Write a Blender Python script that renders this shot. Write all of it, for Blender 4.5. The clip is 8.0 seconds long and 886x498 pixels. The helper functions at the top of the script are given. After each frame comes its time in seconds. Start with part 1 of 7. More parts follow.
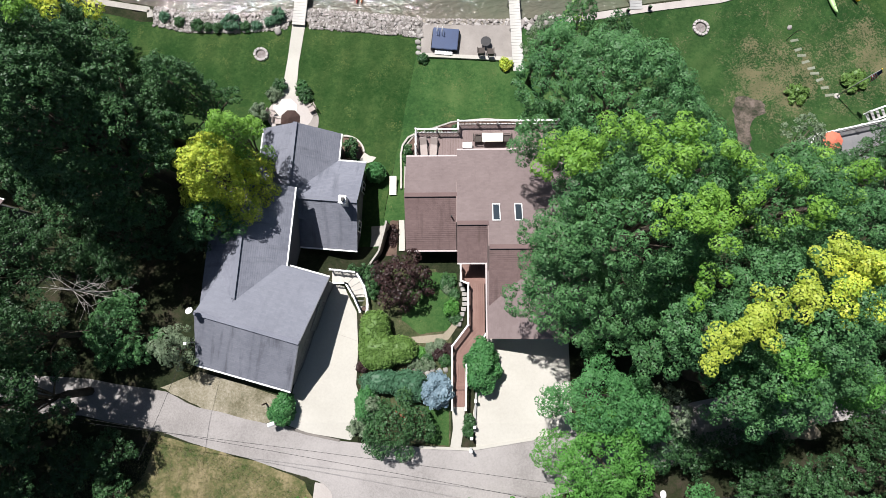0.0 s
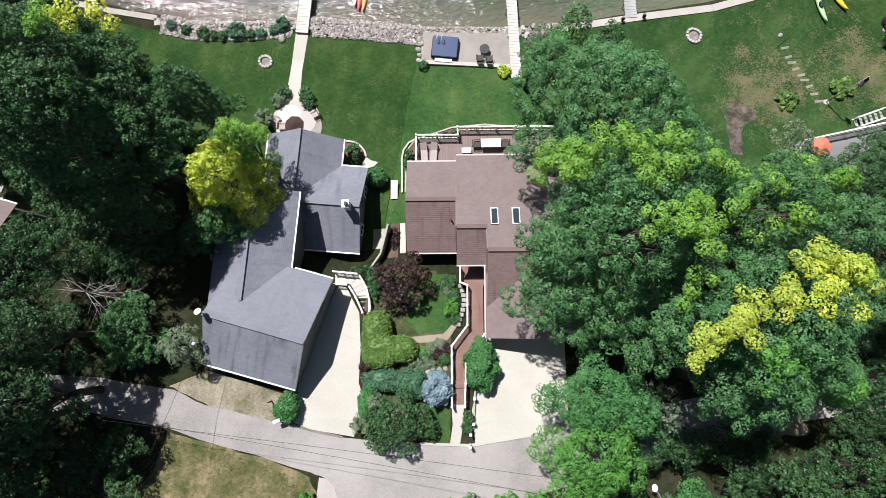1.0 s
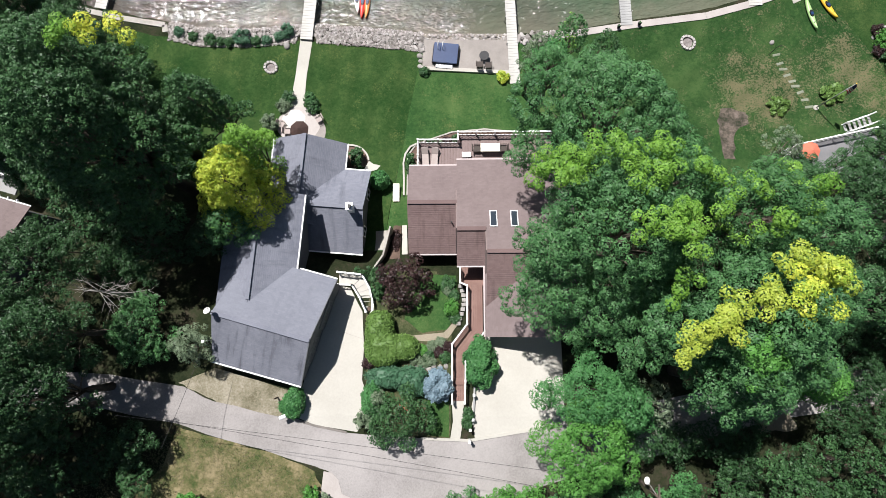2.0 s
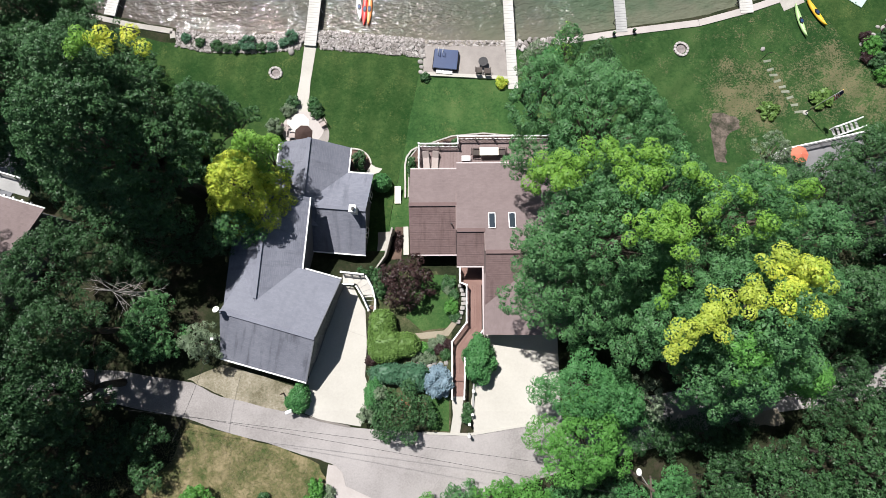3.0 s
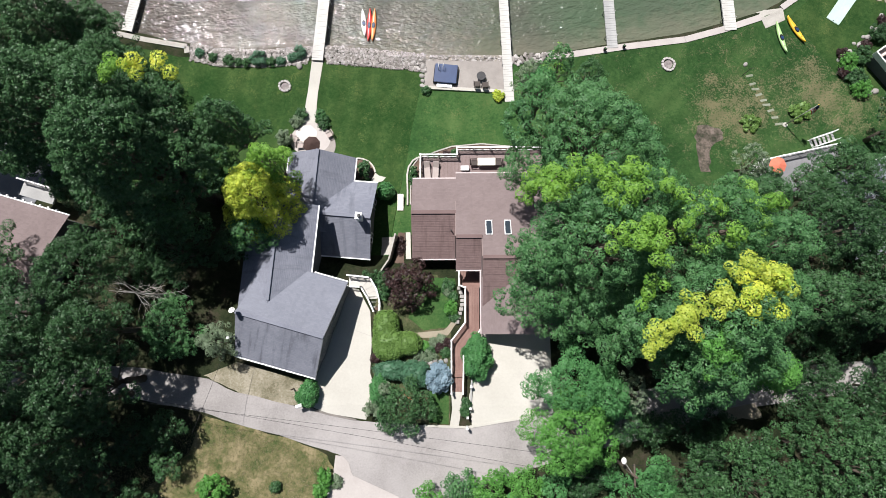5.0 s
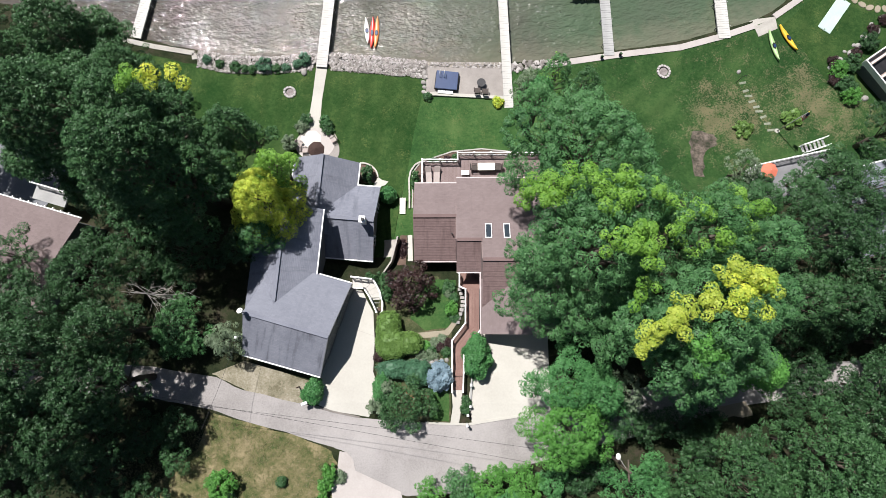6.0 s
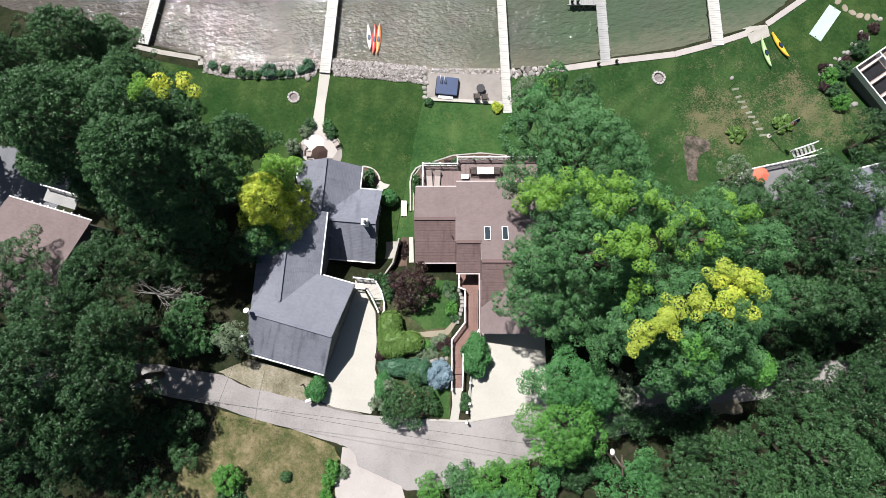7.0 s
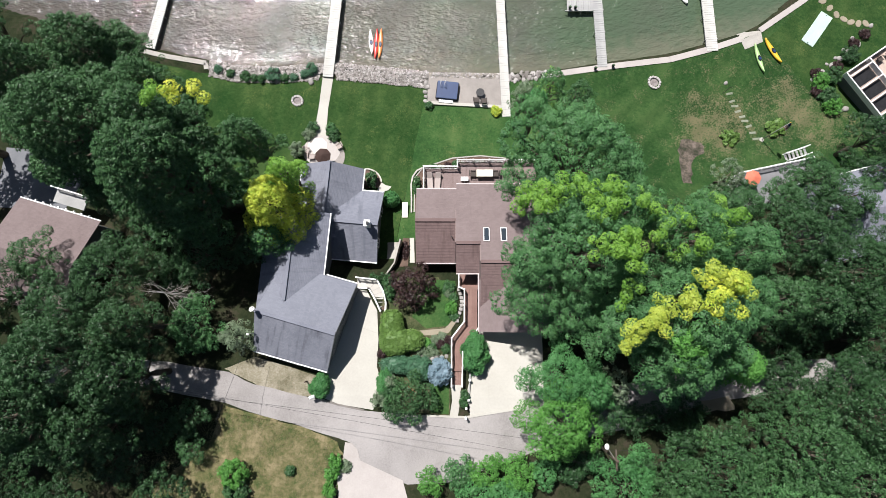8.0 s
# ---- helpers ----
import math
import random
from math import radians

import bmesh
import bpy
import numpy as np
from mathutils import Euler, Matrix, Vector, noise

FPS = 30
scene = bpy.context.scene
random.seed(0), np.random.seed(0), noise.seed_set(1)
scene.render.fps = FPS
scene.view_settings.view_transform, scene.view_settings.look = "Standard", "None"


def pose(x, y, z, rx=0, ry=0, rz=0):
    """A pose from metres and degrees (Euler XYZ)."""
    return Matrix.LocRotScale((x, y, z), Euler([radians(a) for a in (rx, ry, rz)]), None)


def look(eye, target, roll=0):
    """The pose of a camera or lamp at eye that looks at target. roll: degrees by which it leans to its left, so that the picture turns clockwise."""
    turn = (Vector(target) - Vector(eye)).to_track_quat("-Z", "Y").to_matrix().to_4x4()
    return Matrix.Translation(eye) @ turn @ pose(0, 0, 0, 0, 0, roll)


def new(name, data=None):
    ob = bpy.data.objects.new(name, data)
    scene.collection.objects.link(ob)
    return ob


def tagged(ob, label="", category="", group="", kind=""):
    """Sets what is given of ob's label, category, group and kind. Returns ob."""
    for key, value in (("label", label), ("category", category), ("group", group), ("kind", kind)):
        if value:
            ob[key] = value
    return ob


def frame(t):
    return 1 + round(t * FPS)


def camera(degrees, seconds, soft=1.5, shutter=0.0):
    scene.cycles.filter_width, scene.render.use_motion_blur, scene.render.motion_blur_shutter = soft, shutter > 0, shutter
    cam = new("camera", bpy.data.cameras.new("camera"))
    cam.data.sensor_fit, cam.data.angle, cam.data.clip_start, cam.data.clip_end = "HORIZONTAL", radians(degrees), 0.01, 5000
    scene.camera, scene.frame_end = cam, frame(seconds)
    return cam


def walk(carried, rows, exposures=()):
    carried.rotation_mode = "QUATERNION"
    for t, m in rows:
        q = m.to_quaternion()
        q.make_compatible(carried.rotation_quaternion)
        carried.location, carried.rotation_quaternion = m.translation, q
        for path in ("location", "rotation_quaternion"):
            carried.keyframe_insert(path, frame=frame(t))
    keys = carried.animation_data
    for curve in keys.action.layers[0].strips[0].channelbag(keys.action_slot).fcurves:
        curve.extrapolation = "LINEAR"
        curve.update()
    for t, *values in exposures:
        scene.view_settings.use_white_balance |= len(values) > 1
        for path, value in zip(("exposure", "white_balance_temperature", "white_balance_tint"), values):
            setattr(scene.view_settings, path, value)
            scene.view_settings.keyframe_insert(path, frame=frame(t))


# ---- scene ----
cam = camera(75.0, 8.0, soft=0.7)
ROWS = [
    (0.0, 0.025, 0.158, 56.344, 7.046, 1.586, -0.101),
    (0.5, 0.062, 0.155, 57.102, 7.069, 1.582, -0.118),
    (1.0, 0.059, 0.136, 57.874, 7.102, 1.570, -0.131),
    (1.5, 0.047, 0.093, 58.673, 7.120, 1.567, -0.097),
    (3.0, 0.013, -0.060, 61.274, 7.074, 1.503, -0.084),
    (3.5, -0.001, -0.116, 62.205, 7.055, 1.482, -0.076),
    (4.0, 0.020, -0.114, 63.111, 7.050, 1.451, -0.055),
    (4.5, 0.040, -0.079, 64.011, 7.065, 1.434, -0.054),
    (6.0, -0.042, 0.004, 66.663, 7.081, 1.402, 0.057),
    (6.5, -0.062, -0.006, 67.554, 7.085, 1.382, 0.102),
    (7.0, -0.055, -0.024, 68.376, 7.086, 1.356, 0.144),
    (7.5, -0.041, -0.066, 69.191, 7.073, 1.329, 0.174),
    (8.0, -0.065, -0.115, 69.981, 7.052, 1.317, 0.240),
]
walk(cam, [(t, pose(x, y, z, tilt, lean, turn)) for t, x, y, z, tilt, lean, turn in ROWS])

# ---- light ----
SUN_TO = Vector((-0.262, 0.41, 0.873)).normalized()
world = bpy.data.worlds.new("sky")
scene.world = world
world.use_nodes = True
wn = world.node_tree.nodes
sky = wn.new("ShaderNodeTexSky")
sky.sky_type, sky.sun_disc = "NISHITA", False
sky.sun_elevation = math.asin(SUN_TO.z)
sky.sun_rotation = math.atan2(SUN_TO.x, SUN_TO.y)
world.node_tree.links.new(sky.outputs[0], wn["Background"].inputs[0])
wn["Background"].inputs[1].default_value = 0.036
sun = new("sun", bpy.data.lights.new("sun", "SUN"))
sun.data.energy, sun.data.angle, sun.data.color = 4.6, radians(0.6), (1, 0.965, 0.955)
sun.matrix_basis = look(SUN_TO * 100, (0, 0, 0))
scene.view_settings.exposure = 0.75


# ---- materials ----
class Nodes:
    """A small writer of node materials."""

    def __init__(self, name):
        self.m = bpy.data.materials.new(name)
        self.m.use_nodes = True
        self.t = self.m.node_tree
        self.b = self.t.nodes["Principled BSDF"]
        self.out = self.t.nodes["Material Output"]

    def add(self, kind, **sets):
        n = self.t.nodes.new("ShaderNode" + kind)
        for k, v in sets.items():
            if isinstance(n.inputs.get(k.replace("_", " ")), bpy.types.NodeSocket):
                n.inputs[k.replace("_", " ")].default_value = v
        return n

    def link(self, a, b):
        self.t.links.new(a, b)

    def coords(self, which="Object"):
        return self.add("TexCoord").outputs[which]

    def noise(self, vec, scale, detail=4.0, rough=0.6):
        n = self.add("TexNoise", Scale=scale, Detail=detail, Roughness=rough)
        self.link(vec, n.inputs["Vector"])
        return n.outputs["Fac"]

    def ramp(self, fac, stops):
        n = self.add("ValToRGB")
        e = n.color_ramp.elements
        while len(e) < len(stops):
            e.new(0.5)
        for el, (p, c) in zip(e, stops):
            el.position, el.color = p, (*c, 1)
        self.link(fac, n.inputs[0])
        return n.outputs[0]

    def mix(self, fac, a, b, how="MIX"):
        n = self.t.nodes.new("ShaderNodeMix")
        n.data_type, n.blend_type = "RGBA", how
        ins = [s for s in n.inputs if s.type == "RGBA"]
        if isinstance(fac, (int, float)):
            n.inputs[0].default_value = fac
        else:
            self.link(fac, n.inputs[0])
        for sock, v in zip(ins, (a, b)):
            if isinstance(v, tuple):
                sock.default_value = (*v, 1)
            else:
                self.link(v, sock)
        return [s for s in n.outputs if s.type == "RGBA"][0]

    def calc(self, op, a, b=0.0):
        n = self.t.nodes.new("ShaderNodeMath")
        n.operation = op
        for sock, v in zip(n.inputs, (a, b)):
            if isinstance(v, (int, float)):
                sock.default_value = v
            else:
                self.link(v, sock)
        return n.outputs[0]

    def bump(self, height, strength=0.4, dist=0.02):
        n = self.add("Bump", Strength=strength, Distance=dist)
        self.link(height, n.inputs["Height"])
        self.link(n.outputs[0], self.b.inputs["Normal"])

    def done(self, colour, rough=0.8, metal=0.0, spec=0.4):
        if isinstance(colour, tuple):
            self.b.inputs["Base Color"].default_value = (*colour, 1)
        else:
            self.link(colour, self.b.inputs["Base Color"])
        self.b.inputs["Roughness"].default_value = rough
        self.b.inputs["Metallic"].default_value = metal
        self.b.inputs["Specular IOR Level"].default_value = spec
        return self.m


def mottled(name, dark, light, big=0.5, fine=8.0, rough=0.85, relief=0.3, dist=0.02, mid=None, spec=0.3, metal=0.0, lone=0.0):
    """Two scales of noise between two colours, with a fine relief."""
    n = Nodes(name)
    c = n.coords()
    f1, f2, f3 = n.noise(c, big, 5), n.noise(c, fine, 6, 0.7), n.noise(c, fine * 2.6, 3, 0.8)
    f = n.calc("ADD", n.calc("MULTIPLY", f1, 0.46), n.calc("ADD", n.calc("MULTIPLY", f2, 0.32), n.calc("MULTIPLY", f3, 0.22)))
    stops = [(0.36, dark), (0.64, light)] if mid is None else [(0.405, dark), (0.5, mid), (0.6, light)]
    col = n.ramp(f, stops)
    if lone:
        r = n.add("ObjectInfo").outputs["Random"]
        col = n.mix(n.calc("MULTIPLY", r, lone), col, dark)
    n.bump(f2, relief, dist)
    return n.done(col, rough, metal, spec)


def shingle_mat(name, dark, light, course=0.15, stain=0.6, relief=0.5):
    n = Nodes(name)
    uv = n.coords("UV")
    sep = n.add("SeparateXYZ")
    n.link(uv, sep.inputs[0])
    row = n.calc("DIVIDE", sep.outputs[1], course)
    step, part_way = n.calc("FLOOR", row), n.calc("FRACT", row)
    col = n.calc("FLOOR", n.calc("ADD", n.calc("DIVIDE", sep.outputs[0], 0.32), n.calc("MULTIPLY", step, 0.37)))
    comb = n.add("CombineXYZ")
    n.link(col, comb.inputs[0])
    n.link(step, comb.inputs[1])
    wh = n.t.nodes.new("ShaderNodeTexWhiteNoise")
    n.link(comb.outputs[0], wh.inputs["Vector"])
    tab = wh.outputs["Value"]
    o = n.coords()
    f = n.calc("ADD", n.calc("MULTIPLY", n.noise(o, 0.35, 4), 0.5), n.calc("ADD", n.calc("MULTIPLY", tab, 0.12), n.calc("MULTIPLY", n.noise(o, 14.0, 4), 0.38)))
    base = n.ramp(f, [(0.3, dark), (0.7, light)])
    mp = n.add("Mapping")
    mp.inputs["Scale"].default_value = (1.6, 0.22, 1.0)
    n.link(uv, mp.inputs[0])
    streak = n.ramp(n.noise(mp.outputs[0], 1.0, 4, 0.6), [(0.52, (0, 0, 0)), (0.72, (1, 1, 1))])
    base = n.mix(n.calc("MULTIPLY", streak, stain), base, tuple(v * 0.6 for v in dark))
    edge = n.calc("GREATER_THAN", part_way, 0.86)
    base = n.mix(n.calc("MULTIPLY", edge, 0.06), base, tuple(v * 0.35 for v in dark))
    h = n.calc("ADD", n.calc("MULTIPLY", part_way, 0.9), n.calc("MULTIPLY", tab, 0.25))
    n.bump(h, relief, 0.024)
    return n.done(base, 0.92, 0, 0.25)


def foliage_mat(name, dark, light, warm=None, glow=0.25, warm_at=0.62):
    """Leaves: each leaf its own tint, patches over the crown, some light through the leaf."""
    n = Nodes(name)
    isl = n.add("NewGeometry").outputs["Random Per Island"]
    o = n.coords()
    patch, puff = n.noise(o, 0.28, 3, 0.5), n.noise(o, 1.25, 2, 0.5)
    f = n.calc("ADD", n.calc("MULTIPLY", isl, 0.26), n.calc("ADD", n.calc("MULTIPLY", patch, 0.4), n.calc("MULTIPLY", puff, 0.34)))
    col = n.ramp(f, [(0.3, dark), (0.7, light)])
    if warm:
        big = n.calc("ADD", n.noise(o, 0.42, 2, 0.5), n.calc("MULTIPLY", n.calc("SUBTRACT", isl, 0.5), 0.1))
        w = n.ramp(big, [(warm_at, (0, 0, 0)), (warm_at + 0.07, (1, 1, 1))])
        col = n.mix(w, col, warm)
    n.done(col, 0.5, 0, 0.32)
    tr = n.add("BsdfTranslucent")
    n.link(col, tr.inputs[0])
    mx = n.add("MixShader")
    mx.inputs[0].default_value = glow
    n.link(n.b.outputs[0], mx.inputs[1])
    n.link(tr.outputs[0], mx.inputs[2])
    n.link(mx.outputs[0], n.out.inputs[0])
    return n.m


def water_mat():
    """Shallow lake: sandy at the shore, browner in the west, wind ripples that gather in gusts."""
    n = Nodes("lake_water")
    o = n.coords()
    mp = n.add("Mapping")
    mp.inputs["Rotation"].default_value = (0, 0, radians(-28))
    mp.inputs["Scale"].default_value = (1.0, 1.75, 1.0)
    n.link(o, mp.inputs[0])
    w0, w1, w2 = n.noise(mp.outputs[0], 0.45, 1, 0.4), n.noise(mp.outputs[0], 1.15, 1.2, 0.5), n.noise(mp.outputs[0], 2.9, 1, 0.5)
    gust = n.ramp(n.noise(mp.outputs[0], 0.085, 2, 0.5), [(0.33, (0.5, 0.5, 0.5)), (0.62, (1, 1, 1))])
    h = n.calc("ADD", n.calc("MULTIPLY", w0, 0.7), n.calc("ADD", w1, n.calc("MULTIPLY", w2, 0.34)))
    n.bump(n.calc("MULTIPLY", h, gust), 1.0, 0.25)
    sep = n.add("SeparateXYZ")
    n.link(o, sep.inputs[0])
    murk = n.noise(o, 0.09, 3)
    east = n.calc("ADD", n.calc("MULTIPLY", sep.outputs[0], 0.016), murk)
    col = n.ramp(east, [(0.05, (0.08, 0.071, 0.06)), (0.45, (0.078, 0.082, 0.062)), (0.85, (0.064, 0.094, 0.056))])
    bend = n.calc("MULTIPLY", n.calc("MAXIMUM", n.calc("SUBTRACT", sep.outputs[0], 12.0), 0.0), 0.2)
    off = n.calc("SUBTRACT", n.calc("SUBTRACT", sep.outputs[1], 31.0), bend)
    shoal = n.ramp(n.calc("ADD", n.calc("MULTIPLY", off, 0.16), n.calc("MULTIPLY", n.calc("SUBTRACT", n.noise(o, 0.7, 4, 0.6), 0.5), 0.9)), [(0.0, (1, 1, 1)), (0.55, (0, 0, 0))])
    col = n.mix(n.calc("MULTIPLY", shoal, 0.4), col, (0.19, 0.165, 0.125))
    return n.done(col, 0.06, 0, 0.5)


WHITE = mottled("white_paint", (0.70, 0.70, 0.69), (0.84, 0.84, 0.83), 0.8, 12, 0.5, 0.08)
GREY_SHINGLE = shingle_mat("grey_shingles", (0.13, 0.138, 0.168), (0.207, 0.216, 0.252), 0.17)
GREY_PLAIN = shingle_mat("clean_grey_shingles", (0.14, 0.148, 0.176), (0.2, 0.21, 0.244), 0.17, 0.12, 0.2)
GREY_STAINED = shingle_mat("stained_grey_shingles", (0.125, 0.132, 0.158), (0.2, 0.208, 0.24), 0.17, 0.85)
# Darker, streakier copy of the taupe shingles: shade painted on south slopes and ridges.
SHADE_SHINGLE = shingle_mat("taupe_shingles_shade_side", (0.115, 0.078, 0.075), (0.18, 0.128, 0.122), 0.17, 0.6, 1.0)
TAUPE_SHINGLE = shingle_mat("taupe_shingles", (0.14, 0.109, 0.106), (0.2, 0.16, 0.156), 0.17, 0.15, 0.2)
GREY_WALL = mottled("grey_siding", (0.10, 0.105, 0.115), (0.15, 0.155, 0.165), 0.6, 9, 0.7, 0.15)
BROWN_WALL = mottled("taupe_siding", (0.17, 0.13, 0.12), (0.24, 0.19, 0.18), 0.6, 9, 0.7, 0.15)
CONCRETE = mottled("pale_concrete", (0.36, 0.345, 0.305), (0.45, 0.435, 0.39), 0.25, 5, 0.9, 0.15, 0.01)
PATH_STONE = mottled("pinkish_concrete", (0.33, 0.302, 0.282), (0.425, 0.392, 0.368), 0.4, 6, 0.9, 0.2, 0.01)
DOCK_MAT = mottled("pale_dock_boards", (0.38, 0.37, 0.34), (0.52, 0.51, 0.48), 0.4, 14, 0.8, 0.2)
WEATHERED = mottled("weathered_grey_boards", (0.25, 0.25, 0.245), (0.42, 0.42, 0.405), 0.5, 14, 0.85, 0.3, lone=0.35)
ASPHALT = mottled("worn_pale_asphalt", (0.2, 0.187, 0.178), (0.325, 0.306, 0.293), 0.16, 7, 0.95, 0.2, 0.01, (0.27, 0.254, 0.244))


def lawn_mat(name, deep, mid, pale, fleck, spots=(), flecks=0.75, mown=0.0):
    """Mown grass: drifts, fine blades, pale flecks and dry patches round some spots."""
    n = Nodes(name)
    o = n.coords()
    f1, f2, f3 = n.noise(o, 0.22, 5), n.noise(o, 2.6, 6, 0.78), n.noise(o, 8, 4, 0.9)
    f = n.calc("ADD", n.calc("MULTIPLY", f1, 0.4), n.calc("ADD", n.calc("MULTIPLY", f2, 0.36), n.calc("MULTIPLY", f3, 0.24)))
    col = n.ramp(f, [(0.425, deep), (0.5, mid), (0.575, pale)])
    dry = n.calc("SUBTRACT", n.noise(o, 0.5, 5, 0.65), 0.62)
    for x, y, r, k in spots:
        d = n.t.nodes.new("ShaderNodeVectorMath")
        d.operation = "DISTANCE"
        n.link(o, d.inputs[0])
        d.inputs[1].default_value = (x, y, 1.0)
        near = n.calc("MAXIMUM", n.calc("SUBTRACT", 1.0, n.calc("DIVIDE", d.outputs["Value"], r)), 0.0)
        dry = n.calc("ADD", dry, n.calc("MULTIPLY", near, k))
    speck = n.calc("SUBTRACT", n.noise(o, 5.0, 5, 0.85), 0.5)
    w = n.ramp(n.calc("ADD", dry, n.calc("MULTIPLY", speck, 1.7)), [(0.03, (0, 0, 0)), (0.2, (1, 1, 1))])
    col = n.mix(n.calc("MULTIPLY", w, flecks), col, fleck)
    if mown:
        mp = n.add("Mapping")
        mp.inputs["Rotation"].default_value = (0, 0, radians(mown))
        n.link(o, mp.inputs[0])
        sx = n.add("SeparateXYZ")
        n.link(mp.outputs[0], sx.inputs[0])
        lane = n.calc("SINE", n.calc("ADD", n.calc("MULTIPLY", sx.outputs[0], 2.6), n.calc("MULTIPLY", n.noise(o, 0.3, 2), 3.0)))
        lay = n.calc("MULTIPLY", n.calc("ADD", n.calc("MULTIPLY", lane, 0.5), 0.5), n.calc("MULTIPLY", f1, 0.5))
        col = n.mix(lay, col, tuple(v * 0.62 for v in mid))
    n.bump(f2, 0.9, 0.08)
    return n.done(col, 1.0, 0, 0.1)


LAWN_A = lawn_mat("mown_lawn_deep", (0.013, 0.04, 0.01), (0.026, 0.06, 0.016), (0.047, 0.082, 0.024), (0.1, 0.12, 0.04), mown=8.0)
LAWN_B = lawn_mat("mown_lawn_fresh", (0.02, 0.058, 0.016), (0.038, 0.088, 0.025), (0.064, 0.115, 0.036), (0.11, 0.13, 0.048), mown=-4.0)
LAWN_C = lawn_mat("patchy_lawn", (0.013, 0.04, 0.011), (0.026, 0.064, 0.018), (0.046, 0.086, 0.027), (0.15, 0.13, 0.075), ((29.6, 24.4, 5.5, 0.24), (38.6, 27.0, 8.0, 0.18), (43.5, 25.6, 6.0, 0.18), (34.0, 23.0, 9.0, 0.12), (45.5, 22.5, 5.0, 0.14), (31.0, 20.5, 5.0, 0.12)), 0.8, mown=52.0)
DRY_GRASS = mottled("dry_grass", (0.04, 0.065, 0.02), (0.23, 0.19, 0.11), 0.45, 2.0, 1.0, 0.5, 0.06, (0.115, 0.108, 0.05), 0.1)
DRY_PALE = mottled("bleached_grass", (0.12, 0.11, 0.07), (0.34, 0.31, 0.25), 0.4, 5, 1.0, 1.0, 0.1, (0.22, 0.2, 0.145), 0.1)
COVER = mottled("ground_cover", (0.03, 0.045, 0.018), (0.13, 0.11, 0.07), 0.7, 5, 1.0, 1.0, 0.1, (0.06, 0.07, 0.032), 0.1)
# Leaf litter, darkened further so sunlit gaps still read as woodland shade.
FOREST = mottled("shade_dark_forest_floor", (0.012, 0.018, 0.008), (0.045, 0.038, 0.026), 0.35, 2.5, 1.0, 1.0, 0.15, (0.024, 0.03, 0.014), 0.1)
PALE_PAVING = mottled("bleached_paving", (0.5, 0.475, 0.43), (0.62, 0.6, 0.55), 0.5, 7, 0.9, 0.15, 0.01)
MOSSY = mottled("mossy_grey_stone", (0.13, 0.15, 0.10), (0.30, 0.31, 0.25), 1.4, 9, 0.95, 0.4, 0.03, lone=0.5)
ROCK = mottled("shore_stone", (0.2, 0.19, 0.175), (0.42, 0.40, 0.375), 1.2, 9, 0.9, 0.4, 0.03, lone=0.6)
GRAVEL = mottled("pale_gravel", (0.2, 0.18, 0.165), (0.32, 0.295, 0.27), 0.6, 12, 0.95, 0.8, 0.03)
DECK_BROWN = mottled("reddish_deck_boards", (0.15, 0.085, 0.07), (0.24, 0.15, 0.125), 0.6, 11, 0.75, 0.2)
CREAM_TRIM = mottled("cream_trim", (0.40, 0.34, 0.33), (0.52, 0.45, 0.44), 0.8, 12, 0.6, 0.08)
DECK_TAUPE = mottled("taupe_deck_board", (0.17, 0.125, 0.118), (0.24, 0.185, 0.175), 0.7, 10, 0.75, 0.2, lone=0.35)
DARK = mottled("black_metal", (0.012, 0.012, 0.013), (0.03, 0.03, 0.032), 2, 20, 0.5, 0.1, metal=0.3)
BARK = mottled("bark", (0.05, 0.04, 0.03), (0.14, 0.115, 0.09), 1.5, 10, 0.95, 0.8, 0.05)
OLD_CONCRETE = mottled("stained_concrete", (0.24, 0.225, 0.20), (0.42, 0.40, 0.36), 0.5, 6, 0.9, 0.3)
WATER = water_mat()
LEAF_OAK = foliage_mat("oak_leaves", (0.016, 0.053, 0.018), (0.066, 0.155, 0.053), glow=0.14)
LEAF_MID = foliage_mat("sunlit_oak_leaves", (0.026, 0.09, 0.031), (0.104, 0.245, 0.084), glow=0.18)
# Deep green; on the woodland trees the darkness also paints in their shade.
LEAF_DARK = foliage_mat("deep_green_and_shaded_leaves", (0.011, 0.036, 0.012), (0.043, 0.108, 0.037), glow=0.13)
LEAF_BRIGHT = foliage_mat("bright_maple_leaves", (0.05, 0.165, 0.03), (0.14, 0.36, 0.072), glow=0.3)
LEAF_MAPLE = foliage_mat("green_maple_leaves", (0.038, 0.14, 0.044), (0.115, 0.31, 0.1), glow=0.3)
LEAF_TURN = foliage_mat("turning_leaves", (0.025, 0.088, 0.029), (0.09, 0.22, 0.07), (0.2, 0.385, 0.06), glow=0.2, warm_at=0.585)
LEAF_LIME = foliage_mat("lime_leaves", (0.09, 0.225, 0.032), (0.22, 0.41, 0.06))
LEAF_GOLD = foliage_mat("golden_leaves", (0.25, 0.37, 0.045), (0.46, 0.52, 0.08))
LEAF_YELLOW = foliage_mat("yellow_leaves", (0.22, 0.39, 0.04), (0.68, 0.68, 0.09))
LEAF_RED = foliage_mat("purple_maple_leaves", (0.02, 0.012, 0.012), (0.06, 0.03, 0.028), glow=0.2)
LEAF_BLUE = foliage_mat("blue_spruce_needles", (0.13, 0.2, 0.24), (0.26, 0.36, 0.42), glow=0.1)
LEAF_BLOSSOM = foliage_mat("coral_blossom", (0.28, 0.09, 0.05), (0.48, 0.2, 0.12))
LEAF_HEDGE = foliage_mat("clipped_yew", (0.085, 0.165, 0.036), (0.16, 0.27, 0.066), glow=0.2)
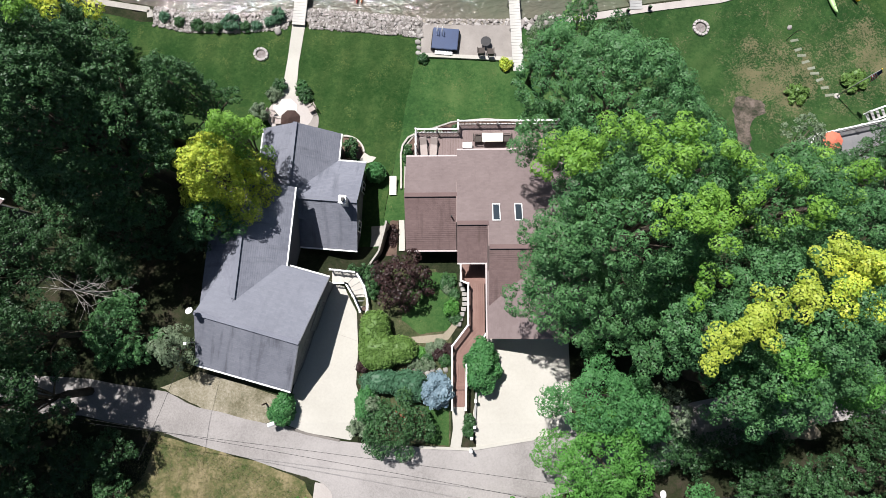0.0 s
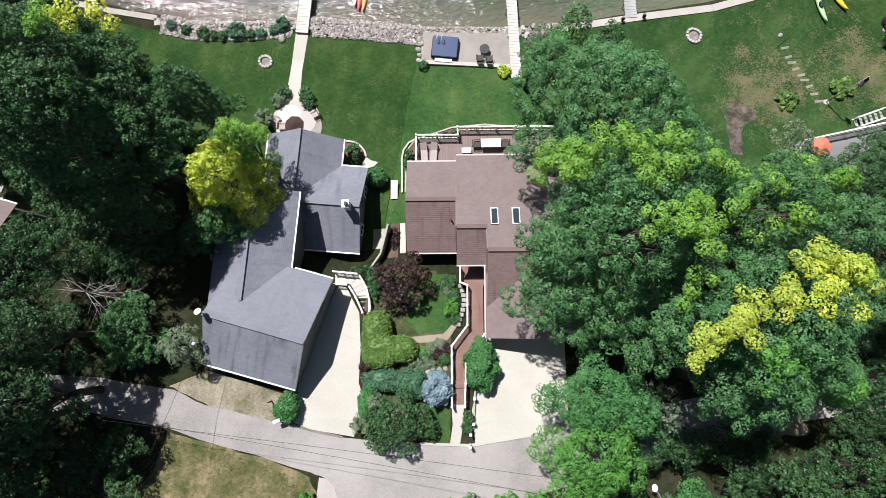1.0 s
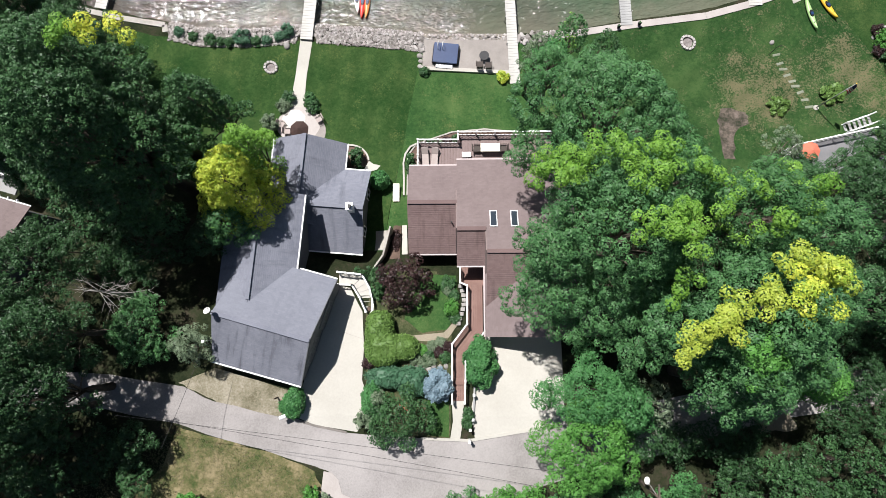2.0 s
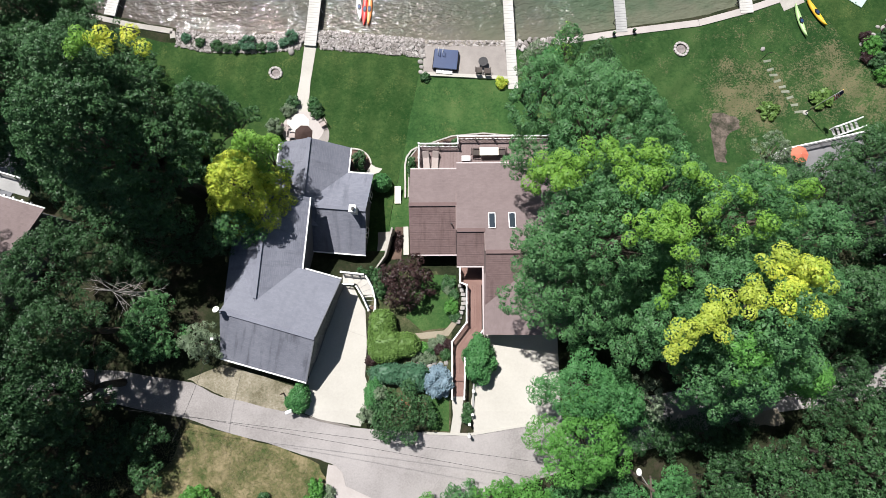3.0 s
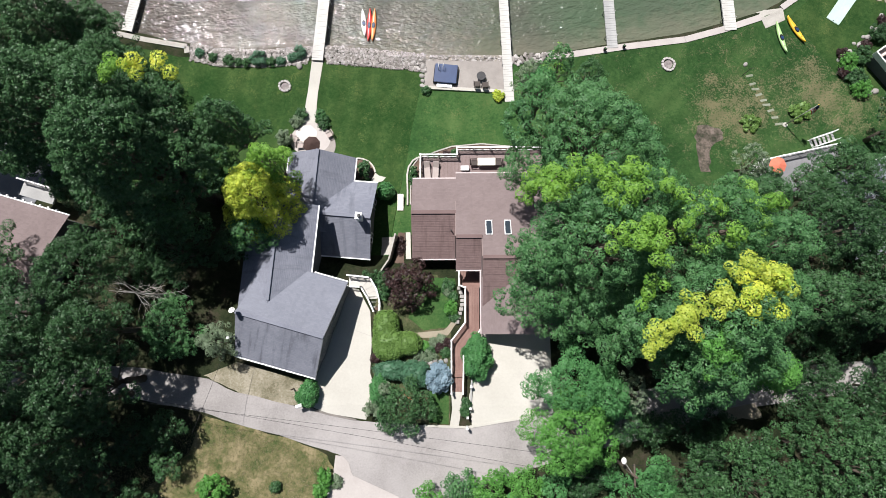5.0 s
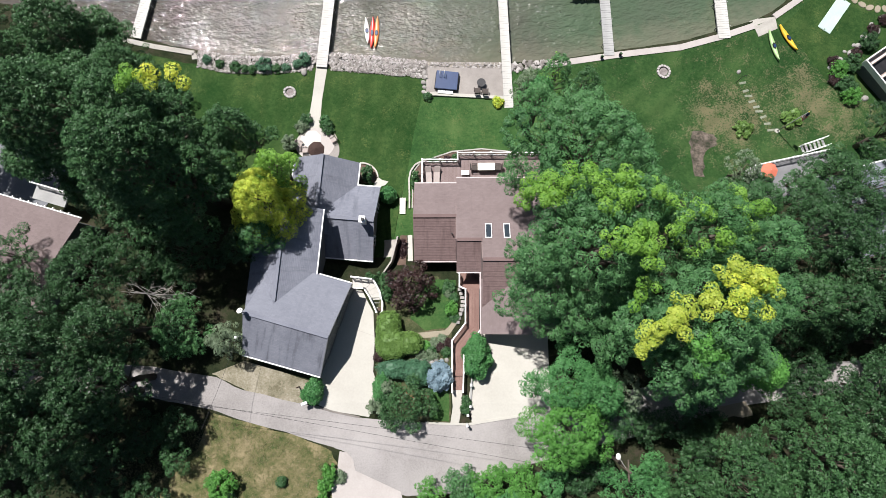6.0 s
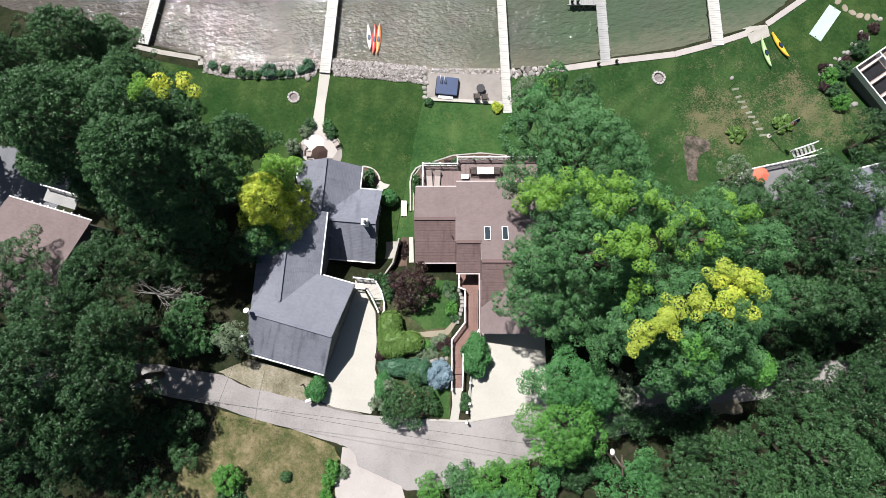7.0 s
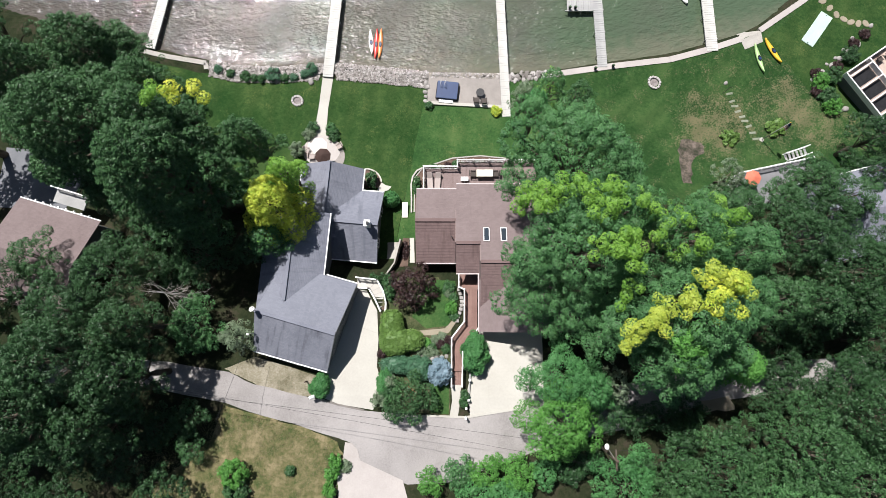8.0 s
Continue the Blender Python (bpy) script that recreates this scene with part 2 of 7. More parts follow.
LEAF_SAGE = foliage_mat("greyish_leaves", (0.09, 0.135, 0.075), (0.21, 0.275, 0.17), glow=0.2)
LEAF_TEAL = foliage_mat("bluish_juniper", (0.035, 0.10, 0.052), (0.085, 0.19, 0.105), glow=0.15)

# ---- builders ----
ORIGIN = {}
rng = np.random.default_rng(4)


def thing(name, at, label, category, group="", kind=""):
    ob = new(name)
    ob.empty_display_size = 0.3
    ob.location = at
    ORIGIN[ob] = Matrix.Translation(at)
    return tagged(ob, label, category, group, kind)


def part(name, bm, material, parent=None, label="", smooth=False):
    """Links a bmesh, given in the world's metres, as one mesh under parent."""
    me = bpy.data.meshes.new(name)
    base = ORIGIN.get(parent, Matrix.Identity(4))
    bm.transform(base.inverted())
    bmesh.ops.recalc_face_normals(bm, faces=bm.faces)
    bm.to_mesh(me)
    bm.free()
    if smooth:
        me.polygons.foreach_set("use_smooth", [True] * len(me.polygons))
    me.materials.append(material)
    ob = new(name, me)
    ob.parent = parent
    ORIGIN[ob] = base
    return tagged(ob, label)


def box(bm, x0, y0, z0, x1, y1, z1, m=None):
    r = bmesh.ops.create_cube(bm, size=1.0, matrix=Matrix.LocRotScale(((x0 + x1) / 2, (y0 + y1) / 2, (z0 + z1) / 2), None, (abs(x1 - x0), abs(y1 - y0), abs(z1 - z0))))
    if m is not None:
        bmesh.ops.transform(bm, matrix=m, verts=r["verts"])
    return bm


def boxes(*args, m=None):
    bm = bmesh.new()
    for a in args:
        box(bm, *a, m=m)
    return bm


def beam(bm, a, b, w, h):
    """A bar of width w and height h from a to b."""
    a, b = Vector(a), Vector(b)
    d = b - a
    side = Vector((-d.y, d.x, 0))
    side = side.normalized() if side.length > 1e-6 else Vector((1, 0, 0))
    up = d.cross(side).normalized()
    if up.z < 0:
        up = -up
    vs = []
    for p in (a, b):
        for s, u in ((-1, -1), (1, -1), (1, 1), (-1, 1)):
            vs.append(bm.verts.new(p + side * (s * w / 2) + up * (u * h / 2)))
    for f in ((0, 1, 2, 3), (7, 6, 5, 4), (0, 4, 5, 1), (1, 5, 6, 2), (2, 6, 7, 3), (3, 7, 4, 0)):
        bm.faces.new([vs[i] for i in f])
    return bm


def beams(pairs, w, h):
    bm = bmesh.new()
    for a, b in pairs:
        beam(bm, a, b, w, h)
    return bm


def prism(pts, z0, z1, bm=None):
    bm = bm or bmesh.new()
    lo = [bm.verts.new((x, y, z0)) for x, y in pts]
    hi = [bm.verts.new((x, y, z1)) for x, y in pts]
    bm.faces.new(lo), bm.faces.new(hi)
    for i in range(len(pts)):
        j = (i + 1) % len(pts)
        bm.faces.new((lo[i], lo[j], hi[j], hi[i]))
    return bm


def slab(pts, thick=0.12):
    """A roof plane: a flat polygon in space with thickness below it, and courses along its UV."""
    bm = bmesh.new()
    uv = bm.loops.layers.uv.new("UVMap")
    top = [bm.verts.new(p) for p in pts]
    low = [bm.verts.new(Vector(p) - Vector((0, 0, thick))) for p in pts]
    faces = [bm.faces.new(top), bm.faces.new(list(reversed(low)))]
    for i in range(len(pts)):
        j = (i + 1) % len(pts)
        faces.append(bm.faces.new((top[j], top[i], low[i], low[j])))
    faces[0].normal_update()
    n = faces[0].normal.copy()
    if n.z < 0:
        n = -n
    e = Vector((n.y, -n.x, 0)).normalized() if n.xy.length > 1e-4 else Vector((1, 0, 0))
    v = n.cross(e)
    for f in faces:
        for lp in f.loops:
            lp[uv].uv = (lp.vert.co.dot(e), lp.vert.co.dot(v))
    return bm


def tube(points, radii, sides=7):
    bm = bmesh.new()
    rings = []
    for i, p in enumerate(points):
        p = Vector(p)
        d = Vector(points[min(i + 1, len(points) - 1)]) - Vector(points[max(i - 1, 0)])
        q = d.to_track_quat("Z", "Y")
        rings.append([bm.verts.new(p + q @ Vector((math.cos(a) * radii[i], math.sin(a) * radii[i], 0))) for a in (math.tau * k / sides for k in range(sides))])
    for r, s in zip(rings, rings[1:]):
        for k in range(sides):
            bm.faces.new((r[k], r[(k + 1) % sides], s[(k + 1) % sides], s[k]))
    bm.faces.new(rings[0]), bm.faces.new(rings[-1])
    return bm


# ---- terrain ----
PROFILE = ((-3000, 30), (-200, 13), (-40, 9.8), (-16, 8.8), (-8, 8.7), (-5, 8.4), (2, 7.4), (6, 5.8), (9, 4.5), (13, 3.1), (17, 2.1), (22, 1.3), (27, 0.8), (31, 0.6), (3000, 0.6))
SHORE = ((-3000, 120), (-140, 70), (-60, 39.9), (-42.3, 34.8), (-32.6, 32.6), (-28.0, 31.6), (-22.4, 31.4), (-16.0, 31.9), (-12.2, 31.5), (-9.9, 31.3), (-3.5, 30.6), (5.8, 30.4), (12.2, 30.8), (18.6, 31.8), (26.8, 32.9), (32.2, 34.4), (37.2, 35.9), (42.4, 40.2), (60, 52), (140, 80), (3000, 140))


def table(rows, v):
    return float(np.interp(v, [r[0] for r in rows], [r[1] for r in rows]))


def shore(x):
    return table(SHORE, x)


def ground(x, y):
    """The height of the ground: even between whole metres, so that what lies on it fits."""
    y0 = math.floor(y)

    def at(v):
        z = table(PROFILE, v)
        pit = 2.7 * math.exp(-((x + 9.6) / 3.0) ** 2 - ((v - 7.6) / 3.2) ** 2)
        return z - pit

    z = at(y0) * (1 - (y - y0)) + at(y0 + 1) * (y - y0)
    d = y - shore(x)
    return z if d < 0 else max(z - 1.1 * d, -2.5)


def drape(name, pts, lift, material, label, category="", kind="structure", step=1.0, edge=0.25):
    """A sheet with a closed outline laid on the ground, with an edge down into it."""
    bm = bmesh.new()
    bm.faces.new([bm.verts.new((x, y, 0)) for x, y in pts])
    ys = [p[1] for p in pts]
    xs = [p[0] for p in pts]
    for k in range(math.floor(min(ys)), math.ceil(max(ys)) + 1):
        bmesh.ops.bisect_plane(bm, geom=bm.verts[:] + bm.edges[:] + bm.faces[:], plane_co=(0, k, 0), plane_no=(0, 1, 0))
    for k in range(math.floor(min(xs) / 2), math.ceil(max(xs) / 2) + 1):
        bmesh.ops.bisect_plane(bm, geom=bm.verts[:] + bm.edges[:] + bm.faces[:], plane_co=(k * 2, 0, 0), plane_no=(1, 0, 0))
    bmesh.ops.triangulate(bm, faces=[f for f in bm.faces if len(f.verts) > 4])
    for v in bm.verts:
        v.co.z = ground(v.co.x, v.co.y) + lift
    rim = [e for e in bm.edges if len(e.link_faces) == 1]
    r = bmesh.ops.extrude_edge_only(bm, edges=rim)
    for v in r["geom"]:
        if isinstance(v, bmesh.types.BMVert):
            v.co.z -= edge
    ob = part(name, bm, material)
    return tagged(ob, label, category or name.split("_")[0], kind=kind)


def wavy(pts, n=5, amp=0.15, seed=0):
    """The outline again, with n points a side and a little unevenness."""
    r = random.Random(seed)
    out = []
    for (x0, y0), (x1, y1) in zip(pts, pts[1:] + pts[:1]):
        for k in range(n):
            f = k / n
            w = amp if k else 0
            out.append((x0 + (x1 - x0) * f + r.uniform(-w, w), y0 + (y1 - y0) * f + r.uniform(-w, w)))
    return out


def build_ground():
    xs = sorted(set([-3000, -1200, -500, -250, -150, -110, -85] + list(range(-70, 71, 2)) + [85, 110, 150, 250, 500, 1200, 3000]))
    ys = sorted(set([-3000, -1200, -500, -250, -120, -70, -50] + list(range(-40, 56)) + [60, 70, 85, 110, 150, 250, 600, 1500, 3000]))
    bm = bmesh.new()
    grid = [[bm.verts.new((x, y, ground(x, y))) for x in xs] for y in ys]
    for j in range(len(ys) - 1):
        for i in range(len(xs) - 1):
            bm.faces.new((grid[j][i], grid[j][i + 1], grid[j + 1][i + 1], grid[j + 1][i]))
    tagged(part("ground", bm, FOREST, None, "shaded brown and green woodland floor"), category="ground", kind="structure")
    bm = bmesh.new()
    bm.faces.new([bm.verts.new(p) for p in ((-3000, 24, 0), (3000, 24, 0), (3000, 3000, 0), (-3000, 3000, 0))])
    tagged(part("water", bm, WATER, None, "rippled grey-green lake water glittering in the sun"), category="lake", kind="structure")


build_ground()
drape("lawn", wavy([(-33, 31.0), (-26, 30.8), (-17, 30.2), (-10.6, 29.4), (-3.8, 29.1), (-5.1, 21.7), (-7.3, 6.8), (-12, 6.8), (-12, 14), (-36, 14), (-42, 24), (-42, 33.2)], 4, 0.1), 0.03, LAWN_A, "deep green mown lawn by the lake", "lawn")
drape("lawn", wavy([(-3.8, 29.1), (9, 29.8), (16, 30.8), (16, 9), (-7.0, 9), (-5.1, 21.7)], 4, 0.05), 0.025, LAWN_B, "lighter green mown lawn behind the brown house", "lawn")
drape("lawn", wavy([(12, 30.3), (19.2, 31.3), (26.6, 32.1), (31.5, 33.4), (37.9, 35.8), (43.4, 40), (60, 50), (60, 15), (14, 13)], 4, 0.1), 0.035, LAWN_C, "green lawn with dry brown patches", "lawn")
drape("lawn", wavy([(38.6, 34.9), (43.6, 39.4), (60, 49.5), (60, 30), (46, 25.5), (43.4, 27.8), (41.2, 31.6)], 4, 0.15), 0.05, LAWN_A, "deep green watered lawn by the boat ramp", "lawn")
drape("lawn", wavy([(-24.4, -8.9), (-21.7, -9.7), (-16.9, -10.9), (-12.3, -12.6), (-11.4, -15.2), (-12.5, -18.2), (-12.5, -24), (-34, -24), (-31, -17), (-25.5, -12.5)], 4, 0.2), 0.03, DRY_GRASS, "rough dry grass bank beside the road", "grass")
drape("lawn", wavy([(-24.6, -5.3), (-21.5, -4.0), (-13.6, -6.2), (-14.2, -8.0), (-15.6, -8.05), (-20.2, -7.3), (-22.5, -6.2)], 4, 0.1), 0.03, DRY_PALE, "strip of dry grass below the garage", "grass")
ROAD = [(-90, -2), (-60, -3.2), (-45, -3.8), (-30.6, -4.6), (-24.1, -5.6), (-21.3, -6.85), (-15.5, -8.1), (-9.9, -9.4), (-1.7, -10.0), (1.3, -10.0), (6.8, -9.0), (11.2, -7.6), (18, -6.5), (26, -4.9), (36, -4.0), (50, -3.0), (90, -1), (90, -4.5), (50, -6.2), (36, -6.9), (26, -8.3), (18, -10.9), (13, -12.0), (7.0, -13.7), (-1, -16.5), (-5.0, -16.7), (-9.7, -14.8), (-10.9, -12.7), (-12.2, -12.2), (-16.9, -10.8), (-21.7, -9.6), (-24.4, -8.7), (-30.8, -7.5), (-45, -6.8), (-60, -6.4), (-90, -5.5)]
drape("road", wavy(ROAD, 3, 0.06, 2), 0.05, ASPHALT, "narrow worn pale grey asphalt lane", "road")
# Flat stand-in for a shaded deck; its shade is in the dark grey.
drape("patio", wavy([(-56, 13.2), (-46.8, 12.8), (-45.4, 17.2), (-47.6, 20.2), (-56, 21)], 3, 0.1), 0.08, GREY_WALL, "dark grey sheet for the shaded deck beside the neighbouring house", "patio")
drape("driveway", [(-13.7, -8.25), (-12.25, -8.8), (-8.7, -9.35), (-8.0, -8.0), (-7.9, -6.5), (-8.4, -5.0), (-8.35, -2.1), (-8.6, 0.9), (-9.9, 3.1), (-11.2, 3.4), (-13.6, -5.6)], 0.07, CONCRETE, "pale concrete driveway in front of the grey garage", "driveway")
drape("driveway", [(1.35, -9.9), (1.1, -7.2), (2.3, -2.0), (2.4, -0.6), (9.0, -0.6), (9.0, -8.5), (6.8, -9.0)], 0.07, CONCRETE, "pale concrete driveway in front of the brown garage", "driveway")
drape("driveway", [(-11.5, -12.6), (-10.8, -12.7), (-10.2, -13.3), (-9.9, -14.4), (-5.5, -16.3), (-5.0, -18.0), (-4.2, -26.0), (-12.6, -26.0), (-12.0, -18.1), (-12.2, -16.1), (-11.7, -14.4)], 0.075, PATH_STONE, "pale concrete drive on the far side of the lane", "driveway")


# ---- houses ----
def turned(o, deg):
    """Plan coordinates about the point o, turned by deg."""
    c, s = math.cos(radians(deg)), math.sin(radians(deg))
    return lambda u, v: (o[0] + u * c - v * s, o[1] + u * s + v * c)


def roof_pair(P, axis, lo, hi, eave0, eave1, ridge, z0, z1, zr):
    """Two slopes of a gable: along axis from lo to hi, eaves at eave0 and eave1, the ridge line between them."""
    def q(along, across, z):
        x, y = P(along, across) if axis == "u" else P(across, along)
        return (x, y, z)
    return ([q(lo, eave0, z0), q(hi, eave0, z0), q(hi, ridge, zr), q(lo, ridge, zr)], [q(lo, eave1, z1), q(hi, eave1, z1), q(hi, ridge, zr), q(lo, ridge, zr)])


def gable_wall(a, b, apex, z, thick=0.15):
    """A triangle of wall under a gable: from a to b at height z, up to apex."""
    bm = bmesh.new()
    a, b, apex = Vector((*a, z)), Vector((*b, z)), Vector(apex)
    n = Vector((-(b - a).y, (b - a).x, 0)).normalized() * thick / 2
    f = [bm.verts.new(p + n) for p in (a, b, apex)]
    g = [bm.verts.new(p - n) for p in (a, b, apex)]
    bm.faces.new(f), bm.faces.new(g)
    for i in range(3):
        j = (i + 1) % 3
        bm.faces.new((f[i], f[j], g[j], g[i]))
    return bm


def gutter(parent, a, b, label="white gutter", material=None):
    return part("gutter", beams([(a, b)], 0.12, 0.12), material or WHITE, parent, label)


def ridge_cap(parent, a, b, material):
    d = Vector((0, 0, 0.05))
    return part("ridge_cap", beams([(Vector(a) + d, Vector(b) + d)], 0.34, 0.05), material, parent)


def window_unit(parent, x, y, z, w, h, face, material=None):
    """A window with frame and pane, set proud of a wall that faces along face (degrees in plan)."""
    m = pose(x, y, z, 0, 0, face)
    bm = boxes((-0.04, -w / 2 - 0.08, -0.08, 0.05, w / 2 + 0.08, 0.0), (-0.04, -w / 2 - 0.08, h, 0.05, w / 2 + 0.08, h + 0.08), (-0.04, -w / 2 - 0.08, 0, 0.05, -w / 2, h), (-0.04, w / 2, 0, 0.05, w / 2 + 0.08, h), (-0.03, -0.03, 0, 0.045, 0.03, h), m=m)
    win = part("window", bm, WHITE, parent, "white window frame")
    part("pane", boxes((-0.02, -w / 2, 0, 0.015, w / 2, h), m=m), GLASS, win, "dark glass pane")
    return win


DOOR_GREY = mottled("grey_door_paint", (0.11, 0.115, 0.125), (0.16, 0.165, 0.175), 0.8, 9, 0.5, 0.05)
GLASS = Nodes("window_glass").done((0.03, 0.04, 0.05), 0.05, 0, 0.8)


def grey_house():
    h = thing("house", (-14, 5, 5), "grey shingled house stepping down the slope", "house")
    P = turned((-14, 10), -4.8)
    # lake wing, east wing
    part("wall", prism([P(-4.0, 0), P(2.3, 0), P(2.3, 6.9), P(-4.0, 6.9)], 1.0, 5.5), GREY_WALL, h)
    part("wall", prism([P(-1, -2.8), P(4.9, -2.8), P(4.9, 4.4), P(-1, 4.4)], 1.6, 5.5), GREY_WALL, h)
    for pts in roof_pair(P, "v", -1.0, 7.35, -4.4, 2.75, -0.8, 5.6, 5.6, 8.0):
        part("roof", slab(pts), GREY_SHINGLE, h)
    n_, s_ = roof_pair(P, "u", -0.8, 5.3, 4.8, -3.25, 0.75, 5.6, 5.6, 8.0)
    part("roof", slab([n_[0], n_[1], n_[2], n_[3]]), GREY_SHINGLE, h)
    part("roof", slab(s_), GREY_SHINGLE, h)
    part("gable", gable_wall(P(4.9, -2.9), P(4.9, 4.5), (*P(4.9, 0.75), 7.8), 5.5), GREY_WALL, h)
    part("gable", gable_wall(P(-4.1, 6.9), P(2.4, 6.9), (*P(-0.8, 6.9), 7.8), 5.5), GREY_WALL, h)
    ridge_cap(h, (*P(-0.8, 1.0), 8.0), (*P(-0.8, 7.35), 8.0), GREY_SHINGLE)
    ridge_cap(h, (*P(-0.6, 0.75), 8.0), (*P(5.3, 0.75), 8.0), GREY_SHINGLE)
    gutter(h, (*P(2.82, 4.9), 5.52), (*P(2.82, 7.35), 5.52))
    gutter(h, (*P(2.75, 4.87), 5.52), (*P(5.3, 4.87), 5.52))
    gutter(h, (*P(-0.5, -3.32), 5.52), (*P(5.3, -3.32), 5.52))
    gutter(h, (*P(-4.47, 4.5), 5.52), (*P(-4.47, 7.35), 5.52))
    # upper wing
    part("wall", prism([P(-5.6, -11), P(0.15, -11), P(0.15, 0.8), P(-5.6, 0.8)], 3.0, 10.1), GREY_WALL, h)
    for pts in roof_pair(P, "v", -9.6, 1.1, -6.1, 0.52, -2.8, 10.25, 10.25, 12.0):
        part("roof", slab(pts), GREY_SHINGLE, h)
    part("gable", gable_wall(P(-5.7, 0.8), P(0.2, 0.8), (*P(-2.8, 0.8), 11.8), 10.1), GREY_WALL, h)
    ridge_cap(h, (*P(-2.8, -8.4), 12.0), (*P(-2.8, 1.1), 12.0), GREY_SHINGLE)
    gutter(h, (*P(0.59, -6.1), 10.18), (*P(0.59, 1.1), 10.18))
    # garage wing
    ne, se, sw, nw = (-10.35, 3.6), (-13.2, -5.35), (-20.85, -3.27), (-18.0, 5.7)
    re, rw = (-12.05, -1.5), (-20.2, 0.8)
    ze, zr = 10.4, 12.6
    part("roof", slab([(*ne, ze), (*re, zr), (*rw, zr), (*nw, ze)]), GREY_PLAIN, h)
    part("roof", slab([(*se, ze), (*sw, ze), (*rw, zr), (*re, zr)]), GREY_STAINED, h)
    ridge_cap(h, (*rw, zr), (*re, zr), GREY_SHINGLE)

    def inset(p, k=0.93):
        cx, cy = -15.6, 0.17
        return (cx + (p[0] - cx) * k, cy + (p[1] - cy) * k)
    part("wall", prism([inset(p) for p in (ne, se, sw, nw)], 5.0, ze - 0.1), GREY_WALL, h)
    part("gable", gable_wall(inset(ne), inset(se), (*inset(re), zr - 0.2), ze - 0.1), GREY_WALL, h)
    part("gable", gable_wall(inset(nw), inset(sw), (*inset(rw), zr - 0.2), ze - 0.1), GREY_WALL, h)
    gutter(h, (se[0] - 0.02, se[1] - 0.07, ze - 0.06), (sw[0] - 0.02, sw[1] - 0.07, ze - 0.06))
    gutter(h, (ne[0] + 0.02, ne[1] + 0.07, ze - 0.06), (-13.55, 4.57, ze - 0.06))
    part("rake_trim", beams([((*ne, ze - 0.05), (*re, zr - 0.05)), ((*re, zr - 0.05), (*se, ze - 0.05))], 0.08, 0.2), GREY_WALL, h)
    # garage doors on the driveway side
    d = Vector((se[0] - ne[0], se[1] - ne[1], 0)).normalized()
    a0 = Vector((*inset(ne), 0))
    face = math.degrees(math.atan2(d.y, d.x)) + 90
    for k in (2.9, 6.2):
        p = a0 + d * k
        m = pose(p.x, p.y, ground(p.x, p.y), 0, 0, face)
        dr = part("garage_door", boxes((-0.02, -1.3, 0.05, 0.06, 1.3, 2.15), m=m), DOOR_GREY, h, "grey panelled garage door")
        for i, j in ((i, j) for i in range(4) for j in range(4)):
            part("panel", boxes((0.06, -1.2 + 0.62 * i, 0.15 + 0.5 * j, 0.075, -0.68 + 0.62 * i, 0.55 + 0.5 * j), m=m), DOOR_GREY, dr)
    # chimney
    ch = part("chimney", boxes((-0.26, -0.3, -1.2, 0.26, 0.3, 1.3), (-0.32, -0.36, 1.3, 0.32, 0.36, 1.4), m=pose(*P(4.3, 0.55), 8.0, 0, 0, -4.8)), WHITE, h, "white chimney")
    part("flue", boxes((-0.02, -0.2, 1.4, 0.2, 0.1, 1.75), m=pose(*P(4.3, 0.55), 8.0, 0, 0, -4.8)), DARK, ch, "dark flue")
    for v, z in ((2.9, 3.1), (-0.8, 3.1), (1.2, 6.0)):
        window_unit(h, *P(4.92, v), z, 0.9, 1.2, -4.8)
    return h


